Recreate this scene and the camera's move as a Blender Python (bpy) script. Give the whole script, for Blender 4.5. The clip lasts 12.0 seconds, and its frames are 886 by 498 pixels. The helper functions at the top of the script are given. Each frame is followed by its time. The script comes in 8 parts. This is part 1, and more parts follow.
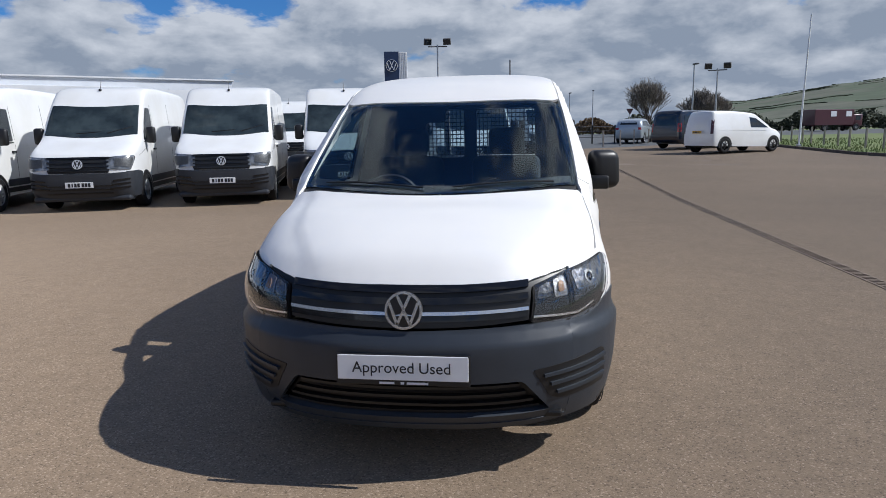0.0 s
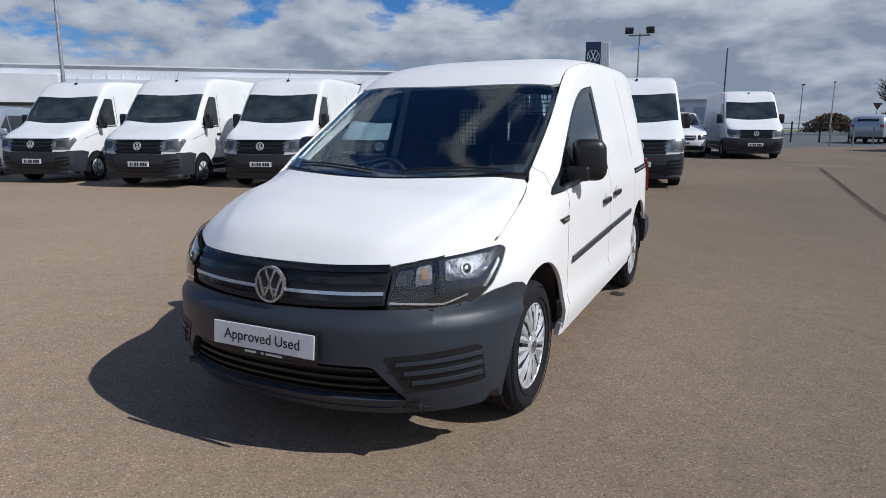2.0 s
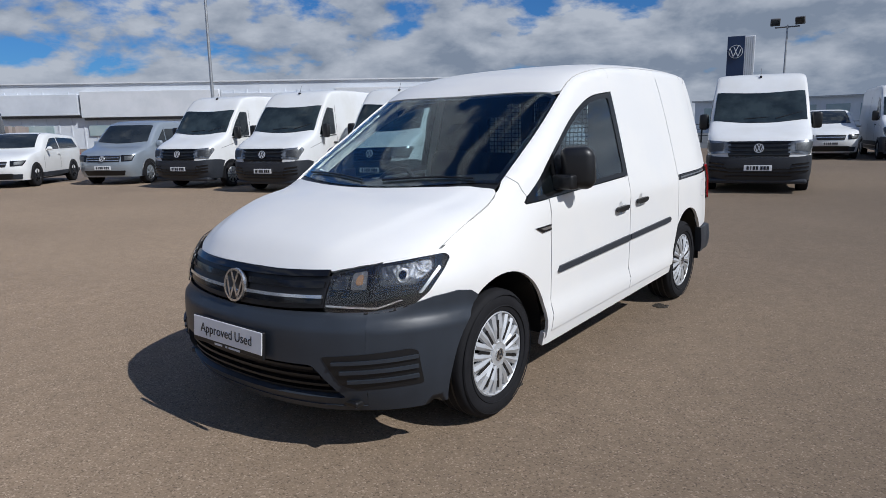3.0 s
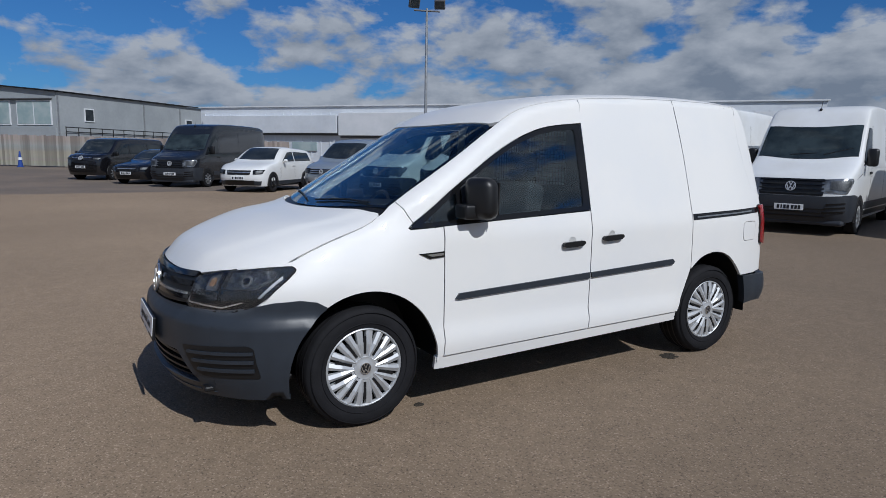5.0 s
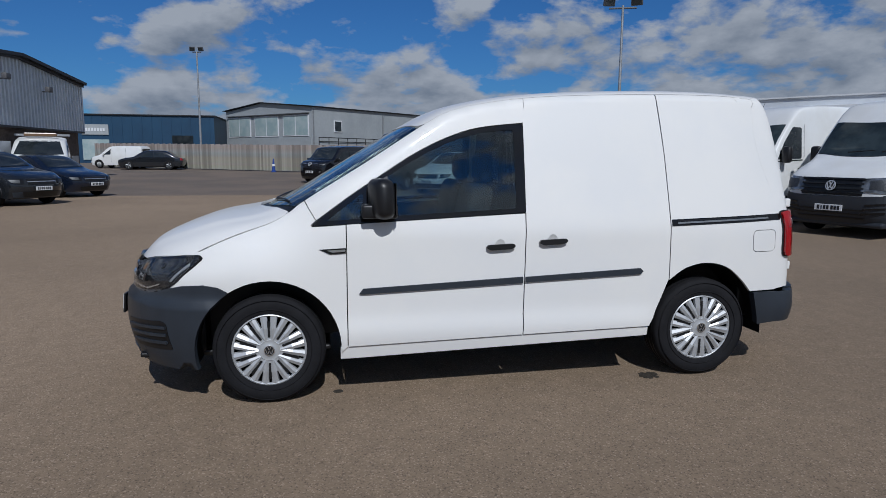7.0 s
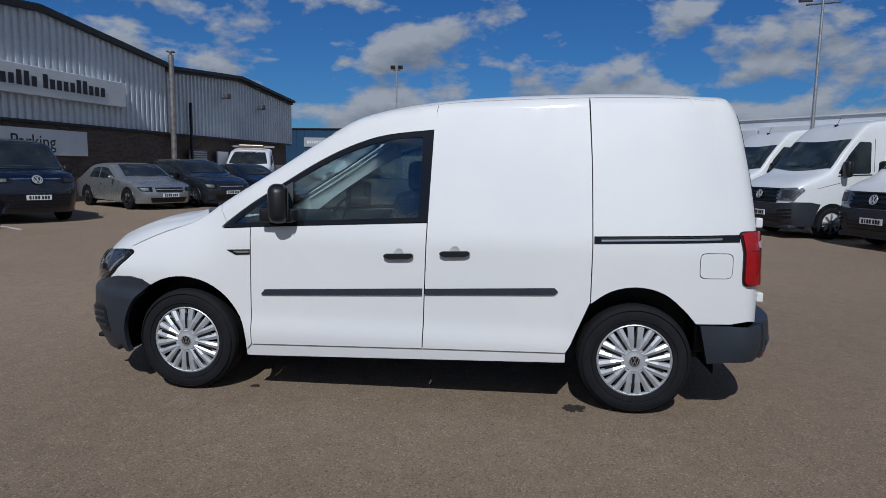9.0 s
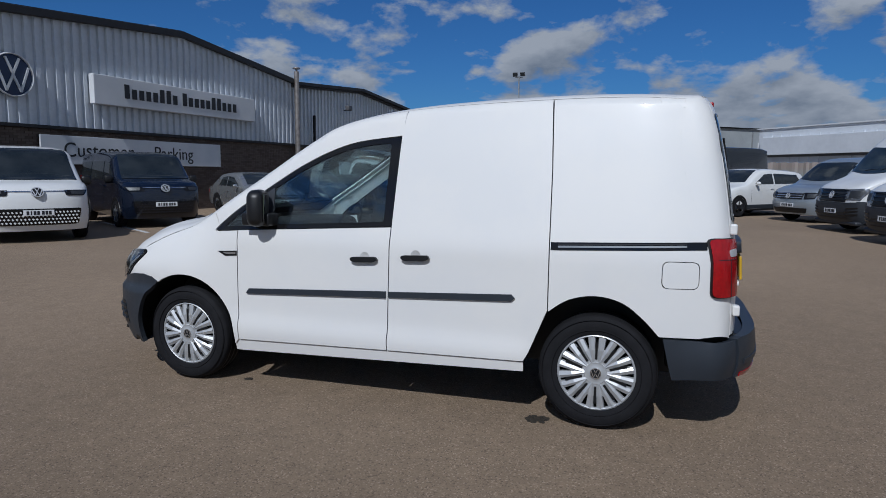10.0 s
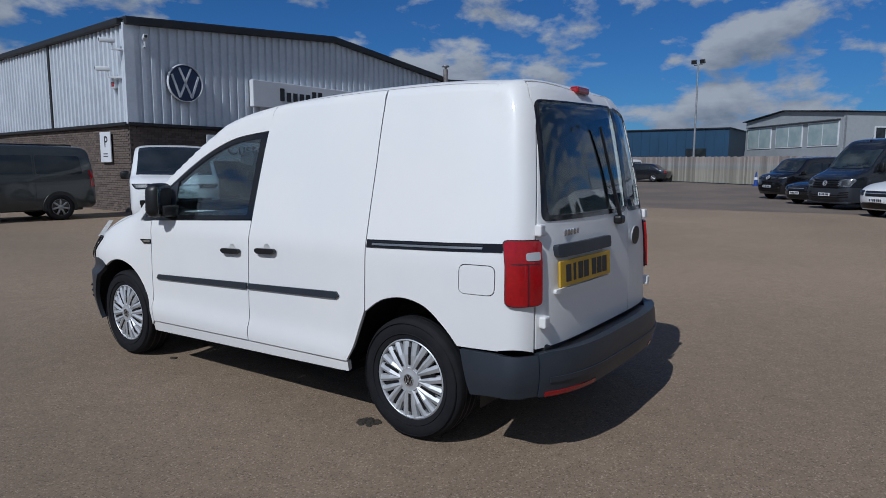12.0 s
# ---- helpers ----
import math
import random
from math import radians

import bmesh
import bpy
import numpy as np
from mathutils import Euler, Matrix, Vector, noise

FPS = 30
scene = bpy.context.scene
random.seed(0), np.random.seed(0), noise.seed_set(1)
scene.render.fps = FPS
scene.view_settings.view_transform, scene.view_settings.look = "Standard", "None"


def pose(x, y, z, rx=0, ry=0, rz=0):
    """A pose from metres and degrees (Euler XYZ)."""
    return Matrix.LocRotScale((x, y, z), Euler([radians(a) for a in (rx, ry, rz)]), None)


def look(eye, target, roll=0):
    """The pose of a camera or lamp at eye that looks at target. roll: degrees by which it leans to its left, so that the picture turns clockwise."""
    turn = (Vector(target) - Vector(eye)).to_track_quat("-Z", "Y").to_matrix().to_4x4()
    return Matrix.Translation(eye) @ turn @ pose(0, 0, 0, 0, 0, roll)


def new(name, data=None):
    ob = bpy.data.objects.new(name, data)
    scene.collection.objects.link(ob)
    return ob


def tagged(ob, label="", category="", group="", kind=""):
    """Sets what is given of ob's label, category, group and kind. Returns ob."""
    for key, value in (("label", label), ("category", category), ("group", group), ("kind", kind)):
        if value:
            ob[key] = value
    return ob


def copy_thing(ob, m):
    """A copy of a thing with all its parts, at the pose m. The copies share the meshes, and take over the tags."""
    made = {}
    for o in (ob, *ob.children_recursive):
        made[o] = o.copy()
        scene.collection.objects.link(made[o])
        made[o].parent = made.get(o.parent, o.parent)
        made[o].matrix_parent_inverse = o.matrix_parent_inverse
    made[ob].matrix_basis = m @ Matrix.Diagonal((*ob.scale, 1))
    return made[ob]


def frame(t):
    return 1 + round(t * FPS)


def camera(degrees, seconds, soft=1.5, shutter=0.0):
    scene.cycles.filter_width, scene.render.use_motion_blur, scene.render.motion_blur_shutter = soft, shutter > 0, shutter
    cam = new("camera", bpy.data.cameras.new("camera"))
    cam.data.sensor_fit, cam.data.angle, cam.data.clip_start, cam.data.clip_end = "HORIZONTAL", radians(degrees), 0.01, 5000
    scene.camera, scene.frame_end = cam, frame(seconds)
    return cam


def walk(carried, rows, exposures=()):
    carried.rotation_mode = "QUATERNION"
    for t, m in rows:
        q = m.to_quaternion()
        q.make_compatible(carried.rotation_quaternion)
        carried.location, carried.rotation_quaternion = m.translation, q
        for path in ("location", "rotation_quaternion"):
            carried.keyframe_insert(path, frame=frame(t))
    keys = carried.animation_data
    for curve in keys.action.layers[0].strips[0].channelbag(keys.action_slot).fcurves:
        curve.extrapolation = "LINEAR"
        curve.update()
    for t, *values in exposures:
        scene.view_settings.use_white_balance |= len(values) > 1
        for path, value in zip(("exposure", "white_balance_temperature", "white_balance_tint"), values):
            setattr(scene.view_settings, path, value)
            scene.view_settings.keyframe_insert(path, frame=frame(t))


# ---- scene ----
cam = camera(69.1, 12.0, soft=0.7)
PATH = [
    (0, (0.48, -2.423, 1.395), (0.223, -0.471, 1.044), -1.1),
    (0.5, (0.719, -2.349, 1.367), (0.387, -0.412, 0.995), -0.8),
    (1, (0.997, -2.25, 1.376), (0.462, -0.367, 0.966), 0.0),
    (1.5, (1.427, -2.186, 1.376), (0.702, -0.36, 0.997), 0.4),
    (2, (1.755, -1.999, 1.339), (0.895, -0.231, 0.971), 0.1),
    (2.5, (2.086, -1.819, 1.355), (1.019, -0.166, 0.993), -0.9),
    (3, (2.491, -1.646, 1.365), (1.272, -0.1, 1.013), -1.0),
    (3.2, (2.598, -1.56, 1.349), (1.337, -0.047, 1.003), -0.9),
    (4.8, (3.72, -0.592, 1.376), (2.041, 0.455, 1.087), 0.1),
    (5, (3.788, -0.44, 1.395), (2.088, 0.575, 1.11), 1.0),
    (5.5, (4.055, -0.069, 1.355), (2.261, 0.779, 1.103), 0.2),
    (6, (4.258, 0.309, 1.39), (2.406, 1.007, 1.103), -0.0),
    (6.5, (4.355, 0.72, 1.399), (2.464, 1.303, 1.106), 1.3),
    (7, (4.524, 1.191, 1.404), (2.577, 1.549, 1.123), 0.3),
    (7.5, (4.573, 1.636, 1.375), (2.598, 1.834, 1.127), 1.3),
    (7.7, (4.572, 1.785, 1.389), (2.592, 1.93, 1.145), 1.2),
    (9.3, (4.461, 3.219, 1.395), (2.515, 2.824, 1.151), 0.5),
    (9.5, (4.43, 3.411, 1.382), (2.507, 2.915, 1.146), 0.1),
    (10, (4.31, 3.879, 1.394), (2.432, 3.231, 1.161), 0.4),
    (10.5, (4.093, 4.312, 1.405), (2.264, 3.536, 1.18), 0.5),
    (11, (3.915, 4.779, 1.401), (2.161, 3.841, 1.184), 0.3),
    (11.5, (3.656, 5.17, 1.383), (1.965, 4.131, 1.139), 1.4),
    (12, (3.334, 5.534, 1.398), (1.716, 4.386, 1.148), 0.3),
]
walk(cam, [(t, look(eye, target, roll)) for t, eye, target, roll in PATH],
     [(0, 0.18, 6060, 10), (1.5, 0.08, 6020, 10), (2.5, -0.06, 5980, 10), (5.0, -0.45, 5820, 9), (7.0, -0.61, 5760, 9), (9.5, -0.68, 5680, 9), (12.0, -0.62, 5600, 9)])

# ---- sky, sun ----
SUN_ELEVATION, SUN_TURN = 44.0, 88.0
world = bpy.data.worlds.new("sky")
scene.world = world
world.use_nodes = True
wn, wl = world.node_tree.nodes, world.node_tree.links
background = wn["Background"]


def wnode(kind, **values):
    n = wn.new(kind)
    for key, value in values.items():
        n.inputs[key].default_value = value
    return n


def wmath(op, a, b=None, clamp=False):
    n = wn.new("ShaderNodeMath")
    n.operation, n.use_clamp = op, clamp
    for k, v in enumerate((a, b)):
        if v is None:
            continue
        if isinstance(v, (int, float)):
            n.inputs[k].default_value = v
        else:
            wl.new(v, n.inputs[k])
    return n.outputs[0]


sky = wn.new("ShaderNodeTexSky")
sky.sky_type, sky.sun_disc = "NISHITA", False
sky.sun_elevation, sky.sun_rotation = radians(SUN_ELEVATION), radians(SUN_TURN)
sky.air_density, sky.dust_density, sky.ozone_density = 1.0, 0.3, 3.0
coords = wn.new("ShaderNodeTexCoord")
split = wn.new("ShaderNodeSeparateXYZ")
wl.new(coords.outputs["Generated"], split.inputs[0])
# heaped clouds: a field on the sky's dome, squeezed towards the horizon
squash = wn.new("ShaderNodeCombineXYZ")
wl.new(split.outputs[0], squash.inputs[0])
wl.new(split.outputs[1], squash.inputs[1])
wl.new(wmath("MULTIPLY", wmath("POWER", wmath("MAXIMUM", split.outputs[2], 0.0), 0.85), 1.9), squash.inputs[2])
big = wnode("ShaderNodeTexNoise", Scale=7.5, Detail=9.0, Roughness=0.55, Distortion=0.1)
wl.new(squash.outputs[0], big.inputs["Vector"])
# the same field looked up a little higher and towards the sun gives each cloud a lit top and a grey base
shifted = wn.new("ShaderNodeVectorMath")
shifted.operation = "ADD"
shifted.inputs[1].default_value = (0.015, 0.0, 0.05)
wl.new(squash.outputs[0], shifted.inputs[0])
toward = wnode("ShaderNodeTexNoise", Scale=7.5, Detail=6.0, Roughness=0.55, Distortion=0.1)
wl.new(shifted.outputs[0], toward.inputs["Vector"])
# more cloud to the north, south and east, open sky to the west and overhead
bank = wmath("MULTIPLY", wmath("SUBTRACT", 1.0, wmath("MULTIPLY", split.outputs[2], 4.2), True), 0.165)
bias = wmath("ADD", wmath("ADD", wmath("MULTIPLY", wmath("MAXIMUM", split.outputs[1], 0.0), 0.13), bank), wmath("ADD", wmath("MULTIPLY", split.outputs[0], 0.055), wmath("SUBTRACT", wmath("MULTIPLY", wmath("MAXIMUM", wmath("MULTIPLY", split.outputs[1], -1.0), 0.0), 0.06), wmath("MULTIPLY", wmath("MAXIMUM", wmath("SUBTRACT", split.outputs[2], 0.6), 0.0), 0.30))))
cover = wmath("SUBTRACT", wmath("ADD", big.outputs[0], bias), 0.505)
mask = wmath("MULTIPLY", cover, 11.0, True)
shade = wmath("ADD", wmath("MULTIPLY", wmath("SUBTRACT", big.outputs[0], toward.outputs[0]), 4.0), wmath("SUBTRACT", 0.74, wmath("MULTIPLY", cover, 1.9)), True)
tone = wn.new("ShaderNodeMix")
tone.data_type = "RGBA"
wl.new(shade, tone.inputs["Factor"])
tone.inputs["A"].default_value = (3.0, 3.5, 4.3, 1)
tone.inputs["B"].default_value = (6.6, 6.85, 7.3, 1)
blend = wn.new("ShaderNodeMix")
blend.data_type = "RGBA"
wl.new(mask, blend.inputs["Factor"])
clear = wn.new("ShaderNodeVectorMath")
clear.operation = "MULTIPLY"
clear.inputs[1].default_value = (0.33, 0.645, 1.03)
wl.new(sky.outputs[0], clear.inputs[0])
wl.new(clear.outputs[0], blend.inputs["A"])
wl.new(tone.outputs["Result"], blend.inputs["B"])
wl.new(blend.outputs["Result"], background.inputs[0])
background.inputs[1].default_value = 0.077

sun = new("sun", bpy.data.lights.new("sun", "SUN"))
sun.data.energy, sun.data.angle, sun.data.color = 4.3, radians(0.5), (1.0, 0.955, 0.89)
e, a = radians(SUN_ELEVATION), radians(SUN_TURN)
sun.matrix_world = look((40 * math.cos(e) * math.sin(a), 40 * math.cos(e) * math.cos(a), 40 * math.sin(e)), (0, 0, 0))

# ---- materials ----
def material(name, colour, rough=0.5, metal=0.0, vary=0.0, scale=4.0, bump=0.0, bump_scale=60.0, coat=0.0, second=None, mix_scale=1.0, mix_range=(0.4, 0.6), rough_vary=0.0):
    """A surface with two scales of variation: broad patches (second colour) and fine grain (bump, vary)."""
    m = bpy.data.materials.new(name)
    m.use_nodes = True
    n, l = m.node_tree.nodes, m.node_tree.links
    b = n["Principled BSDF"]
    b.inputs["Base Color"].default_value = (*colour, 1)
    b.inputs["Roughness"].default_value, b.inputs["Metallic"].default_value = rough, metal
    b.inputs["Coat Weight"].default_value, b.inputs["Coat Roughness"].default_value = coat, 0.06
    tc = n.new("ShaderNodeTexCoord")
    last = None
    if second:
        t = n.new("ShaderNodeTexNoise")
        t.inputs["Scale"].default_value, t.inputs["Detail"].default_value, t.inputs["Roughness"].default_value = mix_scale, 6, 0.6
        l.new(tc.outputs["Object"], t.inputs["Vector"])
        r = n.new("ShaderNodeMapRange")
        r.inputs["From Min"].default_value, r.inputs["From Max"].default_value = mix_range
        l.new(t.outputs[0], r.inputs[0])
        x = n.new("ShaderNodeMix")
        x.data_type = "RGBA"
        x.inputs["A"].default_value, x.inputs["B"].default_value = (*colour, 1), (*second, 1)
        l.new(r.outputs[0], x.inputs["Factor"])
        last = x.outputs["Result"]
    if vary:
        t = n.new("ShaderNodeTexNoise")
        t.inputs["Scale"].default_value, t.inputs["Detail"].default_value = scale, 5
        l.new(tc.outputs["Object"], t.inputs["Vector"])
        r = n.new("ShaderNodeMapRange")
        r.inputs["From Min"].default_value, r.inputs["From Max"].default_value = 0.25, 0.75
        r.inputs["To Min"].default_value, r.inputs["To Max"].default_value = 1 - vary, 1 + vary
        l.new(t.outputs[0], r.inputs[0])
        x = n.new("ShaderNodeVectorMath")
        x.operation = "SCALE"
        l.new(r.outputs[0], x.inputs["Scale"])
        if last:
            l.new(last, x.inputs[0])
        else:
            x.inputs[0].default_value = colour
        last = x.outputs[0]
    if last:
        l.new(last, b.inputs["Base Color"])
    if rough_vary:
        t = n.new("ShaderNodeTexNoise")
        t.inputs["Scale"].default_value, t.inputs["Detail"].default_value = 2.5, 6
        l.new(tc.outputs["Object"], t.inputs["Vector"])
        r = n.new("ShaderNodeMapRange")
        r.inputs["To Min"].default_value, r.inputs["To Max"].default_value = rough - rough_vary, rough + rough_vary
        l.new(t.outputs[0], r.inputs[0])
        l.new(r.outputs[0], b.inputs["Roughness"])
    if bump:
        t = n.new("ShaderNodeTexNoise")
        t.inputs["Scale"].default_value, t.inputs["Detail"].default_value = bump_scale, 3
        l.new(tc.outputs["Object"], t.inputs["Vector"])
        u = n.new("ShaderNodeBump")
        u.inputs["Strength"].default_value, u.inputs["Distance"].default_value = bump, 0.01
        l.new(t.outputs[0], u.inputs["Height"])
        l.new(u.outputs[0], b.inputs["Normal"])
    return m


def glass(name, tint, rough=0.0):
    m = material(name, tint, rough)
    b = m.node_tree.nodes["Principled BSDF"]
    b.inputs["Transmission Weight"].default_value, b.inputs["IOR"].default_value = 1.0, 1.45
    return m


WHITE = material("white_paint", (0.80, 0.787, 0.758), 0.5, coat=0.4, second=(0.77, 0.765, 0.75), mix_scale=1.6, rough_vary=0.06)
WHITE_VAN = material("white_van_paint", (0.78, 0.79, 0.79), 0.35, coat=0.5, second=(0.72, 0.72, 0.7), mix_scale=0.8, rough_vary=0.08)
PLASTIC = material("dark_grey_bumper_plastic", (0.027, 0.033, 0.043), 0.42, vary=0.12, scale=9, bump=0.06, bump_scale=420, rough_vary=0.07)
DARK_PLASTIC = material("charcoal_van_plastic", (0.028, 0.032, 0.040), 0.5, vary=0.15, scale=6, rough_vary=0.06)
BLACK = material("black_plastic", (0.008, 0.008, 0.009), 0.42, vary=0.15, scale=12, rough_vary=0.08)
GLOSS_BLACK = material("gloss_black", (0.008, 0.008, 0.009), 0.12, rough_vary=0.04)
RUBBER = material("tyre_rubber", (0.011, 0.011, 0.013), 0.8, vary=0.25, scale=14, bump=0.15, bump_scale=160)
RUBBER.node_tree.nodes["Principled BSDF"].inputs["Specular IOR Level"].default_value = 0.25
SILVER = material("silver_wheel_trim", (0.54, 0.55, 0.56), 0.42, 0.45, vary=0.06, scale=6, rough_vary=0.06)
ALLOY = material("grey_alloy", (0.36, 0.37, 0.38), 0.35, 0.8, vary=0.1, scale=6)
DARK_ALLOY = material("dark_alloy", (0.02, 0.02, 0.022), 0.35, 0.4)
CHROME = material("chrome", (0.72, 0.72, 0.72), 0.2, 0.92, rough_vary=0.03)
MIRROR = material("dim_mirror_glass", (0.28, 0.29, 0.31), 0.04, 1.0, rough_vary=0.01)
REFLECTOR = material("lamp_reflector", (0.10, 0.104, 0.108), 0.5, 0.85, vary=0.35, scale=55, bump=0.5, bump_scale=45)
LAMP_FACETS = material("faceted_lamp_reflector", (0.042, 0.045, 0.05), 0.36, 0.8, vary=0.6, scale=38, bump=0.7, bump_scale=30)
SATIN = material("satin_silver_badge", (0.66, 0.67, 0.69), 0.34, 0.45, rough_vary=0.04)
LAMP_BOWL = material("matt_black_lamp_bowl", (0.005, 0.005, 0.006), 0.75, vary=0.2, scale=30)
LAMP_BOWL.node_tree.nodes["Principled BSDF"].inputs["Specular IOR Level"].default_value = 0.15
VAN_LAMP = material("silvery_van_headlamp", (0.26, 0.27, 0.28), 0.22, 0.7, vary=0.9, scale=9, bump=0.5, bump_scale=12)
AMBER = material("amber_lamp", (0.17, 0.105, 0.06), 0.25, vary=0.2, scale=40)
RED = material("red_tail_lamp", (0.36, 0.004, 0.007), 0.16, coat=0.5, vary=0.18, scale=60, second=(0.30, 0.003, 0.005), mix_scale=9)
CLEAR = glass("clear_lens", (0.97, 0.98, 1.0))
GLASS = glass("van_glass", (0.46, 0.58, 0.61))
GLASS.node_tree.nodes["Principled BSDF"].inputs["IOR"].default_value = 1.75
SCREEN_GLASS = glass("windscreen_glass", (0.70, 0.82, 0.84))
SCREEN_GLASS.node_tree.nodes["Principled BSDF"].inputs["IOR"].default_value = 1.36
SHADE_GLASS = glass("tinted_glass", (0.52, 0.60, 0.63))
SHADE_GLASS.node_tree.nodes["Principled BSDF"].inputs["IOR"].default_value = 1.5
# the paler clouding in this colour imitates sky reflected in the windscreen
VAN_SCREEN = material("teal_van_windscreen", (0.018, 0.025, 0.028), 0.06, second=(0.040, 0.054, 0.058), mix_scale=1.6)
FAR_GLASS = material("dark_car_glass", (0.014, 0.019, 0.023), 0.06, second=(0.03, 0.036, 0.04), mix_scale=1.2)
PLATE_WHITE = material("white_number_plate", (0.78, 0.79, 0.8), 0.35, vary=0.03, scale=12)
PLATE_YELLOW = material("yellow_number_plate", (0.60, 0.36, 0.02), 0.35, vary=0.06, scale=20)
INK = material("dark_ink", (0.015, 0.016, 0.02), 0.5)
NAVY = material("navy_sign", (0.012, 0.03, 0.085), 0.3, vary=0.08, scale=3)
SIGN_WHITE = material("white_sign_panel", (0.74, 0.75, 0.77), 0.45, second=(0.66, 0.68, 0.7), mix_scale=0.6)
CABIN = material("dark_cabin_trim", (0.009, 0.010, 0.012), 0.8, vary=0.15, scale=20, bump=0.1, bump_scale=200)
SEAT = material("dark_seat_cloth", (0.008, 0.009, 0.011), 0.95, vary=0.25, scale=90, bump=0.2, bump_scale=300)
LINING = material("bare_van_lining", (0.55, 0.55, 0.54), 0.6, vary=0.08, scale=5)
PILLAR = material("pale_pillar_trim", (0.42, 0.43, 0.42), 0.7, vary=0.05, scale=10)
PAINT_NAVY = material("navy_car_paint", (0.006, 0.010, 0.022), 0.2, coat=0.7, rough_vary=0.05)
PAINT_DARK = material("charcoal_car_paint", (0.022, 0.025, 0.030), 0.16, 0.3, coat=0.8, rough_vary=0.05)
PAINT_BLACK = material("black_car_paint", (0.008, 0.008, 0.01), 0.16, coat=0.8, rough_vary=0.04)
PAINT_SILVER = material("silver_car_paint", (0.42, 0.44, 0.46), 0.28, 0.7, coat=0.7, rough_vary=0.05)
PAINT_BLUE_GREY = material("blue_grey_car_paint", (0.36, 0.41, 0.46), 0.32, 0.45, coat=0.7, rough_vary=0.05)
PAINT_GREEN = material("grey_green_van_paint", (0.040, 0.046, 0.047), 0.3, 0.2, coat=0.6, rough_vary=0.05)
PAINT_MAROON = material("maroon_paint", (0.062, 0.010, 0.017), 0.35, coat=0.4, vary=0.1, scale=2)
STEEL = material("galvanised_steel", (0.42, 0.43, 0.44), 0.45, 0.7, vary=0.2, scale=6, rough_vary=0.1)
LAMP_GREY = material("lamp_housing", (0.09, 0.09, 0.095), 0.5, vary=0.15, scale=8)
CLADDING = material("silver_profiled_cladding", (0.66, 0.70, 0.75), 0.36, 0.1, second=(0.58, 0.62, 0.67), mix_scale=0.5, vary=0.06, scale=9, rough_vary=0.08)
ROOF_EDGE = material("black_roof_trim", (0.014, 0.014, 0.016), 0.5, vary=0.2, scale=3)
BRICK = material("brown_brick", (0.125, 0.098, 0.082), 0.9, vary=0.3, scale=14, second=(0.09, 0.07, 0.058), mix_scale=5, bump=0.4, bump_scale=90)


def brick_pieces():
    """Brown brick whose tone changes from piece to piece."""
    m = material("brown_brick_pieces", (0.2, 0.13, 0.1), 0.9, bump=0.4, bump_scale=90)
    n, l = m.node_tree.nodes, m.node_tree.links
    info, geo, ramp, add = n.new("ShaderNodeObjectInfo"), n.new("ShaderNodeNewGeometry"), n.new("ShaderNodeValToRGB"), n.new("ShaderNodeMath")
    add.operation = "PINGPONG"
    add.inputs[1].default_value = 1.0
    both_ = n.new("ShaderNodeMath")
    l.new(info.outputs["Random"], both_.inputs[0])
    l.new(geo.outputs["Random Per Island"], both_.inputs[1])
    l.new(both_.outputs[0], add.inputs[0])
    l.new(add.outputs[0], ramp.inputs[0])
    ramp.color_ramp.elements[0].color, ramp.color_ramp.elements[1].color = (0.082, 0.063, 0.053, 1), (0.155, 0.12, 0.10, 1)
    l.new(ramp.outputs[0], n["Principled BSDF"].inputs["Base Color"])
    return m


BRICK_PIECES = brick_pieces()
MORTAR = material("grey_mortar", (0.095, 0.08, 0.07), 0.95, vary=0.15, scale=20)
FENCE_TIMBER = material("grey_fence_board", (0.30, 0.255, 0.22), 0.88, bump=0.3, bump_scale=40)
_n, _l = FENCE_TIMBER.node_tree.nodes, FENCE_TIMBER.node_tree.links
_info, _ramp, _grain, _mix = _n.new("ShaderNodeObjectInfo"), _n.new("ShaderNodeValToRGB"), _n.new("ShaderNodeTexNoise"), _n.new("ShaderNodeMix")
_grain.inputs["Scale"].default_value, _grain.inputs["Detail"].default_value = 1.3, 6
_l.new(_n["Texture Coordinate"].outputs["Object"], _grain.inputs["Vector"])
_l.new(_info.outputs["Random"], _ramp.inputs[0])
_ramp.color_ramp.elements[0].color, _ramp.color_ramp.elements[1].color = (0.20, 0.172, 0.155, 1), (0.37, 0.325, 0.295, 1)
_mix.data_type, _mix.blend_type = "RGBA", "MULTIPLY"
_mix.inputs["Factor"].default_value = 0.6
_l.new(_ramp.outputs[0], _mix.inputs["A"])
_l.new(_grain.outputs["Color"], _mix.inputs["B"])
_gain = _n.new("ShaderNodeVectorMath")
_gain.operation = "SCALE"
_gain.inputs["Scale"].default_value = 1.45
_l.new(_mix.outputs["Result"], _gain.inputs[0])
_l.new(_gain.outputs[0], _n["Principled BSDF"].inputs["Base Color"])
TIMBER = material("weathered_fence_timber", (0.36, 0.315, 0.27), 0.85, vary=0.25, scale=3, second=(0.28, 0.245, 0.21), mix_scale=2.2, bump=0.3, bump_scale=40)
PALE_WALL = material("pale_grey_cladding", (0.67, 0.70, 0.74), 0.5, second=(0.60, 0.63, 0.67), mix_scale=0.25, vary=0.04, scale=3)
OFFICE = material("grey_office_cladding", (0.36, 0.385, 0.40), 0.55, second=(0.31, 0.335, 0.35), mix_scale=0.3, vary=0.05, scale=4)
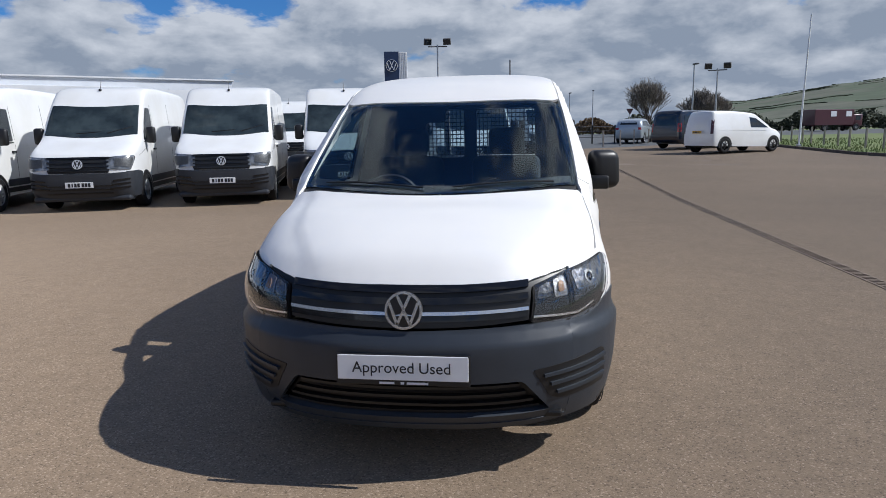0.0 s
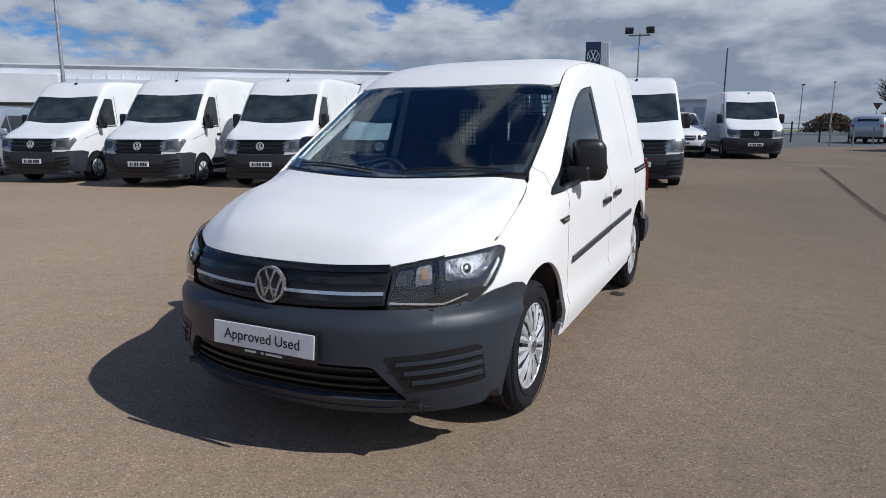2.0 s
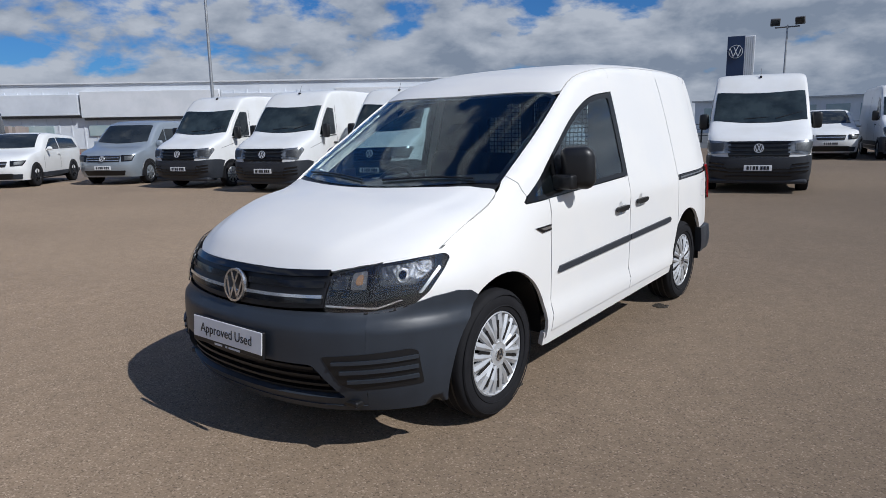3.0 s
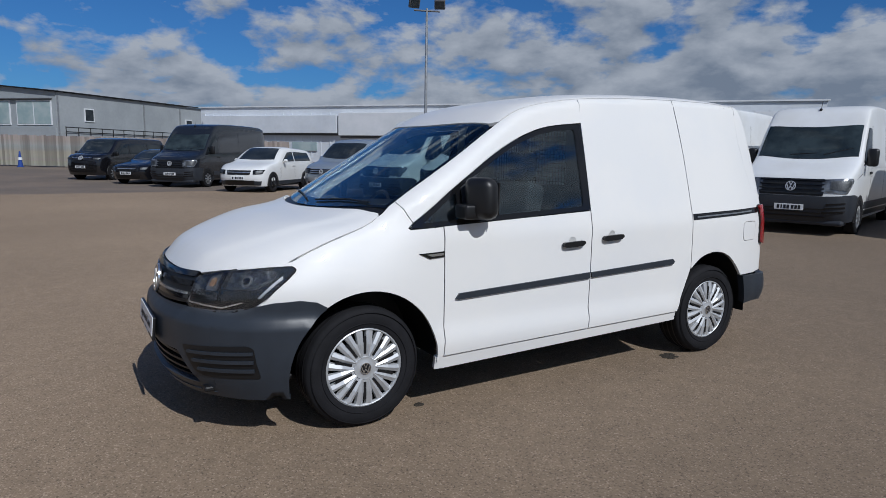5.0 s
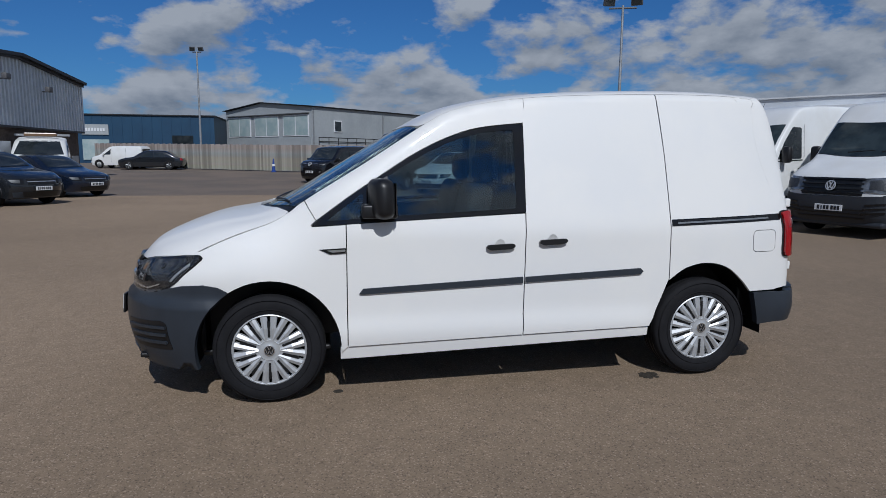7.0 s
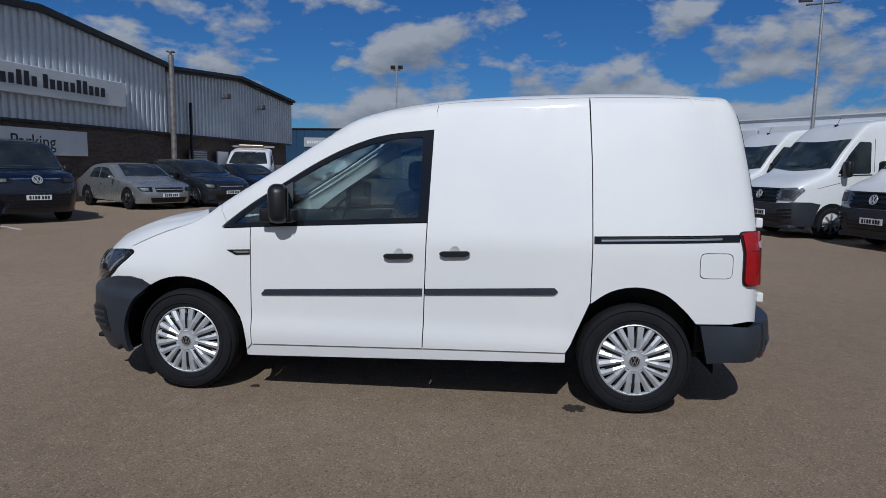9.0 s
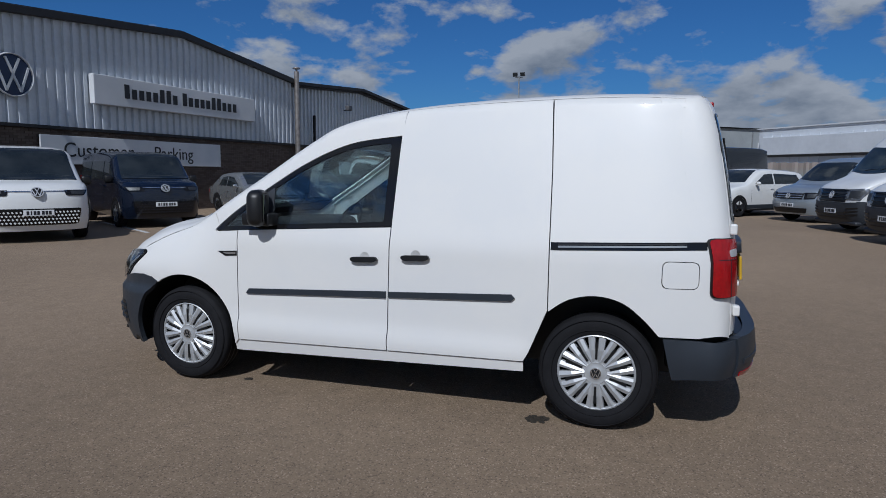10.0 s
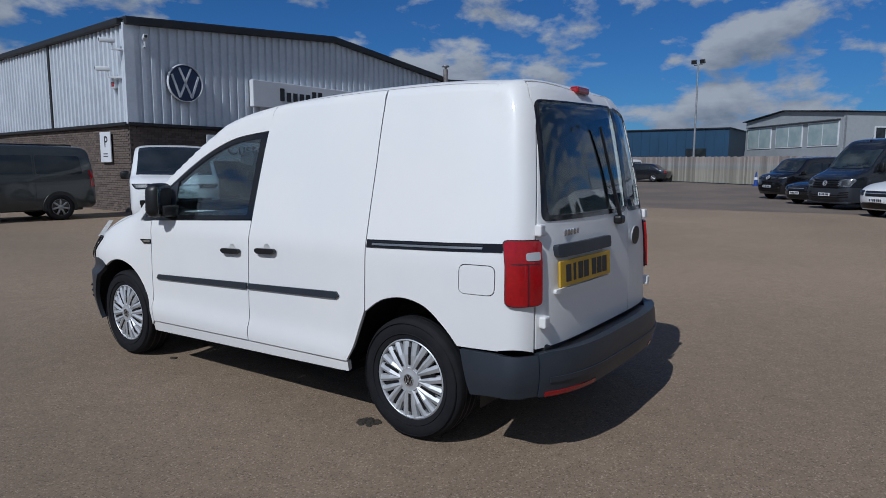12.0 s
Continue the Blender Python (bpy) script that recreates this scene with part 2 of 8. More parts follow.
BLUE_SHED = material("blue_shed_cladding", (0.011, 0.054, 0.114), 0.5, second=(0.009, 0.044, 0.096), mix_scale=0.3)
OFFICE_GLASS = material("office_window_glass", (0.30, 0.39, 0.40), 0.1, second=(0.40, 0.47, 0.47), mix_scale=0.7)
LINE_WHITE = material("worn_white_line", (0.6, 0.6, 0.58), 0.8, second=(0.3, 0.27, 0.24), mix_scale=6, mix_range=(0.5, 0.7))
BARK = material("bark", (0.075, 0.06, 0.05), 0.95, vary=0.3, scale=8)
TWIG = material("twigs", (0.20, 0.175, 0.145), 0.95, vary=0.3, scale=3)
DRY_SHRUB = material("dry_brown_shrub", (0.17, 0.115, 0.065), 0.9, vary=0.4, scale=3)
HEDGE = material("rough_hedge_leaf", (0.05, 0.058, 0.03), 0.8, vary=0.4, scale=6)
GRASS = material("grass", (0.10, 0.145, 0.035), 0.9, second=(0.13, 0.155, 0.05), mix_scale=0.8, vary=0.3, scale=12)
OIL = material("oily_soil", (0.035, 0.028, 0.02), 0.8, vary=0.5, scale=60, bump=0.8, bump_scale=120)


def ground_material():
    """Beige anti-skid surfacing: fine stone chips, broad faded and damp patches."""
    m = bpy.data.materials.new("beige_chipped_surfacing")
    m.use_nodes = True
    n, l = m.node_tree.nodes, m.node_tree.links
    b = n["Principled BSDF"]
    tc = n.new("ShaderNodeTexCoord")

    def noise_at(scale, detail, rough=0.55):
        t = n.new("ShaderNodeTexNoise")
        t.inputs["Scale"].default_value, t.inputs["Detail"].default_value, t.inputs["Roughness"].default_value = scale, detail, rough
        l.new(tc.outputs["Object"], t.inputs["Vector"])
        return t

    chips = n.new("ShaderNodeTexVoronoi")
    chips.inputs["Scale"].default_value = 140
    l.new(tc.outputs["Object"], chips.inputs["Vector"])
    ramp = n.new("ShaderNodeValToRGB")
    for k, (at, c) in enumerate(((0.0, (0.116, 0.082, 0.052)), (0.16, (0.200, 0.145, 0.095)), (0.86, (0.241, 0.177, 0.118)), (1.0, (0.36, 0.276, 0.20)))):
        el = ramp.color_ramp.elements[k] if k < 2 else ramp.color_ramp.elements.new(at)
        el.position, el.color = at, (*c, 1)
    sep = n.new("ShaderNodeSeparateColor")
    l.new(chips.outputs["Color"], sep.inputs[0])
    l.new(sep.outputs[0], ramp.inputs[0])
    broad = noise_at(0.16, 7, 0.62)
    r1 = n.new("ShaderNodeMapRange")
    r1.inputs["From Min"].default_value, r1.inputs["From Max"].default_value, r1.inputs["To Min"].default_value, r1.inputs["To Max"].default_value = 0.3, 0.7, 0.82, 1.16
    l.new(broad.outputs[0], r1.inputs[0])
    fine = noise_at(7.0, 6, 0.65)
    r2 = n.new("ShaderNodeMapRange")
    r2.inputs["From Min"].default_value, r2.inputs["From Max"].default_value, r2.inputs["To Min"].default_value, r2.inputs["To Max"].default_value = 0.3, 0.7, 0.9, 1.1
    l.new(fine.outputs[0], r2.inputs[0])
    k = n.new("ShaderNodeMath")
    k.operation = "MULTIPLY"
    l.new(r1.outputs[0], k.inputs[0])
    l.new(r2.outputs[0], k.inputs[1])
    # a broad tone slope put into the colour: lighter west, darker north-east
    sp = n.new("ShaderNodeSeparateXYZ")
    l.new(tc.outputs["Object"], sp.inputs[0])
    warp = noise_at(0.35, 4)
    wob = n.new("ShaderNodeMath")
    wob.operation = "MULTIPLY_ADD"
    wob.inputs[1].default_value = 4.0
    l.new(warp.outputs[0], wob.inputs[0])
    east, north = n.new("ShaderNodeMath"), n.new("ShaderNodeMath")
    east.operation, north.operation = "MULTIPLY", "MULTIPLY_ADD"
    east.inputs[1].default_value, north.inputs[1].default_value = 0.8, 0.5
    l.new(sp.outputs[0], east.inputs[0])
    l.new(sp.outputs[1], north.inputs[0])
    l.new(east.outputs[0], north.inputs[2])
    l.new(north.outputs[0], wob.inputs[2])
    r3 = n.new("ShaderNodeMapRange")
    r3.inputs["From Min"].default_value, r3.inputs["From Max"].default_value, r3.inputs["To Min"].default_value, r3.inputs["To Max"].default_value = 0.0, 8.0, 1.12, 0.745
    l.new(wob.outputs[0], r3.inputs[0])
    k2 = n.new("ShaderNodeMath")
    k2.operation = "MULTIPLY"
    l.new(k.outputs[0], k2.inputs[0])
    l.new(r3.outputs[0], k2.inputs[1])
    sc = n.new("ShaderNodeVectorMath")
    sc.operation = "SCALE"
    l.new(ramp.outputs[0], sc.inputs[0])
    l.new(k2.outputs[0], sc.inputs["Scale"])
    l.new(sc.outputs[0], b.inputs["Base Color"])
    b.inputs["Roughness"].default_value = 0.9
    b.inputs["Diffuse Roughness"].default_value = 0.35
    u = n.new("ShaderNodeBump")
    u.inputs["Strength"].default_value, u.inputs["Distance"].default_value = 0.34, 0.006
    l.new(chips.outputs["Distance"], u.inputs["Height"])
    u.invert = True
    l.new(u.outputs[0], b.inputs["Normal"])
    return m


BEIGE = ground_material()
TARMAC = material("grey_tarmac", (0.195, 0.150, 0.114), 0.9, vary=0.2, scale=30, second=(0.150, 0.120, 0.095), mix_scale=0.3, bump=0.3, bump_scale=120)
ROAD = material("blue_grey_road", (0.085, 0.092, 0.098), 0.9, vary=0.2, scale=5)
FIELD = material("hill_fields", (0.066, 0.090, 0.050), 0.95, second=(0.092, 0.098, 0.068), mix_scale=0.009, mix_range=(0.46, 0.54), vary=0.25, scale=0.03)


# ---- building helpers ----
def mesh_object(name, verts, faces, mat, parent=None, label="", smooth=None, m=None):
    me = bpy.data.meshes.new(name)
    me.from_pydata([tuple(v) for v in verts], [], faces)
    me.materials.append(mat)
    if smooth:
        me.shade_smooth()
        me.set_sharp_from_angle(angle=radians(smooth))
    ob = new(name, me)
    if parent is not None:
        ob.parent = parent
    if m is not None:
        ob.matrix_basis = m
    if label:
        ob["label"] = label
    return ob


def part(name, bm, mat, parent, label="", smooth=None, m=None):
    bm.verts.index_update()
    verts = [v.co.copy() for v in bm.verts]
    faces = [[v.index for v in f.verts] for f in bm.faces]
    bm.free()
    return mesh_object(name, verts, faces, mat, parent, label, smooth, m)


def thing(name, m, label, category, group=""):
    ob = new(name)
    ob.empty_display_size = 0.2
    ob.matrix_basis = m
    return tagged(ob, label, category, group)


def structure(ob, label=""):
    return tagged(ob, label, kind="structure")


def block(size, at=(0, 0, 0), bevel=0.0, segments=2, base=False):
    """A block with rounded edges; at is its middle, or the middle of its foot with base."""
    bm = bmesh.new()
    bmesh.ops.create_cube(bm, size=1)
    for v in bm.verts:
        v.co = Vector((v.co.x * size[0] + at[0], v.co.y * size[1] + at[1], (v.co.z + (0.5 if base else 0)) * size[2] + at[2]))
    if bevel:
        bmesh.ops.bevel(bm, geom=bm.edges[:], offset=bevel, segments=segments, affect="EDGES", profile=0.5)
    return bm


def lathe(profile, steps=32, axis="x"):
    """profile: (along, radius) pairs turned about the axis."""
    verts, faces, n = [], [], len(profile)
    for k in range(steps):
        c, s = math.cos(2 * math.pi * k / steps), math.sin(2 * math.pi * k / steps)
        for along, r in profile:
            verts.append({"x": (along, r * c, r * s), "y": (r * c, along, r * s), "z": (r * c, r * s, along)}[axis])
    for k in range(steps):
        for j in range(n - 1):
            q, p = k * n, ((k + 1) % steps) * n
            faces.append((q + j, q + j + 1, p + j + 1, p + j))
    return verts, faces


def merge(*meshes):
    verts, faces = [], []
    for v, f in meshes:
        base = len(verts)
        verts += list(v)
        faces += [[i + base for i in q] for q in f]
    return verts, faces


def raw(bm):
    bm.verts.index_update()
    out = [v.co.copy() for v in bm.verts], [[v.index for v in f.verts] for f in bm.faces]
    bm.free()
    return out


def moved(mesh, m):
    return [m @ Vector(v) for v in mesh[0]], mesh[1]


def rod(a, b, r0, r1=None, sides=8):
    a, b = Vector(a), Vector(b)
    r1 = r0 if r1 is None else r1
    q = (b - a).to_track_quat("Z", "Y")
    verts, faces = [], []
    for p, r in ((a, r0), (b, r1)):
        for k in range(sides):
            verts.append(p + q @ Vector((r * math.cos(2 * math.pi * k / sides), r * math.sin(2 * math.pi * k / sides), 0)))
    for k in range(sides):
        j = (k + 1) % sides
        faces.append((k, j, sides + j, sides + k))
    faces.append(tuple(range(sides))[::-1])
    faces.append(tuple(range(sides, 2 * sides)))
    return verts, faces


def wording(text, size, depth, mat, name, parent, m, label=""):
    c = bpy.data.curves.new(name, "FONT")
    c.body, c.size, c.extrude, c.align_x, c.align_y = text, size, depth, "CENTER", "CENTER"
    holder = bpy.data.objects.new(name, c)
    scene.collection.objects.link(holder)
    me = bpy.data.meshes.new_from_object(holder.evaluated_get(bpy.context.evaluated_depsgraph_get()))
    bpy.data.objects.remove(holder)
    me.materials.clear()
    me.materials.append(mat)
    ob = new(name, me)
    ob.parent, ob.matrix_basis = parent, m
    if label:
        ob["label"] = label
    return ob

# ---- vehicle bodies: a smooth skin, and panels laid on it ----
import itertools

from mathutils import geometry
from mathutils.bvhtree import BVHTree


def inside(p, poly):
    hit = False
    for k in range(len(poly)):
        (x0, y0), (x1, y1) = poly[k - 1], poly[k]
        if (y0 > p[1]) != (y1 > p[1]) and p[0] < (x1 - x0) * (p[1] - y0) / (y1 - y0) + x0:
            hit = not hit
    return hit


def gap_to(p, poly):
    best = 9.0
    for k in range(len(poly)):
        (x0, y0), (x1, y1) = poly[k - 1], poly[k]
        dx, dy = x1 - x0, y1 - y0
        t = max(0, min(1, ((p[0] - x0) * dx + (p[1] - y0) * dy) / (dx * dx + dy * dy + 1e-12)))
        best = min(best, math.hypot(p[0] - x0 - t * dx, p[1] - y0 - t * dy))
    return best


def finely(poly, step):
    out = []
    for k in range(len(poly)):
        (x0, y0), (x1, y1) = poly[k], poly[(k + 1) % len(poly)]
        n = max(1, int(math.hypot(x1 - x0, y1 - y0) / step + 0.5))
        out += [(x0 + (x1 - x0) * i / n, y0 + (y1 - y0) * i / n) for i in range(n)]
    return out


def rounded(poly, r, n=4):
    """The polygon with its corners rounded by about r."""
    out = []
    for k in range(len(poly)):
        a, b, c = Vector(poly[k - 1]), Vector(poly[k]), Vector(poly[(k + 1) % len(poly)])
        p = b + (a - b).normalized() * min(r, (a - b).length * 0.45)
        q = b + (c - b).normalized() * min(r, (c - b).length * 0.45)
        for i in range(n + 1):
            t = i / n
            out.append(tuple(p * (1 - t) ** 2 + b * 2 * t * (1 - t) + q * t * t))
    return out


def curve_through(points, n=6):
    """A smooth line through the points."""
    pts = [Vector(p) for p in points]
    out = []
    for k in range(len(pts) - 1):
        p0, p1, p2, p3 = pts[max(0, k - 1)], pts[k], pts[k + 1], pts[min(len(pts) - 1, k + 2)]
        for i in range(n):
            t = i / n
            out.append(tuple(0.5 * (2 * p1 + (p2 - p0) * t + (2 * p0 - 5 * p1 + 4 * p2 - p3) * t * t + (3 * p1 - p0 - 3 * p2 + p3) * t ** 3)))
    out.append(tuple(pts[-1]))
    return out


def fill(poly, step, holes=()):
    """Triangles over a flat polygon, with points inside at about that step."""
    loops = [finely(poly, step)] + [finely(h, step) for h in holes]
    pts, edges = [], []
    for loop in loops:
        b = len(pts)
        pts += loop
        edges += [(b + i, b + (i + 1) % len(loop)) for i in range(len(loop))]
    xs, ys = [p[0] for p in loops[0]], [p[1] for p in loops[0]]
    nx, ny = int((max(xs) - min(xs)) / step) + 1, int((max(ys) - min(ys)) / step) + 1
    for i in range(nx + 1):
        for j in range(ny + 1):
            p = (min(xs) + (i + 0.5 * (j % 2)) * step, min(ys) + j * step)
            if inside(p, loops[0]) and gap_to(p, loops[0]) > 0.45 * step and not any(inside(p, h) or gap_to(p, h) < 0.45 * step for h in loops[1:]):
                pts.append(p)
    v, _, f, *_ = geometry.delaunay_2d_cdt([Vector(p) for p in pts], edges, [], 1, 1e-6)
    v, f = [tuple(p) for p in v], [tuple(q) for q in f]
    if holes:
        f = [t for t in f if not any(inside((sum(v[i][0] for i in t) / 3, sum(v[i][1] for i in t) / 3), h) for h in loops[1:])]
    return v, f


class Skin:
    """rows: (middle y, middle z, side y, side z, squareness) from the front's foot over the roof to the rear's foot.
    half(y, z): half the width of the side. Front at y = 0, looking to -y."""

    def __init__(self, rows, half, step=0.06, across=11, n=5):
        self.half = half
        line = curve_through([(r[0], r[1], r[2]) for r in rows], n)
        more = curve_through([(r[3], r[4], 0.0) for r in rows], n)
        outline = [(line[k][2], more[k][0]) for k in range(len(line))]
        verts, faces = [], []
        cols = 2 * across + 1
        for k, (cy, cz, sy) in enumerate(line):
            sz, sq = more[k][0], max(2.0, more[k][1])
            w = half(sy, sz)
            for j in range(-across, across + 1):
                a = abs(j) / across * math.pi / 2
                s = math.sin(a) ** (2 / sq)
                g = 1 - max(0.0, math.cos(a)) ** (2 / sq)
                verts.append(Vector((math.copysign(w * s, j), cy + (sy - cy) * g, cz + (sz - cz) * g)))
        for k in range(len(line) - 1):
            for j in range(cols - 1):
                b = k * cols + j
                faces.append((b, b + 1, b + cols + 1, b + cols))
        pts, tris = fill(outline, step)
        for side in (1, -1):
            index = {}
            for i, p in enumerate(pts):
                near = min(range(len(outline)), key=lambda q: (outline[q][0] - p[0]) ** 2 + (outline[q][1] - p[1]) ** 2)
                if math.hypot(outline[near][0] - p[0], outline[near][1] - p[1]) < 1e-4:
                    index[i] = near * cols + (cols - 1 if side > 0 else 0)
                else:
                    index[i] = len(verts)
                    verts.append(Vector((side * half(*p), p[0], p[1])))
            for t in tris:
                q = [index[i] for i in t]
                faces.append(tuple(q if side > 0 else q[::-1]))
        self.verts, self.faces = verts, faces
        tri = [f for q in faces for f in ([q] if len(q) == 3 else [(q[0], q[1], q[2]), (q[0], q[2], q[3])])]
        normals = [Vector() for _ in verts]
        for f in tri:
            n_ = (verts[f[1]] - verts[f[0]]).cross(verts[f[2]] - verts[f[0]])
            for i in f:
                normals[i] += n_
        middle = Vector((0, sum(v.y for v in verts) / len(verts), 0.8))
        for v in normals:
            v.normalize()
        # even out the shading over small facets
        for _ in range(3):
            soft = [v * 0.5 for v in normals]
            for f in tri:
                for i in range(3):
                    soft[f[i]] += (normals[f[i - 1]] + normals[f[i - 2]]) * 0.08
            normals = [v.normalized() for v in soft]
        self.tri, self.normals, self.middle = tri, normals, middle
        self.tree = BVHTree.FromPolygons(verts, tri)

    def land(self, start, way):
        """Where a ray meets the skin, and the smooth normal there, turned against the ray."""
        p, n, i, _ = self.tree.ray_cast(start, way)
        if p is None:
            near = min((start + way * (0.05 * k) for k in range(10, 200)), key=lambda q: self.tree.find_nearest(q)[3])
            p, n, i, _ = self.tree.find_nearest(near)
        a, b, c = (self.verts[k] for k in self.tri[i])
        wts = mathutils_weights(p, a, b, c)
        s = sum((self.normals[k] * w for k, w in zip(self.tri[i], wts)), Vector()).normalized()
        return p, (s if s.dot(way) < 0 else -s)

    def top(self, x, y):
        return self.land(Vector((x, y, 5)), Vector((0, 0, -1)))[0].z

    def wide(self, y, z):
        return self.land(Vector((3, y, z)), Vector((-1, 0, 0)))[0].x


def mathutils_weights(p, a, b, c):
    v0, v1, v2 = b - a, c - a, p - a
    d00, d01, d11, d20, d21 = v0.dot(v0), v0.dot(v1), v1.dot(v1), v2.dot(v0), v2.dot(v1)
    den = d00 * d11 - d01 * d01 or 1e-9
    v, w = (d11 * d20 - d01 * d21) / den, (d00 * d21 - d01 * d20) / den
    return 1 - v - w, v, w


def aim(view, p):
    """The ray for a flat point: L and R see (y, z), F and B (x, z), T (x, y); a number is a heading seen over a corner, with (across, z)."""
    if view == "L":
        return Vector((3, p[0], p[1])), Vector((-1, 0, 0))
    if view == "R":
        return Vector((-3, p[0], p[1])), Vector((1, 0, 0))
    if view == "F":
        return Vector((p[0], -3, p[1])), Vector((0, 1, 0))
    if view == "B":
        return Vector((p[0], 9, p[1])), Vector((0, -1, 0))
    return Vector((p[0], p[1], 5)), Vector((0, 0, -1))


def panel(name, skin, view, poly, mat, parent, label="", proud=0.0, thick=0.02, step=0.05, holes=(), corner=None, sag=None):
    """A sheet over the polygon, laid on the skin, with real thickness. corner: (x, y, degrees) of a slanting view."""
    pts, tris = fill(poly, step, holes)
    tops, norms = [], []
    for p in pts:
        if corner and len(corner) == 5:
            # a view that also looks down by corner[3] degrees, about a point at height corner[4]
            d, e_ = radians(corner[2]), radians(corner[3])
            way = Vector((math.sin(d) * math.cos(e_), math.cos(d) * math.cos(e_), -math.sin(e_)))
            side = Vector((math.cos(d), -math.sin(d), 0))
            start = Vector((corner[0], corner[1], corner[4])) + side * p[0] + side.cross(way) * p[1] - way * 3
        elif corner:
            d = radians(corner[2])
            way = Vector((math.sin(d), math.cos(d), 0))
            side = Vector((way.y, -way.x, 0))
            start = Vector((corner[0], corner[1], 0)) + side * p[0] - way * 3
            start.z = p[1]
        else:
            start, way = aim(view, p)
        q, n = skin.land(start, way)
        tops.append(q + n * (proud + (sag(p) if sag else 0)))
        norms.append(n)
    a, b, c = (tops[i] for i in tris[0])
    if (b - a).cross(c - a).dot(norms[tris[0][0]]) < 0:
        tris = [t[::-1] for t in tris]
    if sag:
        # shade by the sunk or raised shape itself
        turned = [Vector() for _ in tops]
        for t in tris:
            face_n = (tops[t[1]] - tops[t[0]]).cross(tops[t[2]] - tops[t[0]])
            for i in t:
                turned[i] += face_n
        norms = [v.normalized() if v.length > 1e-12 else n for v, n in zip(turned, norms)]
    return solid(name, tops, norms, tris, mat, parent, label, thick)


def solid(name, tops, norms, tris, mat, parent, label, thick):
    count = len(tops)
    edge = {}
    for t in tris:
        for i in range(len(t)):
            edge[(t[i], t[(i + 1) % len(t)])] = True
    rim = [(i, j) for (i, j) in edge if (j, i) not in edge]
    verts = list(tops) + [p - n * thick for p, n in zip(tops, norms)]
    vn = list(norms) + [-n for n in norms]
    faces = list(tris) + [tuple(i + count for i in t[::-1]) for t in tris]
    for i, j in rim:
        base = len(verts)
        out = (tops[j] - tops[i]).cross(norms[i]).normalized()
        verts += [verts[i], verts[j], verts[j + count], verts[i + count]]
        vn += [out] * 4
        faces.append((base, base + 3, base + 2, base + 1))
    ob = mesh_object(name, verts, faces, mat, parent, label)
    ob.data.shade_smooth()
    ob.data.normals_split_custom_set_from_vertices([tuple(n) for n in vn])
    return ob


def mirrored(poly):
    return [(-x, y) for x, y in poly][::-1]


def arc(cy, cz, r, a0, a1, n=14, rz=None):
    rz = rz or r
    return [(cy + r * math.cos(radians(a0 + (a1 - a0) * i / n)), cz + rz * math.sin(radians(a0 + (a1 - a0) * i / n))) for i in range(n + 1)]


def ring_badge(name, parent, m, r, back, line, label, rim=0.14, stroke_width=0.15):
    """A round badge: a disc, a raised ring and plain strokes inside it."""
    disc = mesh_object(name, *lathe([(-0.10 * r, 0.0), (-0.10 * r, r * 0.98), (0.02 * r, r * 0.96), (0.05 * r, 0.8 * r), (0.05 * r, 0.0)], 32, "z"), back, parent, label, 40, m)
    mesh_object("badge_ring", *lathe([(0.02 * r, r * (0.98 - rim)), (0.14 * r, r * (0.99 - rim)), (0.14 * r, r * 0.98), (0.0, r), (0.02 * r, (0.98 - rim) * r)], 36, "z"), line, disc, "", 40)
    strokes = []
    for x0, y0, x1, y1 in ((-0.32, 0.76, 0.0, 0.06), (0.32, 0.76, 0.0, 0.06), (-0.74, 0.38, -0.34, -0.72), (0.74, 0.38, 0.34, -0.72), (-0.34, -0.72, 0.0, 0.0), (0.34, -0.72, 0.0, 0.0)):
        d = math.atan2(y1 - y0, x1 - x0)
        length = math.hypot(x1 - x0, y1 - y0) * r
        strokes.append(moved(raw(block((length * 1.05, stroke_width * r, 0.08 * r))), Matrix.Translation(((x0 + x1) / 2 * r, (y0 + y1) / 2 * r, 0.085 * r)) @ pose(0, 0, 0, 0, 0, math.degrees(d))))
    for stroke in strokes:
        mesh_object("badge_stroke", *stroke, line, disc)
    return disc


def number_plate(parent, m, back, width=0.52, height=0.111):
    """A plate with dark bars for its characters."""
    p = part("number_plate", block((width, 0.012, height), bevel=0.004), back, parent, "number plate with dark characters", m=m)
    bars, x = [], -0.4 * width
    for k in range(7):
        w = 0.085 * width
        if k != 1:
            bars.append(raw(block((w, 0.003, height * 0.66), (x + w / 2, -0.0075, 0))))
        else:
            bars.append(raw(block((w * 0.5, 0.003, height * 0.66), (x + w / 2, -0.0075, 0))))
        x += w + (0.07 if k == 3 else 0.028) * width
    for bar in bars:
        mesh_object("plate_bar", *bar, INK, p)
    return p


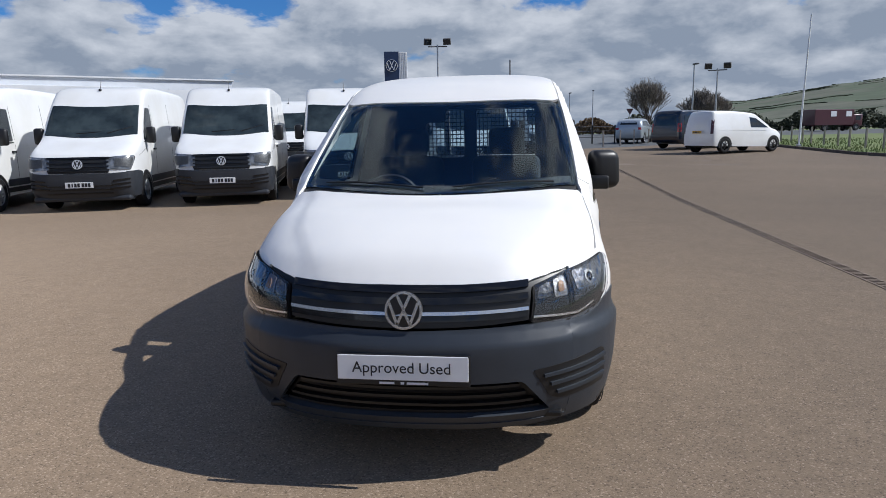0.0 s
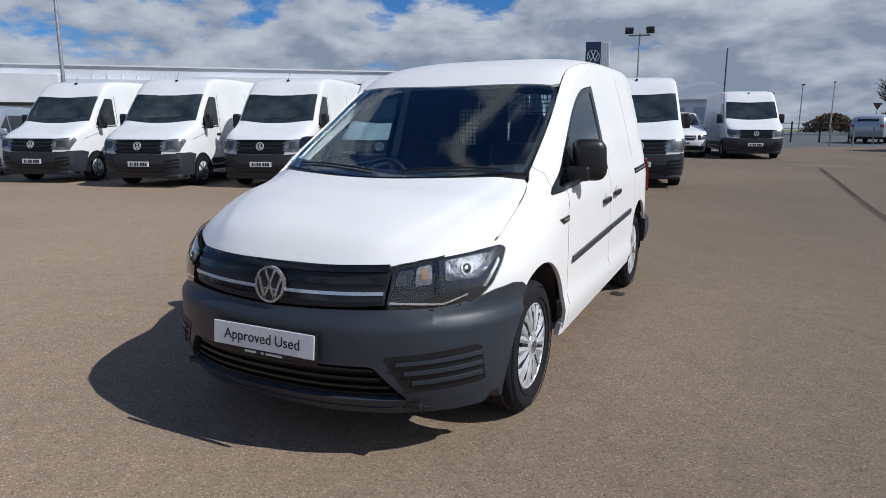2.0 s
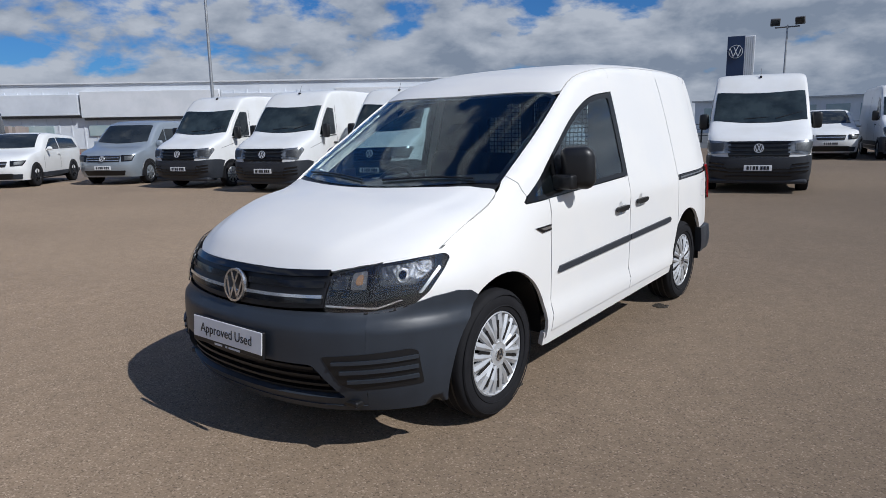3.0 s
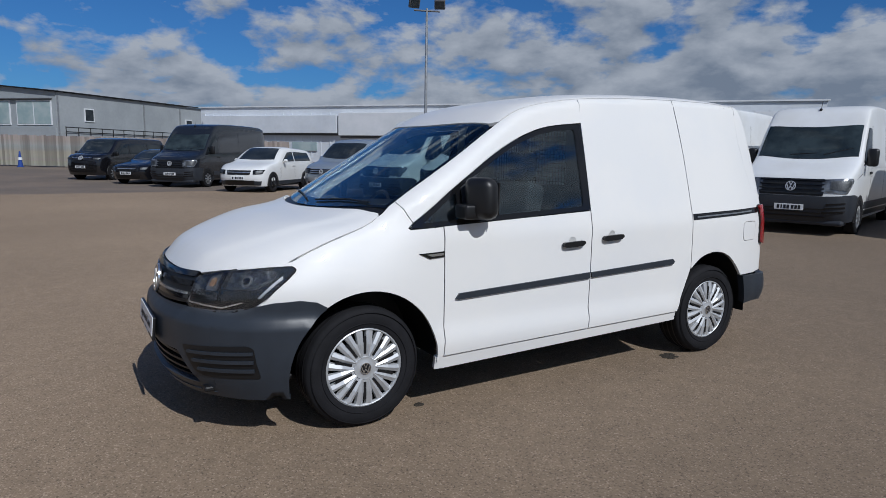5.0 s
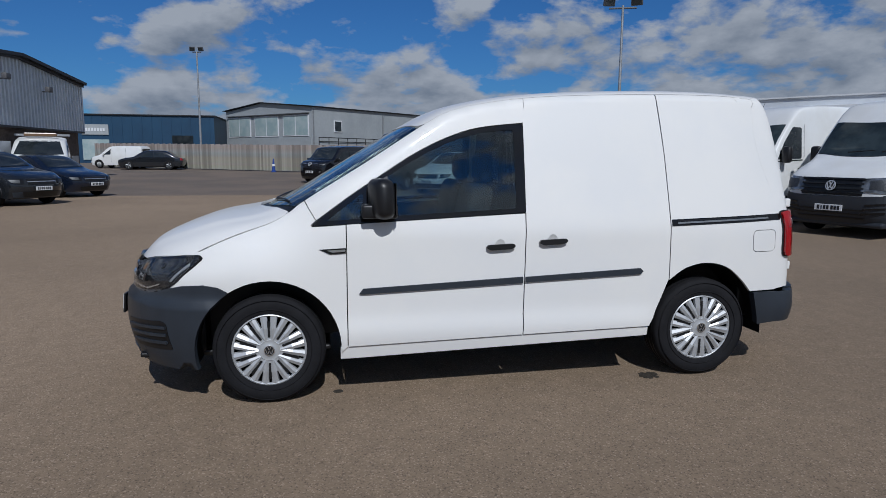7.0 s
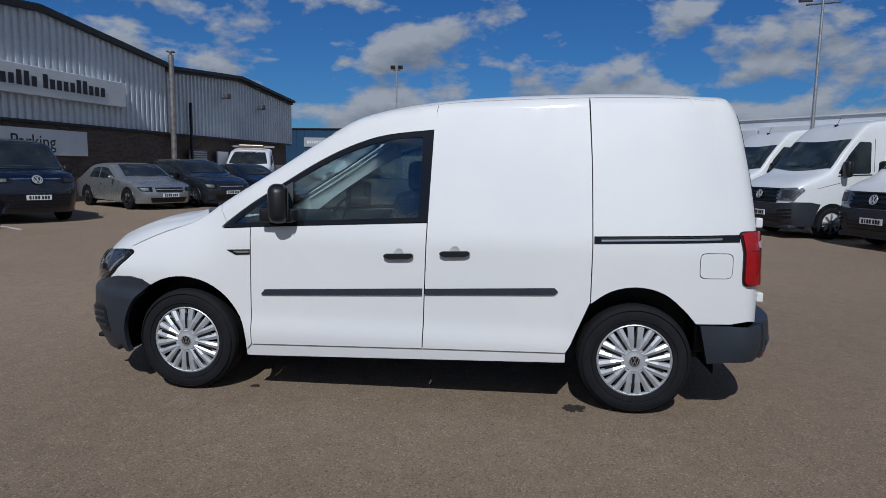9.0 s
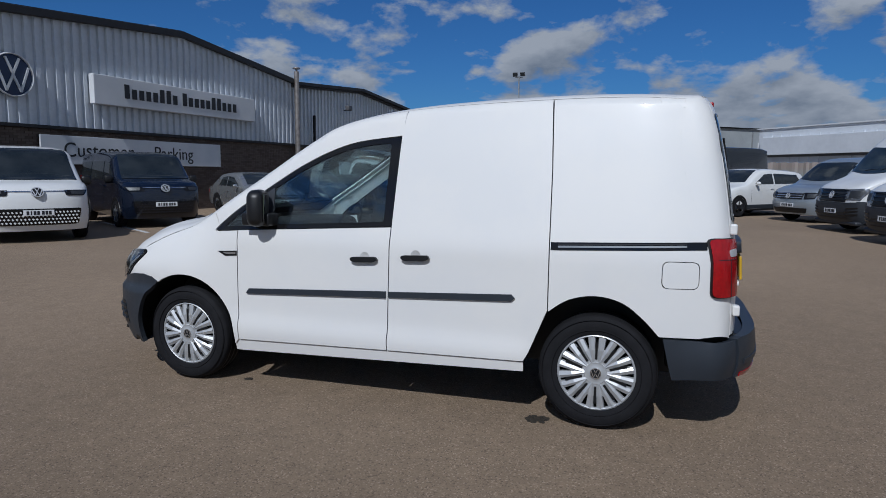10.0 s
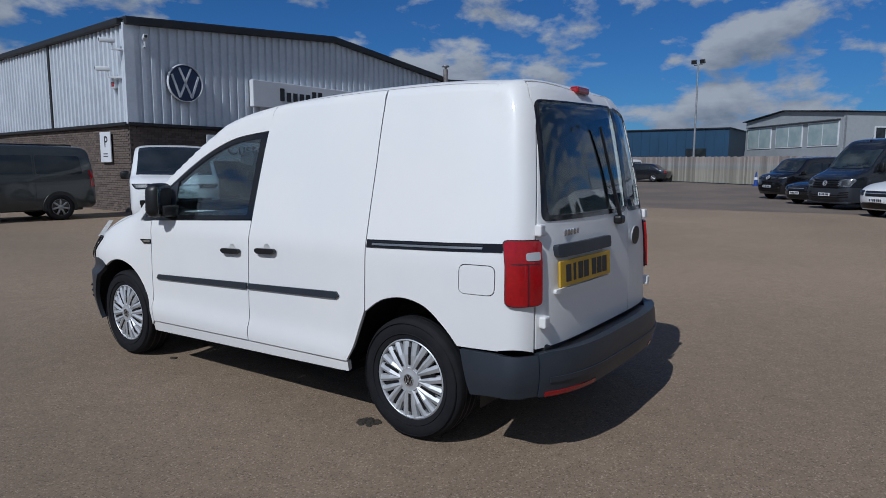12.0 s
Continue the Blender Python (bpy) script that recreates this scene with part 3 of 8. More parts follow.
def wheel(parent, x, y, r, width, face, spokes, label, side, detailed=False, lift=0.0):
    """tyre, rim and trim; side is 1 when the outer face looks to +x."""
    hub = new("wheel")
    hub.parent = parent
    hub.matrix_basis = pose(x, y, r + lift, 0, 0, 0 if side > 0 else 180)
    hub["label"] = label
    h, rr = width / 2, r * (0.645 if detailed else 0.62)
    tyre = [(h * 0.55, rr), (h * 0.93, rr * 1.04), (h * 1.0, rr * 1.2), (h * 0.99, r * 0.88), (h * 0.86, r * 0.965), (h * 0.72, r * 0.99), (h * 0.3, r), (-h * 0.3, r), (-h * 0.72, r * 0.99), (-h * 0.86, r * 0.96), (-h, r * 0.85), (-h * 0.9, rr)]
    t = mesh_object("tyre", *lathe(tyre, 56 if detailed else 32), RUBBER, hub, "", 40)
    if detailed:
        grooves = []
        for a in (-0.42, 0.0, 0.42):
            grooves.append(lathe([(h * a - 0.005, r * 0.992), (h * a - 0.005, r * 1.0015), (h * a + 0.005, r * 1.0015), (h * a + 0.005, r * 0.992)], 56))
        mesh_object("sidewall_rib", *merge(*[lathe([(h * 0.985, r * k), (h * 1.03, r * (k + 0.006)), (h * 0.985, r * (k + 0.016))], 56) for k in (0.74, 0.91)]), RUBBER, t, "", 40)
        mesh_object("tread_groove", *merge(*grooves), BLACK, t)
    dish = [(h * 0.2, 0), (h * 0.2, rr * 0.9), (h * 0.75, rr * 0.99), (h * 0.72, rr * 1.03), (-h * 0.5, rr * 1.03)]
    mesh_object("rim", *lathe(dish, 40), BLACK, hub, "", 40)
    ring = [(h * 0.72, rr * 1.035), (h * 0.86, rr * 1.025), (h * 0.90, rr * 0.99), (h * 0.86, rr * 0.965), (h * 0.7, rr * 0.96)]
    trim = mesh_object("wheel_trim", *lathe(ring, 48), face, hub, "", 50)
    cap = [(h * 0.55, rr * 0.34), (h * 0.84, rr * 0.32), (h * 0.95, rr * 0.29), (h * 0.93, rr * 0.23), (h * 0.97, rr * 0.18), (h * 0.98, 0)]
    mesh_object("hub_cap", *lathe(cap, 32), face, trim, "", 50)
    arms = []
    for k in range(spokes):
        for lean in ((-0.5, 0.5) if detailed else (0,)):
            w0, w1 = (rr * 0.058, rr * 0.108) if detailed else (rr * 0.11, rr * 0.14)
            a = 360 * k / spokes
            bm = bmesh.new()
            ys = lean * rr * 0.165, lean * rr * 0.285
            corners = []
            for z, yy, w, xo in ((rr * 0.27, ys[0], w0, h * 0.93), (rr * 0.62, (ys[0] + ys[1]) / 2, (w0 + w1) / 2, h * 0.97), (rr * 0.96, ys[1], w1, h * 0.87)):
                corners.append([bm.verts.new((xo + dx * h, yy + dy * w, z)) for dx, dy in ((-0.24, -1), (-0.05, -0.85), (0.03, -0.1), (-0.05, 0.85), (-0.24, 1))])
            for q, s in zip(corners, corners[1:]):
                for i in range(4):
                    bm.faces.new((q[i], q[i + 1], s[i + 1], s[i]))
            arms.append(moved(raw(bm), pose(0, 0, 0, a)))
    for k, arm in enumerate(arms):
        if k == 0:
            first = mesh_object("spoke", *arm, face, trim, "", 12)
            step_angle = 360 / spokes
    # the other spokes share the two meshes
    pair = [first]
    if detailed:
        pair.append(mesh_object("spoke", *arms[1], face, trim, "", 12))
    for k in range(1, spokes):
        for s in pair:
            o = new("spoke", s.data)
            o.parent, o.matrix_basis = trim, pose(0, 0, 0, step_angle * k)
    if detailed:
        mesh_object("trim_dish", *lathe([(h * 0.80, rr * 0.66), (h * 0.885, rr * 0.64), (h * 0.90, rr * 0.28)], 48), face, trim, "", 50)
        slot_bm = block((h * 0.04, rr * 0.062, rr * 0.46), (h * 0.915, 0, rr * 0.60))
        slot = part("trim_slot", slot_bm, BLACK, trim)
        for k in range(1, spokes):
            o = new("trim_slot", slot.data)
            o.parent, o.matrix_basis = trim, pose(0, 0, 0, 360 / spokes * k)
        ring_badge("hub_badge", hub, pose(h * 0.985, 0, 0, 90, 0, 90), rr * 0.15, BLACK, CHROME, "")
    return hub

# ---- ground: one sheet, flat round the van and rising gently to the north ----
def rise(y, x=0.0):
    return 0.007 * max(-3.2, min(1.4, y - 2.2)) + 0.020 * max(0.0, min(26.0, -27.0 - x)) + 0.017 * max(0.0, min(31.0, y - 11.0)) + 0.012 * max(0.0, min(36.0, y - 42.0))


def verge_shift(y):
    """How far the grass edge stands east of x = 12 at that y."""
    return 1.85 + 0.25 * max(0.0, min(20.0, 26.0 - y))


def yard_end(x):
    """Where the beige surfacing meets the road to the north."""
    return max(33.6, min(43.0, 41.7 + 1.8 * (x - 8.65)))


def ground_sheet():
    xs = [-3000, -900, -300, -140, -95, -70, -53, -40, -33, -27, -20.5, -12, -6, 0, 6, 11.4, 12.0, 20, 38, 62, 90, 300, 900, 3000]
    ys = [-3000, -900, -300, -120, -60, -30, -14, -6, -1, 3.6, 11, 16, 24, 28, 33, 40, 44, 60, 78, 110, 300, 900, 3000]
    verts = []
    for y in ys:
        for x in xs:
            v = yard_end(x) if y == 40 else y
            verts.append((x + (verge_shift(y) if 11 < x < 40 else 0.0), v, rise(v, x) if abs(y) < 800 and abs(x) < 800 else 0.0))
    faces, kinds = [], []
    for j in range(len(ys) - 1):
        for i in range(len(xs) - 1):
            b = j * len(xs) + i
            faces.append((b, b + 1, b + len(xs) + 1, b + len(xs)))
            x, y = (xs[i] + xs[i + 1]) / 2, (ys[j] + ys[j + 1]) / 2
            if -20.5 < x < 12.0 and -60 < y < 40:
                kinds.append(0)
            elif x > 12.0 and x < 38 and -14 < y < 60 or abs(x) > 140 or abs(y) > 110:
                kinds.append(2)
            elif y > 33 and x > -30:
                kinds.append(3)
            else:
                kinds.append(1)
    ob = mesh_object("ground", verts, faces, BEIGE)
    ob.data.materials.append(TARMAC)
    ob.data.materials.append(GRASS)
    ob.data.materials.append(ROAD)
    ob.data.polygons.foreach_set("material_index", kinds)
    return structure(ob, "beige chipped yard surfacing with grey tarmac and grass beyond")


ground_sheet()


def on_ground(x, y, turn=0.0):
    return pose(x, y, rise(y, x), 0, 0, turn)


def hills():
    """A long ridge of pasture to the east."""
    def ridge(i):
        return 114 * min(1, (i + 7) / 21) ** 0.9 * min(1.0, (i + 2) / 5) + 7 * noise.noise(Vector((i * 0.22, 0, 0))) + 3 * noise.noise(Vector((i * 0.9, 3, 0)))

    verts, faces = [], []
    cols, rows = 60, 9
    for i in range(cols + 1):
        az = radians(10 + 75 * i / cols)
        crest = ridge(i)
        for j in range(rows + 1):
            d = 500 + 200 * j
            h = crest * math.sin(min(1.0, j / 7) * math.pi / 2) ** 1.6 + 3 * noise.noise(Vector((i * 0.6, j * 0.9, 1)))
            verts.append((d * math.sin(az), d * math.cos(az), max(-2, h) - 2))
    for i in range(cols):
        for j in range(rows):
            b = i * (rows + 1) + j
            faces.append((b, b + 1, b + rows + 2, b + rows + 1))
    structure(mesh_object("backdrop_hills", verts, faces, FIELD, smooth=60), "low green hills with hedged fields")
    # hedgerows between the fields
    clumps = []
    for k in range(760):
        line = k % 8
        az = radians(11 + 26 * (k // 8) / 95 + 0.1 * random.random())
        d = 640 + 165 * line + 60 * math.sin(az * (9 + line) + 2.3 * line)
        if math.sin(az * 40 + 5 * line) > 0.75:
            continue
        h = ridge((math.degrees(az) - 10) / 75 * cols) * math.sin(min(1.0, (d - 500) / 1400) * math.pi / 2) ** 1.6 - 1.5
        r = random.uniform(0.5, 1.0) * (2.2 if line in (0, 5) and math.sin(az * 23) > 0 else 1.0)
        bm = bmesh.new()
        bmesh.ops.create_icosphere(bm, subdivisions=1, radius=r)
        for v in bm.verts:
            v.co *= random.uniform(0.7, 1.2)
            v.co.x *= 6
        clumps.append(moved(raw(bm), Matrix.Translation((d * math.sin(az), d * math.cos(az), h)) @ pose(0, 0, 0, 0, 0, -math.degrees(az))))
    tagged(mesh_object("hedgerows", *merge(*clumps), HEDGE), "dark hedges across far fields", "hedge", kind="stuff")


hills()


# ---- showroom: brick foot, profiled cladding, black verge ----
SHOW = pose(-7.3, -13.7, -0.024, 0, 0, -4.0)


def sheet_wall(name, parent, m, length, z0, tops, mat, pitch=0.30, label=""):
    """A ribbed metal wall along local x from 0 to length, facing local -y, with the top line tops [(x, z), ...]."""
    def top(a):
        for (a0, h0), (a1, h1) in zip(tops, tops[1:]):
            if a0 <= a <= a1:
                return h0 + (h1 - h0) * (a - a0) / max(1e-6, a1 - a0)
        return tops[-1][1]
    ribs = []
    count = int(length / pitch)
    for k in range(count):
        for f, o in ((0.0, 0.0), (0.44, 0.0), (0.54, -0.075), (0.92, -0.075)):
            ribs.append(((k + f) * pitch, o))
    ribs.append((length, 0.0))
    verts, faces = [], []
    for a, o in ribs:
        verts += [(a, o, z0), (a, o, top(a)), (a, 0.12, z0), (a, 0.12, top(a))]
    for k in range(len(ribs) - 1):
        b = 4 * k
        faces += [(b, b + 4, b + 5, b + 1), (b + 2, b + 3, b + 7, b + 6), (b + 1, b + 5, b + 7, b + 3), (b, b + 2, b + 6, b + 4)]
    ob = mesh_object(name, verts, faces, mat, parent, label, None, m)
    return ob


def showroom():
    house = thing("showroom", SHOW, "car showroom with silver ribbed cladding over a brown brick base", "building")
    L1, L2, D, zb = 14.7, 13.0, 24.0, 2.70
    # local frame for the front: x runs to the west along the wall, looking north
    front = pose(0, 0, 0, 0, 0, 180)
    gable1 = [(0, 5.68), (8.1, 6.34), (L1, 5.56)]
    gable2 = [(0, 5.42), (6.5, 5.85), (L2, 5.25)]
    sheet_wall("front_cladding", house, front, L1, zb, gable1, CLADDING, 0.30, "silver ribbed cladding")
    sheet_wall("front_cladding_west", house, front @ pose(L1, 0.25, 0), L2, zb, gable2, CLADDING, 0.30, "silver ribbed cladding")
    sheet_wall("side_cladding", house, pose(0.0, -D, 0, 0, 0, 90), D, zb, [(0, 5.6), (D, 5.75)], CLADDING, 0.30, "pale ribbed cladding in sun")
    # roof slabs
    for x0, tops, nm in ((0, gable1, "roof"), (L1, gable2, "roof_west")):
        v, f = [], []
        for a, z in tops:
            for y in (0.15, -D):
                v += [(-(x0 + a), y, z + 0.02), (-(x0 + a), y, z + 0.16)]
        for k in range(len(tops) - 1):
            b = 4 * k
            f += [(b + 1, b + 3, b + 7, b + 5), (b, b + 4, b + 6, b + 2), (b, b + 1, b + 5, b + 4), (b + 2, b + 6, b + 7, b + 3)]
        f += [(0, 2, 3, 1), (4 * len(tops) - 4, 4 * len(tops) - 3, 4 * len(tops) - 1, 4 * len(tops) - 2)]
        mesh_object(nm, v, f, ROOF_EDGE, house, "dark roof sheet")
    # black verge boards
    def verge(x0, tops, y, nm="verge_board"):
        for (a0, z0), (a1, z1) in zip(tops, tops[1:]):
            n = math.hypot(a1 - a0, z1 - z0)
            t = math.degrees(math.atan2(z1 - z0, a1 - a0))
            part(nm, block((n + 0.05, 0.16, 0.22), (0, 0, 0), 0.02), ROOF_EDGE, house, "black verge board", m=pose(-(x0 + (a0 + a1) / 2), y, (z0 + z1) / 2 + 0.02, 0, t, 0))
    verge(0, gable1, 0.14)
    verge(L1, gable2, -0.10)
    part("eaves_gutter", block((0.22, D, 0.20), (0.10, -D / 2, 5.68), 0.03), ROOF_EDGE, house, "black gutter board")
    # brick foot: courses of separate bricks on the faces that show
    part("brick_core", block((L1 - 0.06, D - 0.06, zb), (-L1 / 2, -D / 2, 0), base=True), MORTAR, house, "brown brickwork core")
    part("brick_core_west", block((L2, D - 0.5, zb), (-L1 - L2 / 2, -D / 2 - 0.27, 0), base=True), BRICK, house, "brown brickwork")
    part("cladding_trim", block((L1 + 0.1, 0.10, 0.10), (-L1 / 2, 0.06, zb), 0.01), ROOF_EDGE, house, "dark drip trim")
    part("cladding_trim", block((0.10, D, 0.10), (0.06, -D / 2, zb), 0.01), ROOF_EDGE, house, "dark drip trim")
    part("cladding_trim", block((L2, 0.10, 0.10), (-L1 - L2 / 2, -0.19, zb), 0.01), ROOF_EDGE, house, "dark drip trim")
    part("corner_trim", block((0.32, 0.16, 5.66 - zb), (-0.09, 0.01, zb), 0.01, base=True), CLADDING, house, "metal corner trim")
    part("west_end_trim", block((0.14, 0.14, 5.2 - zb), (-L1 - L2, -0.22, zb), 0.01, base=True), CLADDING, house, "metal corner trim")
    # downpipe and division on the sunlit side
    part("side_division", block((0.10, 0.14, 3.0), (0.07, -5.6, zb), 0.01, base=True), ROOF_EDGE, house, "black vertical trim")
    # low level openings: a door and a louvre on the front
    part("white_door", block((1.0, 0.08, 2.05), (-19.6, -0.20, 0), 0.01, base=True), PALE_WALL, house, "pale metal door")
    lv = part("wall_louvre", block((1.5, 0.06, 1.1), (-17.4, -0.22, 1.0), 0.01, base=True), LAMP_GREY, house, "grey wall louvre")
    for k in range(9):
        part("louvre_slat", block((1.42, 0.05, 0.06), (-17.4, -0.18, 1.1 + 0.11 * k)), STEEL, lv)
    # flue
    mesh_object("flue", *merge(rod((-14.86, 0.25, 1.2), (-14.86, 0.25, 6.02), 0.115, sides=14), rod((-14.86, 0.25, 6.14), (-14.86, 0.25, 6.20), 0.19, 0.15, 14), rod((-14.86, 0.25, 6.02), (-14.86, 0.25, 6.14), 0.05, sides=8), rod((-14.86, 0.25, 4.6), (-14.86, 0.25, 4.64), 0.135, sides=14), rod((-14.86, 0.25, 1.25), (-14.6, 0.1, 0.7), 0.115, sides=12)), material("dull_flue", (0.34, 0.31, 0.29), 0.45, 0.7, vary=0.35, scale=5), house, "metal flue with rain cap", 50)
    part("black_downpipe", block((0.12, 0.12, 3.0), (-16.6, 0.0, 1.2), 0.03, base=True), BLACK, house, "black downpipe")
    return house, zb, D


house, BRICK_TOP, DEPTH = showroom()


def brickwork():
    """Courses in stretcher bond on the two faces that show; the bricks beside the corner are pieces of their own."""
    loose, verts, faces = [], [], []
    for side, run in (("sun", 11.0), ("front", 14.5)):
        for c in range(int(BRICK_TOP / 0.075)):
            for k in range(int(run / 0.225)):
                a_ = 0.11 + 0.225 * k + (0.1125 if c % 2 else 0)
                z = 0.04 + 0.075 * c
                at = (-0.02 + 0.004 * random.random(), -a_, z) if side == "sun" else (-a_, -0.02 + 0.004 * random.random(), z)
                if side == "sun" and k < 9 and c >= 4 and len(loose) < 280:
                    loose.append(at)
                    continue
                sx, sy = (0.012, 0.107) if side == "sun" else (0.107, 0.012)
                b = len(verts)
                for dx, dy, dz in itertools.product((-sx, sx), (-sy, sy), (-0.0325, 0.0325)):
                    verts.append((at[0] + dx, at[1] + dy, at[2] + dz))
                faces += [(b, b + 1, b + 3, b + 2), (b + 4, b + 6, b + 7, b + 5), (b, b + 4, b + 5, b + 1), (b + 2, b + 3, b + 7, b + 6), (b + 1, b + 5, b + 7, b + 3)]
    tagged(mesh_object("brickwork", verts, faces, BRICK_PIECES, house, "brown brick courses"), kind="stuff")
    first = part("brick", block((0.024, 0.214, 0.065), (0, 0, 0), 0.004, 1), BRICK_PIECES, house)
    first.matrix_basis = pose(*loose[0])
    for at in loose[1:]:
        b = new("brick", first.data)
        b.parent, b.matrix_basis = house, pose(*at)


brickwork()


def wall_fittings():
    # long fascia sign: dealer name as plain dark bars
    s = thing("fascia_sign", SHOW @ pose(-8.0, 0.10, 3.52, 0, 0, 0), "long white fascia sign with dark lettering bars on ribbed cladding", "sign")
    L = 7.6
    part("sign_box", block((L, 0.22, 0.92), (0, 0.11, 0.46), 0.02), SIGN_WHITE, s, "white sign box")
    bars, x = [], L / 2 - 1.22
    for word in (8, 10):
        for k in range(word):
            tall = 0.45 if k in (0, 5, 6) else 0.32
            bars.append(raw(block((0.185, 0.02, tall), (x, 0.235, 0.27 + tall / 2))))
            x -= 0.292
        x -= 0.16
    for bar in bars:
        mesh_object("lettering_bar", *bar, INK, s)
    # round badge
    b = thing("wall_badge", SHOW @ pose(-1.78, 0.14, 4.06), "large round navy and white badge on the wall", "sign")
    ring_badge("badge_disc", b, pose(0, 0, 0, 90, 0, 180), 0.60, NAVY, SIGN_WHITE, "navy disc", 0.04, 0.10)
    # parking board
    c = thing("parking_sign", SHOW @ pose(-6.2, 0.06, 1.62), "wide white customer parking board on brick", "sign")
    part("board", block((7.4, 0.06, 0.86), (0, 0.03, 0.43), 0.01), SIGN_WHITE, c, "white board")
    wording("Customer", 0.62, 0.004, INK, "board_wording", c, pose(1.72, 0.066, 0.42, 90, 0, 180), "dark wording")
    wording("Parking", 0.62, 0.004, INK, "board_wording", c, pose(-1.32, 0.066, 0.42, 90, 0, 180), "dark wording")
    # small parking sign on the sunny side
    p = thing("parking_notice", SHOW @ pose(0.05, -1.5, 1.55), "small white parking notice on brick", "sign")
    part("notice_board", block((0.04, 0.74, 0.95), (0.02, 0, 0.47), 0.01), SIGN_WHITE, p, "white board")
    wording("P", 0.5, 0.003, INK, "notice_letter", p, pose(0.044, 0.06, 0.62, 90, 0, 90), "dark letter P")
    for bar in [raw(block((0.004, 0.30, 0.03), (0.042, 0.0, 0.26 - 0.08 * k))) for k in range(2)]:
        mesh_object("notice_line", *bar, INK, p)
    # cameras, flood lamp and alarm box by the corner
    for x, y, z, t in ((0.45, -0.12, 5.10, 70), (-0.42, 0.42, 5.25, 160), (0.45, -0.50, 4.32, 60)):
        cm = thing("security_camera", SHOW @ pose(x, y, z, 0, 0, t), "white security camera on a wall arm", "camera")
        part("camera_body", block((0.13, 0.42, 0.13), (0, 0, 0), 0.03), SIGN_WHITE, cm, "white housing", 40)
        part("camera_arm", block((0.05, 0.05, 0.22), (0, 0.12, -0.16), 0.01), SIGN_WHITE, cm)
        part("camera_lens", block((0.09, 0.02, 0.09), (0, -0.215, 0), 0.01), INK, cm)
        part("wall_arm", block((0.06, 0.45, 0.06), (0, 0.33, -0.24), 0.01), SIGN_WHITE, cm)
    al = thing("alarm_box", SHOW @ pose(0.12, -0.52, 3.93), "white and red alarm box on the wall", "alarm")
    part("alarm_case", block((0.12, 0.22, 0.34), (0, 0, 0), 0.03), SIGN_WHITE, al, "white case", 40)
    part("alarm_panel", block((0.02, 0.16, 0.14), (0.065, 0, -0.04), 0.01), RED, al, "red panel")
    for x, z in ((-19.5, 4.8), (-23.2, 4.6)):
        fl = thing("wall_lamp", SHOW @ pose(x, -0.05, z), "grey flood lamp on the wall", "lamp")
        part("lamp_case", block((0.40, 0.22, 0.26), (0, 0.25, 0), 0.04), LAMP_GREY, fl, "", 40)
        part("lamp_bracket", block((0.06, 0.3, 0.06), (0, 0.1, -0.1)), LAMP_GREY, fl)


wall_fittings()


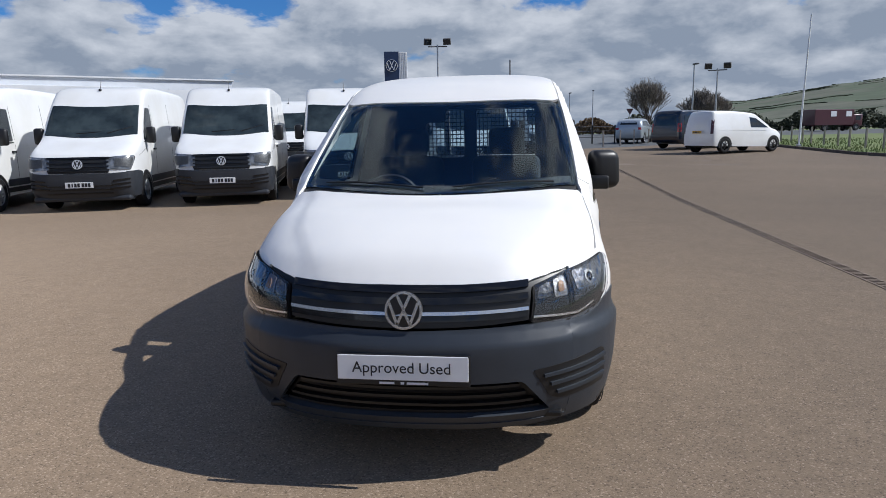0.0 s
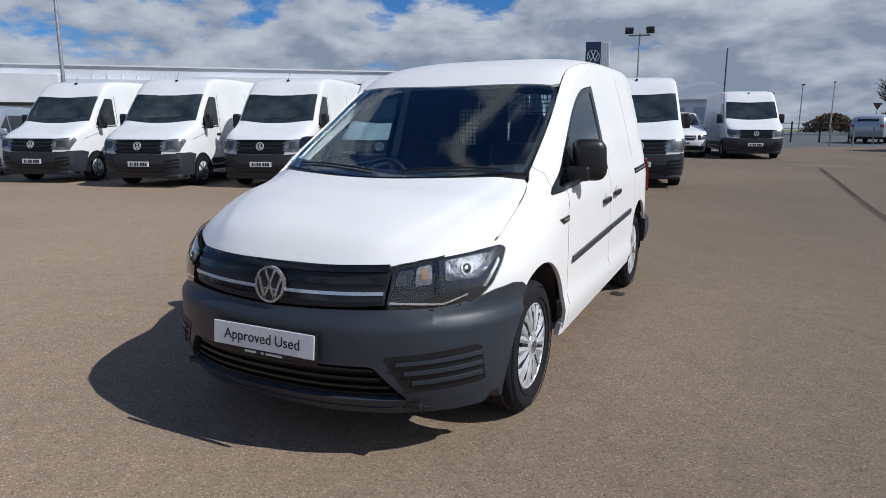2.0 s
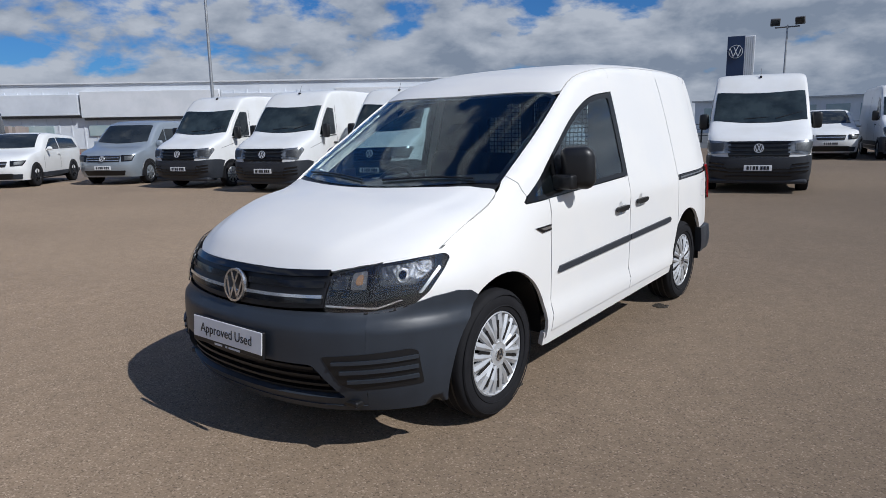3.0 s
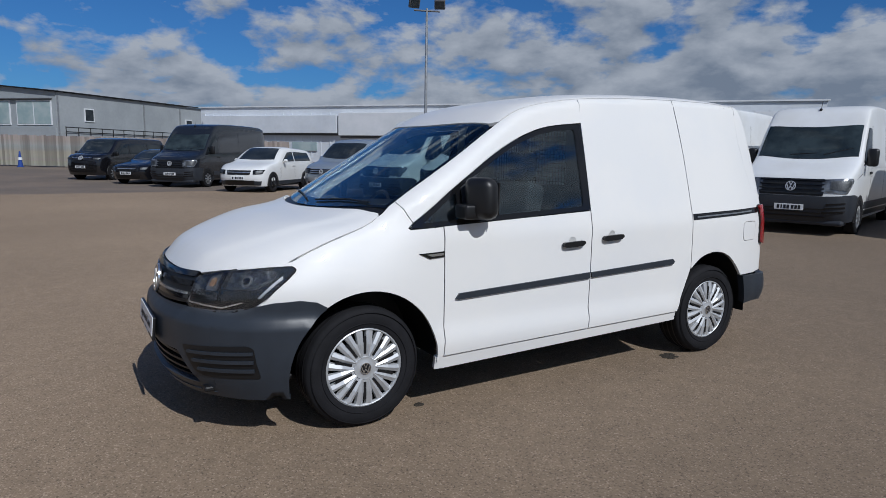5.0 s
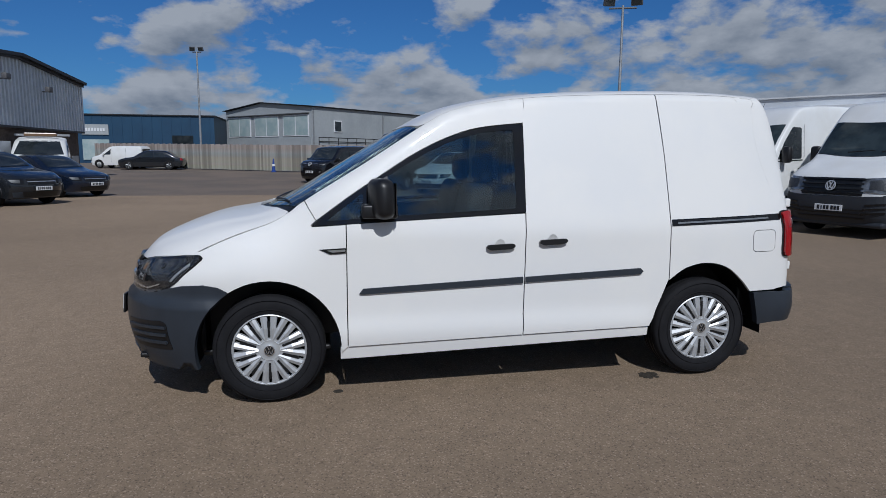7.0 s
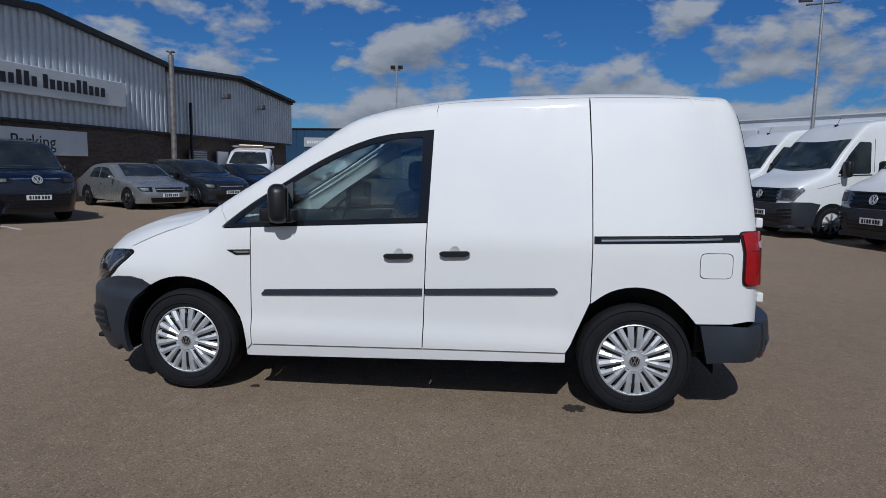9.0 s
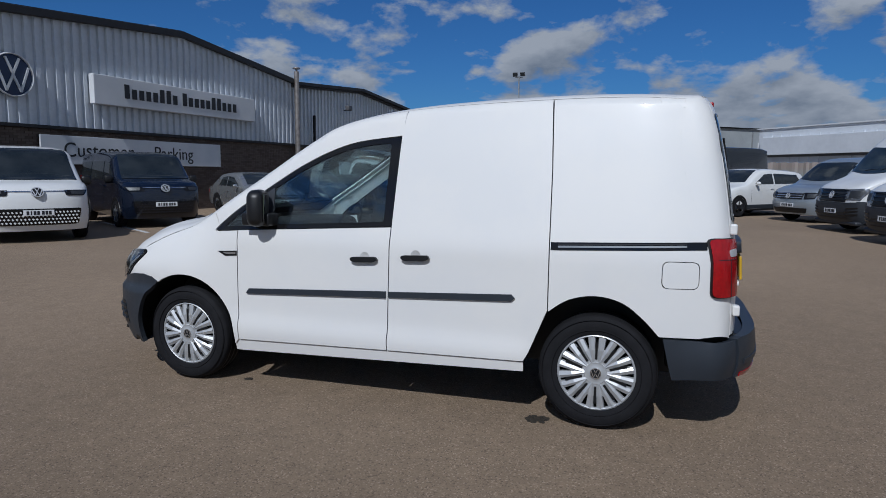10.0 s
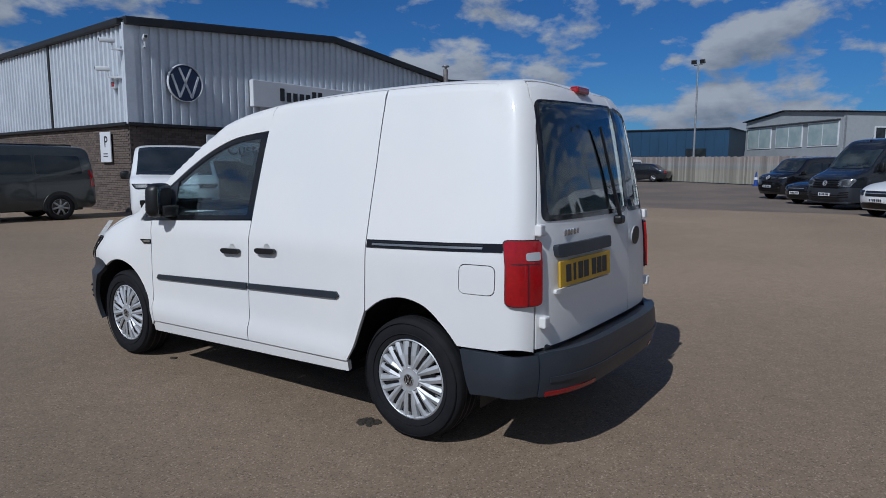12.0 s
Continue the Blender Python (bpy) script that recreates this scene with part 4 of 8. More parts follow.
# ---- other buildings ----
def office():
    """Two-storey grey office with a shallow gable and a lean-to wing."""
    m = pose(-81.1, -0.2, -0.3, 0, 0, 43) @ Matrix.Scale(1.28, 4)
    ob = thing("office_building", m, "grey clad two-storey office with large windows behind a timber fence", "building")
    # local: x to the south along the gable, y inwards (west)
    W_, D_ = 14.2, 20.0
    v = [(-W_, 0, 0), (0, 0, 0), (0, 0, 6.3), (-W_ / 2 - 0.8, 0, 7.0), (-W_, 0, 6.3)]
    back = [(x, y + D_, z) for x, y, z in v]
    faces = [(0, 1, 2, 3, 4), (9, 8, 7, 6, 5), (1, 6, 7, 2), (0, 4, 9, 5), (0, 5, 6, 1)]
    mesh_object("office_wall", v + back, faces, OFFICE, ob, "grey clad wall")
    for a, b in ((2, 3), (3, 4)):
        p, q = Vector(v[a]), Vector(v[b])
        roof = [p + Vector((0.25 if a == 2 else 0, -0.3, 0.03)), q + Vector((0 if a == 2 else -0.25, -0.3, 0.03))]
        pts = roof + [r + Vector((0, D_ + 0.6, 0)) for r in roof[::-1]]
        mesh_object("office_roof", pts + [r + Vector((0, 0, 0.07)) for r in pts], [(0, 1, 2, 3), (7, 6, 5, 4), (0, 4, 5, 1), (1, 5, 6, 2), (2, 6, 7, 3), (3, 7, 4, 0)], ROOF_EDGE, ob, "thin dark roof edge")
    for x in (-11.75, -7.1, -2.45):
        w = part("window", block((3.9, 0.10, 2.15), (x, -0.02, 3.45), 0.0, base=True), SIGN_WHITE, ob, "white framed window")
        for dx in (-0.95, 0.95):
            part("pane", block((1.80, 0.06, 1.95), (x + dx, -0.06, 3.55), 0.0, base=True), OFFICE_GLASS, w)
    part("window_canopy", block((13.4, 0.30, 0.08), (-7.1, -0.13, 5.72)), LAMP_GREY, ob, "dark window canopy")
    part("spandrel_band", block((14.0, 0.12, 1.1), (-7.1, -0.04, 2.2), base=True), OFFICE, ob, "grey band below the windows")
    # the long side that runs inwards
    for y, z in ((3.5, 3.9), (17.5, 3.7)):
        w = part("window", block((0.10, 1.1, 1.2), (0.03, y, z), base=True), SIGN_WHITE, ob, "small white framed window")
        part("pane", block((0.06, 0.9, 1.0), (0.07, y, z + 0.1), base=True), FAR_GLASS, w)
    for y in (0.1, 10.5, 16.0):
        part("downpipe", block((0.10, 0.10, 6.0), (0.08, y, 0), base=True), STEEL, ob, "grey downpipe")
    # steel balcony rail
    rails = [rod((0.4, 0.5, z), (0.4, 14.0, z), 0.04, sides=4) for z in (2.5, 2.9, 3.3)] + [rod((0.4, 0.5 + 1.35 * k, 2.0), (0.4, 0.5 + 1.35 * k, 3.35), 0.05, sides=4) for k in range(11)]
    mesh_object("balcony_rail", *merge(*rails), BLACK, ob, "black steel rail")


office()


def blue_shed():
    ob = thing("blue_shed", pose(-86, -13.0, rise(0, -86), 0, 0, 90), "long dark blue clad warehouse behind the fence", "building")
    part("shed_wall", block((30, 22, 6.1), (-15, 11, 0), base=True), BLUE_SHED, ob, "dark blue cladding")
    part("shed_roof", block((30.4, 22.4, 0.14), (-15, 11, 6.1), base=True), ROOF_EDGE, ob, "dark roof edge")
    for k in range(24):
        part("cladding_rib", block((0.12, 0.06, 6.0), (-0.6 - 1.2 * k, -0.03, 0), base=True), BLUE_SHED, ob)
    part("doorway", block((2.6, 0.1, 3.6), (-4.0, -0.06, 0), base=True), FAR_GLASS, ob, "dark doorway")
    part("doorway", block((2.4, 0.1, 2.6), (-10.6, -0.06, 0), base=True), FAR_GLASS, ob, "dark doorway")
    s = part("shed_sign", block((3.2, 0.12, 1.3), (-14.6, -0.08, 3.6), base=True), OFFICE, ob, "grey sign panel")
    for bar in [raw(block((0.24, 0.02, 0.4), (-15.6 + 0.34 * k, -0.155, 4.25))) for k in range(7)]:
        mesh_object("sign_bar", *bar, SIGN_WHITE, s)
    part("shop_front", block((3.2, 0.1, 2.6), (-14.6, -0.06, 0.4), base=True), OFFICE_GLASS, ob, "shop window")


blue_shed()


def pale_warehouse():
    """The long pale warehouses behind the row of vans."""
    a, b = Vector((-64, 12, 0)), Vector((-22, 46, 0))
    n = (b - a).length
    t = math.degrees(math.atan2(b.y - a.y, b.x - a.x))
    ob = thing("warehouse", pose(a.x, a.y, 0.5, 0, 0, t), "long pale grey warehouse with white fascia and strip windows", "building")
    part("warehouse_wall", block((n, 24, 5.8), (n / 2, 12, -0.6), base=True), PALE_WALL, ob, "pale grey cladding")
    part("warehouse_roof", block((n + 0.3, 24.3, 0.10), (n / 2, 12, 5.2), base=True), SIGN_WHITE, ob, "thin grey roof edge")
    x, k = 0.5, 0
    for w, h0, h1, mt in ((15, 2.8, 4.4, PALE_WALL), (11, 2.6, 4.6, SIGN_WHITE), (9, 3.0, 4.3, PALE_WALL), (12, 2.5, 4.6, SIGN_WHITE)):
        part("fascia", block((w - 0.2, 0.5, h1 - h0), (x + w / 2, -0.25, h0), 0.02, base=True), mt, ob, "broad white fascia" if mt is SIGN_WHITE else "pale fascia")
        # grey strip added under each fascia in place of its shadow
        part("dark_band", block((w - 0.3, 0.2, 0.16), (x + w / 2, -0.10, h0 - 0.2), base=True), LAMP_GREY, ob, "dark shadow band")
        for i in range(int(w / 3.2)):
            p = part("window", block((2.6, 0.12, 0.8), (x + 1.7 + 3.2 * i, -0.06, 1.2), base=True), OFFICE_GLASS, ob, "strip window")
        x += w
    for i in range(int(n / 1.0)):
        part("cladding_rib", block((0.10, 0.05, 4.6), (0.5 + i * 1.0, -0.02, 0), base=True), PALE_WALL, ob)
    s = part("wall_sign", block((5.0, 0.08, 1.7), (n - 5.4, -0.58, 2.75), base=True), SIGN_WHITE, ob, "white wall sign")
    for bar in [raw(block((0.50, 0.02, 0.5), (n - 7.0 + 0.62 * i, -0.63, 3.25 + 0.75 * j))) for j in range(2) for i in range(5 - j)]:
        mesh_object("sign_bar", *bar, INK, s)
    for x in (31.0,):
        part("roof_unit", block((1.3, 1.4, 0.5), (x, 2.0, 4.82), 0.05, base=True), LAMP_GREY, ob, "grey roof unit")
    far = thing("low_shed", pose(-22, 78, rise(78)), "low pale shed far beyond the yard", "building")
    part("shed_wall", block((20.4, 12, 3.5), (10.2, 6, 0), base=True), PALE_WALL, far, "pale wall")
    part("shed_roof", block((21.0, 12.6, 0.18), (10.2, 6, 3.5), base=True), STEEL, far, "dark roof edge")
    for i in range(6):
        part("window", block((2.2, 0.1, 1.6), (2.2 + 3.1 * i, -0.05, 1.2), base=True), OFFICE_GLASS, far)


pale_warehouse()


# ---- fences, posts, poles ----
def timber_fence():
    ob = structure(new("fence"), "tall weathered close-boarded timber fence")
    ob.matrix_basis = pose(-35.5, 11.8, 0, 0, 0, 237.7)
    # the fence climbs with the ground
    def lift(a):
        return rise(11.8 - 0.845 * a, -35.5 - 0.534 * a)

    # boards share four meshes of slightly different height
    datas = []
    for k in range(4):
        b = part("board", block((0.153, 0.018, 1.86 + 0.015 * k), (0, 0, 0), base=True), FENCE_TIMBER, ob)
        b.matrix_basis = pose(0.15 * k, 0, lift(0.15 * k) + 0.06)
        datas.append(b.data)
    for k in range(4, 232):
        b = new("board", datas[(k * 7) % 4])
        b.parent, b.matrix_basis = ob, pose(0.15 * k, 0.020 * (k % 2), lift(0.15 * k) + 0.06)
    for k in range(13):
        part("fence_post", block((0.10, 0.10, 1.8), (2.8 * k, -0.08, lift(2.8 * k) - 0.05), base=True), TIMBER, ob)
    for z in (0.5, 1.6):
        for k in range(12):
            part("fence_rail", block((2.8, 0.05, 0.09), (2.8 * k + 1.4, -0.05, z + lift(2.8 * k + 1.4))), TIMBER, ob)
    # the return towards the showroom yard's west end
    cone = thing("marker_board", on_ground(-43.7, -2.4), "blue and white marker leaning by the fence", "marker")
    mesh_object("marker_cone", *merge(lathe([(0.0, 0.20), (0.04, 0.20), (0.05, 0.14), (0.95, 0.04), (0.95, 0.0)], 12, "z")), material("blue_plastic", (0.02, 0.06, 0.28), 0.5, vary=0.1), cone, "blue cone")
    mesh_object("marker_band", *lathe([(0.42, 0.112), (0.42, 0.122), (0.58, 0.105), (0.58, 0.09)], 12, "z"), SIGN_WHITE, cone, "white band")


timber_fence()


def yard_posts():
    """Pale timber posts along the grass, and the black railing across the yard's end."""
    first = None
    along = [(16.7 + 0.06 * (k % 3), 42.0 - 1.5 * k) for k in range(10)]
    across = [(5.05, 37.9), (6.15, 38.6), (7.35, 41.0), (8.6, 42.9)]
    for k, (x, y) in enumerate(along + across):
        m = on_ground(x, y, 3 * (k % 4))
        if first is None:
            first = tagged(part("timber_post", block((0.085, 0.085, 0.98), (0, 0, -0.02), 0.012, base=True), TIMBER, None), "short weathered timber post beside grass", "post", "posts along the grass")
            first.matrix_basis = m
        else:
            copy_thing(first, m)
    rail = thing("railing", pose(0, 0, 0), "black steel railing across the end of the yard", "railing")
    p, q = Vector((12.6, 44.2, 0)), Vector((-15.0, 41.4, 0))
    n = 18
    for k in range(n + 1):
        c = p.lerp(q, k / n)
        part("railing_post", block((0.09, 0.09, 1.25), (c.x, c.y, rise(c.y)), 0.01, base=True), BLACK, rail)
    for z in (0.45, 0.85, 1.15):
        mesh_object("railing_bar", *rod(p + Vector((0, 0, rise(p.y) + z)), q + Vector((0, 0, rise(q.y) + z)), 0.022, sides=5), LAMP_GREY, rail)
    kerb = structure(new("kerb"), "low concrete kerb along the grass")
    stone = None
    for k in range(20):
        y = 36.0 - 0.93 * k
        if stone is None:
            stone = part("kerb_stone", block((0.15, 0.91, 0.22), (0, 0, -0.1), 0.015, 1, base=True), MORTAR, kerb)
        ob = stone if k == 0 else new("kerb_stone", stone.data)
        ob.parent, ob.matrix_basis = kerb, on_ground(11.92 + verge_shift(y), y, 0 if y > 26 else 14)



yard_posts()


def twin_flood(m, high, label, spread=0.55, r=0.07):
    ob = thing("floodlight_pole", m, label, "floodlight")
    mesh_object("pole", *rod((0, 0, -0.1), (0, 0, high), r, r * 0.6, 12), STEEL, ob, "grey steel pole", 40)
    mesh_object("cross_arm", *rod((-spread, 0, high - 0.1), (spread, 0, high - 0.1), 0.035, sides=8), LAMP_GREY, ob)
    for s in (-1, 1):
        lamp = part("lamp_head", block((0.44, 0.16, 0.36), (0, 0, 0), 0.03), LAMP_GREY, ob, "floodlight head", 40, pose(s * spread, -0.05, high + 0.16, 22, 0, -s * 12))
        part("lamp_glass", block((0.36, 0.01, 0.28), (0, -0.083, 0)), FAR_GLASS, lamp)
    return ob


twin_flood(on_ground(-19.9, 12.75, 70), 7.26, "tall pole with two floodlights behind the vans", 0.52, 0.075)
twin_flood(on_ground(-4.6, 35.4, 8), 6.0, "pole with two floodlights at the end of the yard")
twin_flood(on_ground(12.3, 41.0, -14), 4.6, "pole with two floodlights beyond the yard")
twin_flood(on_ground(-54.4, -9.2, 85), 9.7, "tall pole with floodlights by the fence", 0.35, 0.10)


def street_lamp(x, y, high, turn):
    ob = thing("street_lamp", on_ground(x, y, turn), "slim grey street lamp beside the road", "lamp", "street lamps")
    mesh_object("pole", *rod((0, 0, 0), (0, 0, high), 0.07, 0.045, 8), STEEL, ob, "grey pole", 40)
    part("lamp_head", block((0.2, 0.55, 0.10), (0, -0.18, high + 0.05), 0.03), LAMP_GREY, ob, "", 40)
    return ob


for x, y, h, t in ((12.2, 46.5, 5.3, 20), (8.0, 75, 5.0, 0), (4.8, 66, 4.4, 10), (2.8, 92, 4.8, 0), (31, 120, 7, 0)):
    street_lamp(x, y, h, t)
flag = thing("flagpole", on_ground(13.9, 32.0), "bare white flagpole beside the grass", "pole")
mesh_object("mast", *rod((0, 0, -0.1), (0.13, 0, 6.4), 0.05, 0.03, 10), SIGN_WHITE, flag, "white mast", 40)
part("mast_foot", block((0.2, 0.2, 0.25), (0, 0, -0.05), 0.02, base=True), STEEL, flag)
mast = thing("aerial_mast", on_ground(-0.8, 48), "thin dark aerial mast", "pole")
mesh_object("mast", *rod((0, 0, 0), (0, 0, 6.2), 0.06, 0.05, 8), LAMP_GREY, mast)
yield_sign = thing("road_sign", on_ground(9.6, 58), "triangular road sign on a post", "sign")
mesh_object("sign_post", *rod((0, 0, 0), (0, 0, 2.2), 0.03, sides=8), STEEL, yield_sign)
mesh_object("sign_face", [(-0.32, -0.05, 2.6), (0.32, -0.05, 2.6), (0, -0.05, 2.05), (-0.32, -0.035, 2.6), (0.32, -0.035, 2.6), (0, -0.035, 2.05)], [(0, 2, 1), (3, 4, 5), (0, 1, 4, 3), (1, 2, 5, 4), (2, 0, 3, 5)], PAINT_MAROON, yield_sign, "red edged face")


def pylon():
    ob = thing("pylon_sign", on_ground(-8.4, 42.2, 14), "tall navy and white dealer pylon sign", "sign")
    part("pylon_body", block((1.55, 0.4, 6.4), (0, 0, 0), 0.03, base=True), SIGN_WHITE, ob, "white pylon")
    part("navy_face", block((0.98, 0.46, 2.7), (-0.29, 0, 3.72), 0.0, base=True), NAVY, ob, "navy face")
    ring_badge("pylon_badge", ob, pose(-0.29, -0.25, 5.5, 90), 0.40, NAVY, SIGN_WHITE, "round badge", 0.06, 0.115)
    for groove in [raw(block((0.02, 0.42, 2.7), (0.28 + 0.12 * k, 0, 5.0))) for k in range(4)]:
        mesh_object("pylon_groove", *groove, STEEL, ob)


pylon()


def drain():
    """A narrow channel drain with a slotted steel grating, running north."""
    ob = structure(new("drain_channel"), "narrow slotted steel drain channel in the surfacing")
    n, y0, y1 = 2, -4.0, 21.0
    x = lambda y: 3.62 - 0.010 * (y - 3)
    for s in (-0.062, 0.062):
        v, f = [], []
        ys = [y0, -1.0, 3.6, 11, 16, y1]
        for y in ys:
            for dx, dz in ((-0.012, -0.02), (-0.012, 0.006), (0.012, 0.006), (0.012, -0.02)):
                v.append((x(y) + s + dx, y, rise(y) + dz))
        for k in range(len(ys) - 1):
            b = 4 * k
            f += [(b + i, b + i + 1, b + i + 5, b + i + 4) for i in range(3)]
        mesh_object("drain_edge", v, f, TARMAC, ob, "dusty steel edge")
    v, f = [], []
    for k, y in enumerate((y0, -1.0, 3.6, 11, 16, y1)):
        v += [(x(y) - 0.055, y, rise(y) + 0.004), (x(y) + 0.055, y, rise(y) + 0.004)]
        if k:
            f.append((2 * k - 2, 2 * k - 1, 2 * k + 1, 2 * k))
    mesh_object("drain_bed", v, f, material("drain_dirt", (0.13, 0.10, 0.072), 0.95, vary=0.5, scale=10), ob, "dark dirty channel")
    bars = []
    for k in range(int((y1 - y0) / 0.06)):
        y = y0 + 0.06 * k
        bars.append(raw(block((0.11, 0.022, 0.012), (x(y), y, rise(y) + 0.006))))
    tagged(mesh_object("grating_bars", *merge(*bars), TARMAC, ob), kind="stuff")
    # wet dark patch and stains at the far end
    for cx, cy, rx, ry in ((3.5, 21.8, 0.9, 0.5), (3.2, 24.2, 0.7, 0.35), (6.5, 21.0, 1.6, 0.18), (7.2, 23.4, 1.1, 0.12)):
        pts = []
        for k in range(26):
            a_ = 2 * math.pi * k / 26
            r_ = 1 + 0.35 * noise.noise(Vector((math.cos(a_) * 1.7 + cx, math.sin(a_) * 1.7 + cy, 0)))
            px, py = cx + rx * r_ * math.cos(a_), cy + ry * r_ * math.sin(a_)
            pts.append((px, py, rise(py) + 0.005))
        structure(mesh_object("surface_stain", pts, [tuple(range(26))], TARMAC), "dark patch on the surfacing")


drain()


def oil_spot(cx, cy, r):
    lumps = []
    for k in range(26):
        a_, d_ = random.uniform(0, 6.28), r * random.random() ** 0.7
        bm = bmesh.new()
        bmesh.ops.create_icosphere(bm, subdivisions=1, radius=random.uniform(0.006, 0.016))
        lumps.append(moved(raw(bm), Matrix.Translation((cx + d_ * math.cos(a_), cy + 1.3 * d_ * math.sin(a_), 0.002 + rise(cy))) @ Matrix.Diagonal((1.4, 1.6, 0.45, 1))))
    pts = []
    for k in range(24):
        a_ = 2 * math.pi * k / 24
        q = r * (0.8 + 0.5 * noise.noise(Vector((3 * math.cos(a_), 3 * math.sin(a_), cx))))
        pts.append((cx + q * math.cos(a_), cy + 1.35 * q * math.sin(a_), 0.003 + rise(cy)))
    tagged(mesh_object("dirt_clod", *merge((pts, [tuple(range(24))]), *lumps), OIL), "dark clod of dirt on the surfacing", "dirt", kind="stuff")


oil_spot(0.80, 3.24, 0.05)
oil_spot(0.72, 1.25, 0.012)


def bay_lines():
    for k, x in enumerate((-4.35, -8.6)):
        v = raw(block((0.10, 4.2, 0.006), (0, 0, 0.004)))
        ob = mesh_object("bay_line", *v, LINE_WHITE, None, "", None, SHOW @ pose(x + 7.3 - 0.3, 4.3, 0, 0, 0, -26))
        structure(ob, "worn white parking bay line")


bay_lines()


# ---- trees and hedges ----
def bare_tree(x, y, high, width, seed):
    """Several stems from a short trunk, forking finely into a rounded crown."""
    rng = random.Random(seed)
    tree = thing("tree", on_ground(x, y), "bare winter tree with a dense crown of twigs", "tree")
    limbs, twigs = [], []
    share = (0.10, 0.24, 0.19, 0.14, 0.11, 0.085, 0.065)

    def grow(p, way, r, depth):
        q = p + way * high * share[depth] * rng.uniform(0.8, 1.2)
        (limbs if depth < 3 else twigs).append(rod(p, q, max(r, 0.016), max(r * 0.65, 0.012), 6 if depth < 2 else 3))
        if depth == 6:
            return
        for k in range((7, 3, 4, 4, 3, 3)[depth]):
            a_ = rng.uniform(0, 6.28)
            out = Vector((math.cos(a_), math.sin(a_), rng.uniform(-0.1, 0.25))) * rng.uniform(0.3, 0.85)
            grow(p.lerp(q, rng.uniform(0.5, 1.0)), (way + out + Vector((0, 0, 0.08))).normalized(), r * (0.5 if depth else 0.42), depth + 1)

    grow(Vector((0, 0, -0.1)), Vector((0, 0, 1)), high * 0.035, 0)
    ends = [v for vs, _ in twigs for v in vs]
    fit_z = high / max(v[2] for v in ends)
    reach = sorted(max(abs(v[0]), abs(v[1])) for v in ends)[int(0.97 * len(ends))]
    shape = Matrix.Diagonal((width / 2 / reach, width / 2 / reach, fit_z, 1.0))
    mesh_object("trunk", *moved(merge(*limbs), shape), BARK, tree, "brown trunk and limbs")
    mesh_object("crown", *moved(merge(*twigs), shape), TWIG, tree, "bare twiggy crown")


bare_tree(14.6, 77, 6.7, 5.0, 4)
bare_tree(22.6, 86, 6.0, 4.4, 9)
bare_tree(25.0, 88, 5.6, 4.2, 21)


def hedge(name, p, q, high, deep, count, label, leaf=HEDGE):
    clumps = []
    p, q = Vector(p), Vector(q)
    for k in range(count):
        c = p.lerp(q, random.random()) + Vector((random.uniform(-deep, deep), random.uniform(-deep, deep), 0))
        c.z = rise(c.y) + random.uniform(0.1, 0.9) * high * (0.7 + 0.3 * math.sin(c.x * 0.9))
        s = random.uniform(0.10, 0.28)
        a_, b_ = Vector((random.gauss(0, 1), random.gauss(0, 1), random.gauss(0, 1))).normalized() * s, Vector((random.gauss(0, 1), random.gauss(0, 1), random.gauss(0, 1))).normalized() * s
        clumps.append(([c - a_, c + b_, c + a_, c - b_], [(0, 1, 2, 3)]))
    tagged(mesh_object(name, *merge(*clumps), leaf), label, "hedge", kind="stuff")


hedge("far_hedge", (11, 92, 0), (75, 84, 0), 2.9, 1.4, 15000, "rough brown and green hedge beyond the road")


hedge("brown_shrub", (6.5, 83, 0), (12.0, 83, 0), 2.3, 0.9, 1500, "brown leafless shrubs beyond the road", DRY_SHRUB)


def grass_tufts():
    blades = []
    for k in range(5200):
        y = random.uniform(16, 46)
        x = 12.2 + verge_shift(y) + 9 * random.random() ** 1.6
        h, a_ = random.uniform(0.05, 0.16), random.uniform(0, 6.28)
        c = Vector((x, y, rise(y)))
        w = Vector((math.cos(a_), math.sin(a_), 0)) * 0.02
        lean = Vector((random.uniform(-0.05, 0.05), random.uniform(-0.05, 0.05), h))
        blades.append(([c - w, c + w, c + lean], [(0, 1, 2)]))
    tagged(mesh_object("grass_tufts", *merge(*blades), GRASS), "short green grass tufts", "grass", kind="stuff")


grass_tufts()

# ---- the white delivery van that the camera goes round ----
VAN_LABEL = "white panel van with dark grey bumpers on beige surfacing"


def caddy_half(y, z):
    w = 0.887
    w -= 0.03 * max(0.0, (0.42 - z) / 0.2) ** 1.5 if z < 0.42 else 0
    w += 0.006 * math.cos((z - 0.62) * 5.0) - 0.006
    if z < 0.47 and 1.2 < y < 3.25:
        f = min(1.0, (0.47 - z) / 0.05) * min(1.0, (y - 1.2) / 0.1, (3.25 - y) / 0.1)
        w += 0.022 * f * f * (3 - 2 * f)
    w += 0.004 * math.exp(-((z - 0.955) / 0.018) ** 2) if 1.2 < y < 3.2 else 0
    if z > 0.98:
        w -= 0.20 * (z - 0.98) + 0.10 * (z - 0.98) ** 2
    if y < 1.3 and z > 0.70:
        b = min(1.0, (1.3 - y) / 0.6)
        w -= b * b * (3 - 2 * b) * 0.10 * min(1.3, (z - 0.70) / 0.28) ** 2
    if y < 0.95:
        w -= (0.028 + 0.022 * max(0.0, min(1.0, (0.72 - z) / 0.1))) * ((0.95 - y) / 0.45) ** 2
    if y > 3.7:
        w -= 0.075 * ((y - 3.7) / 0.5) ** 2
    return w


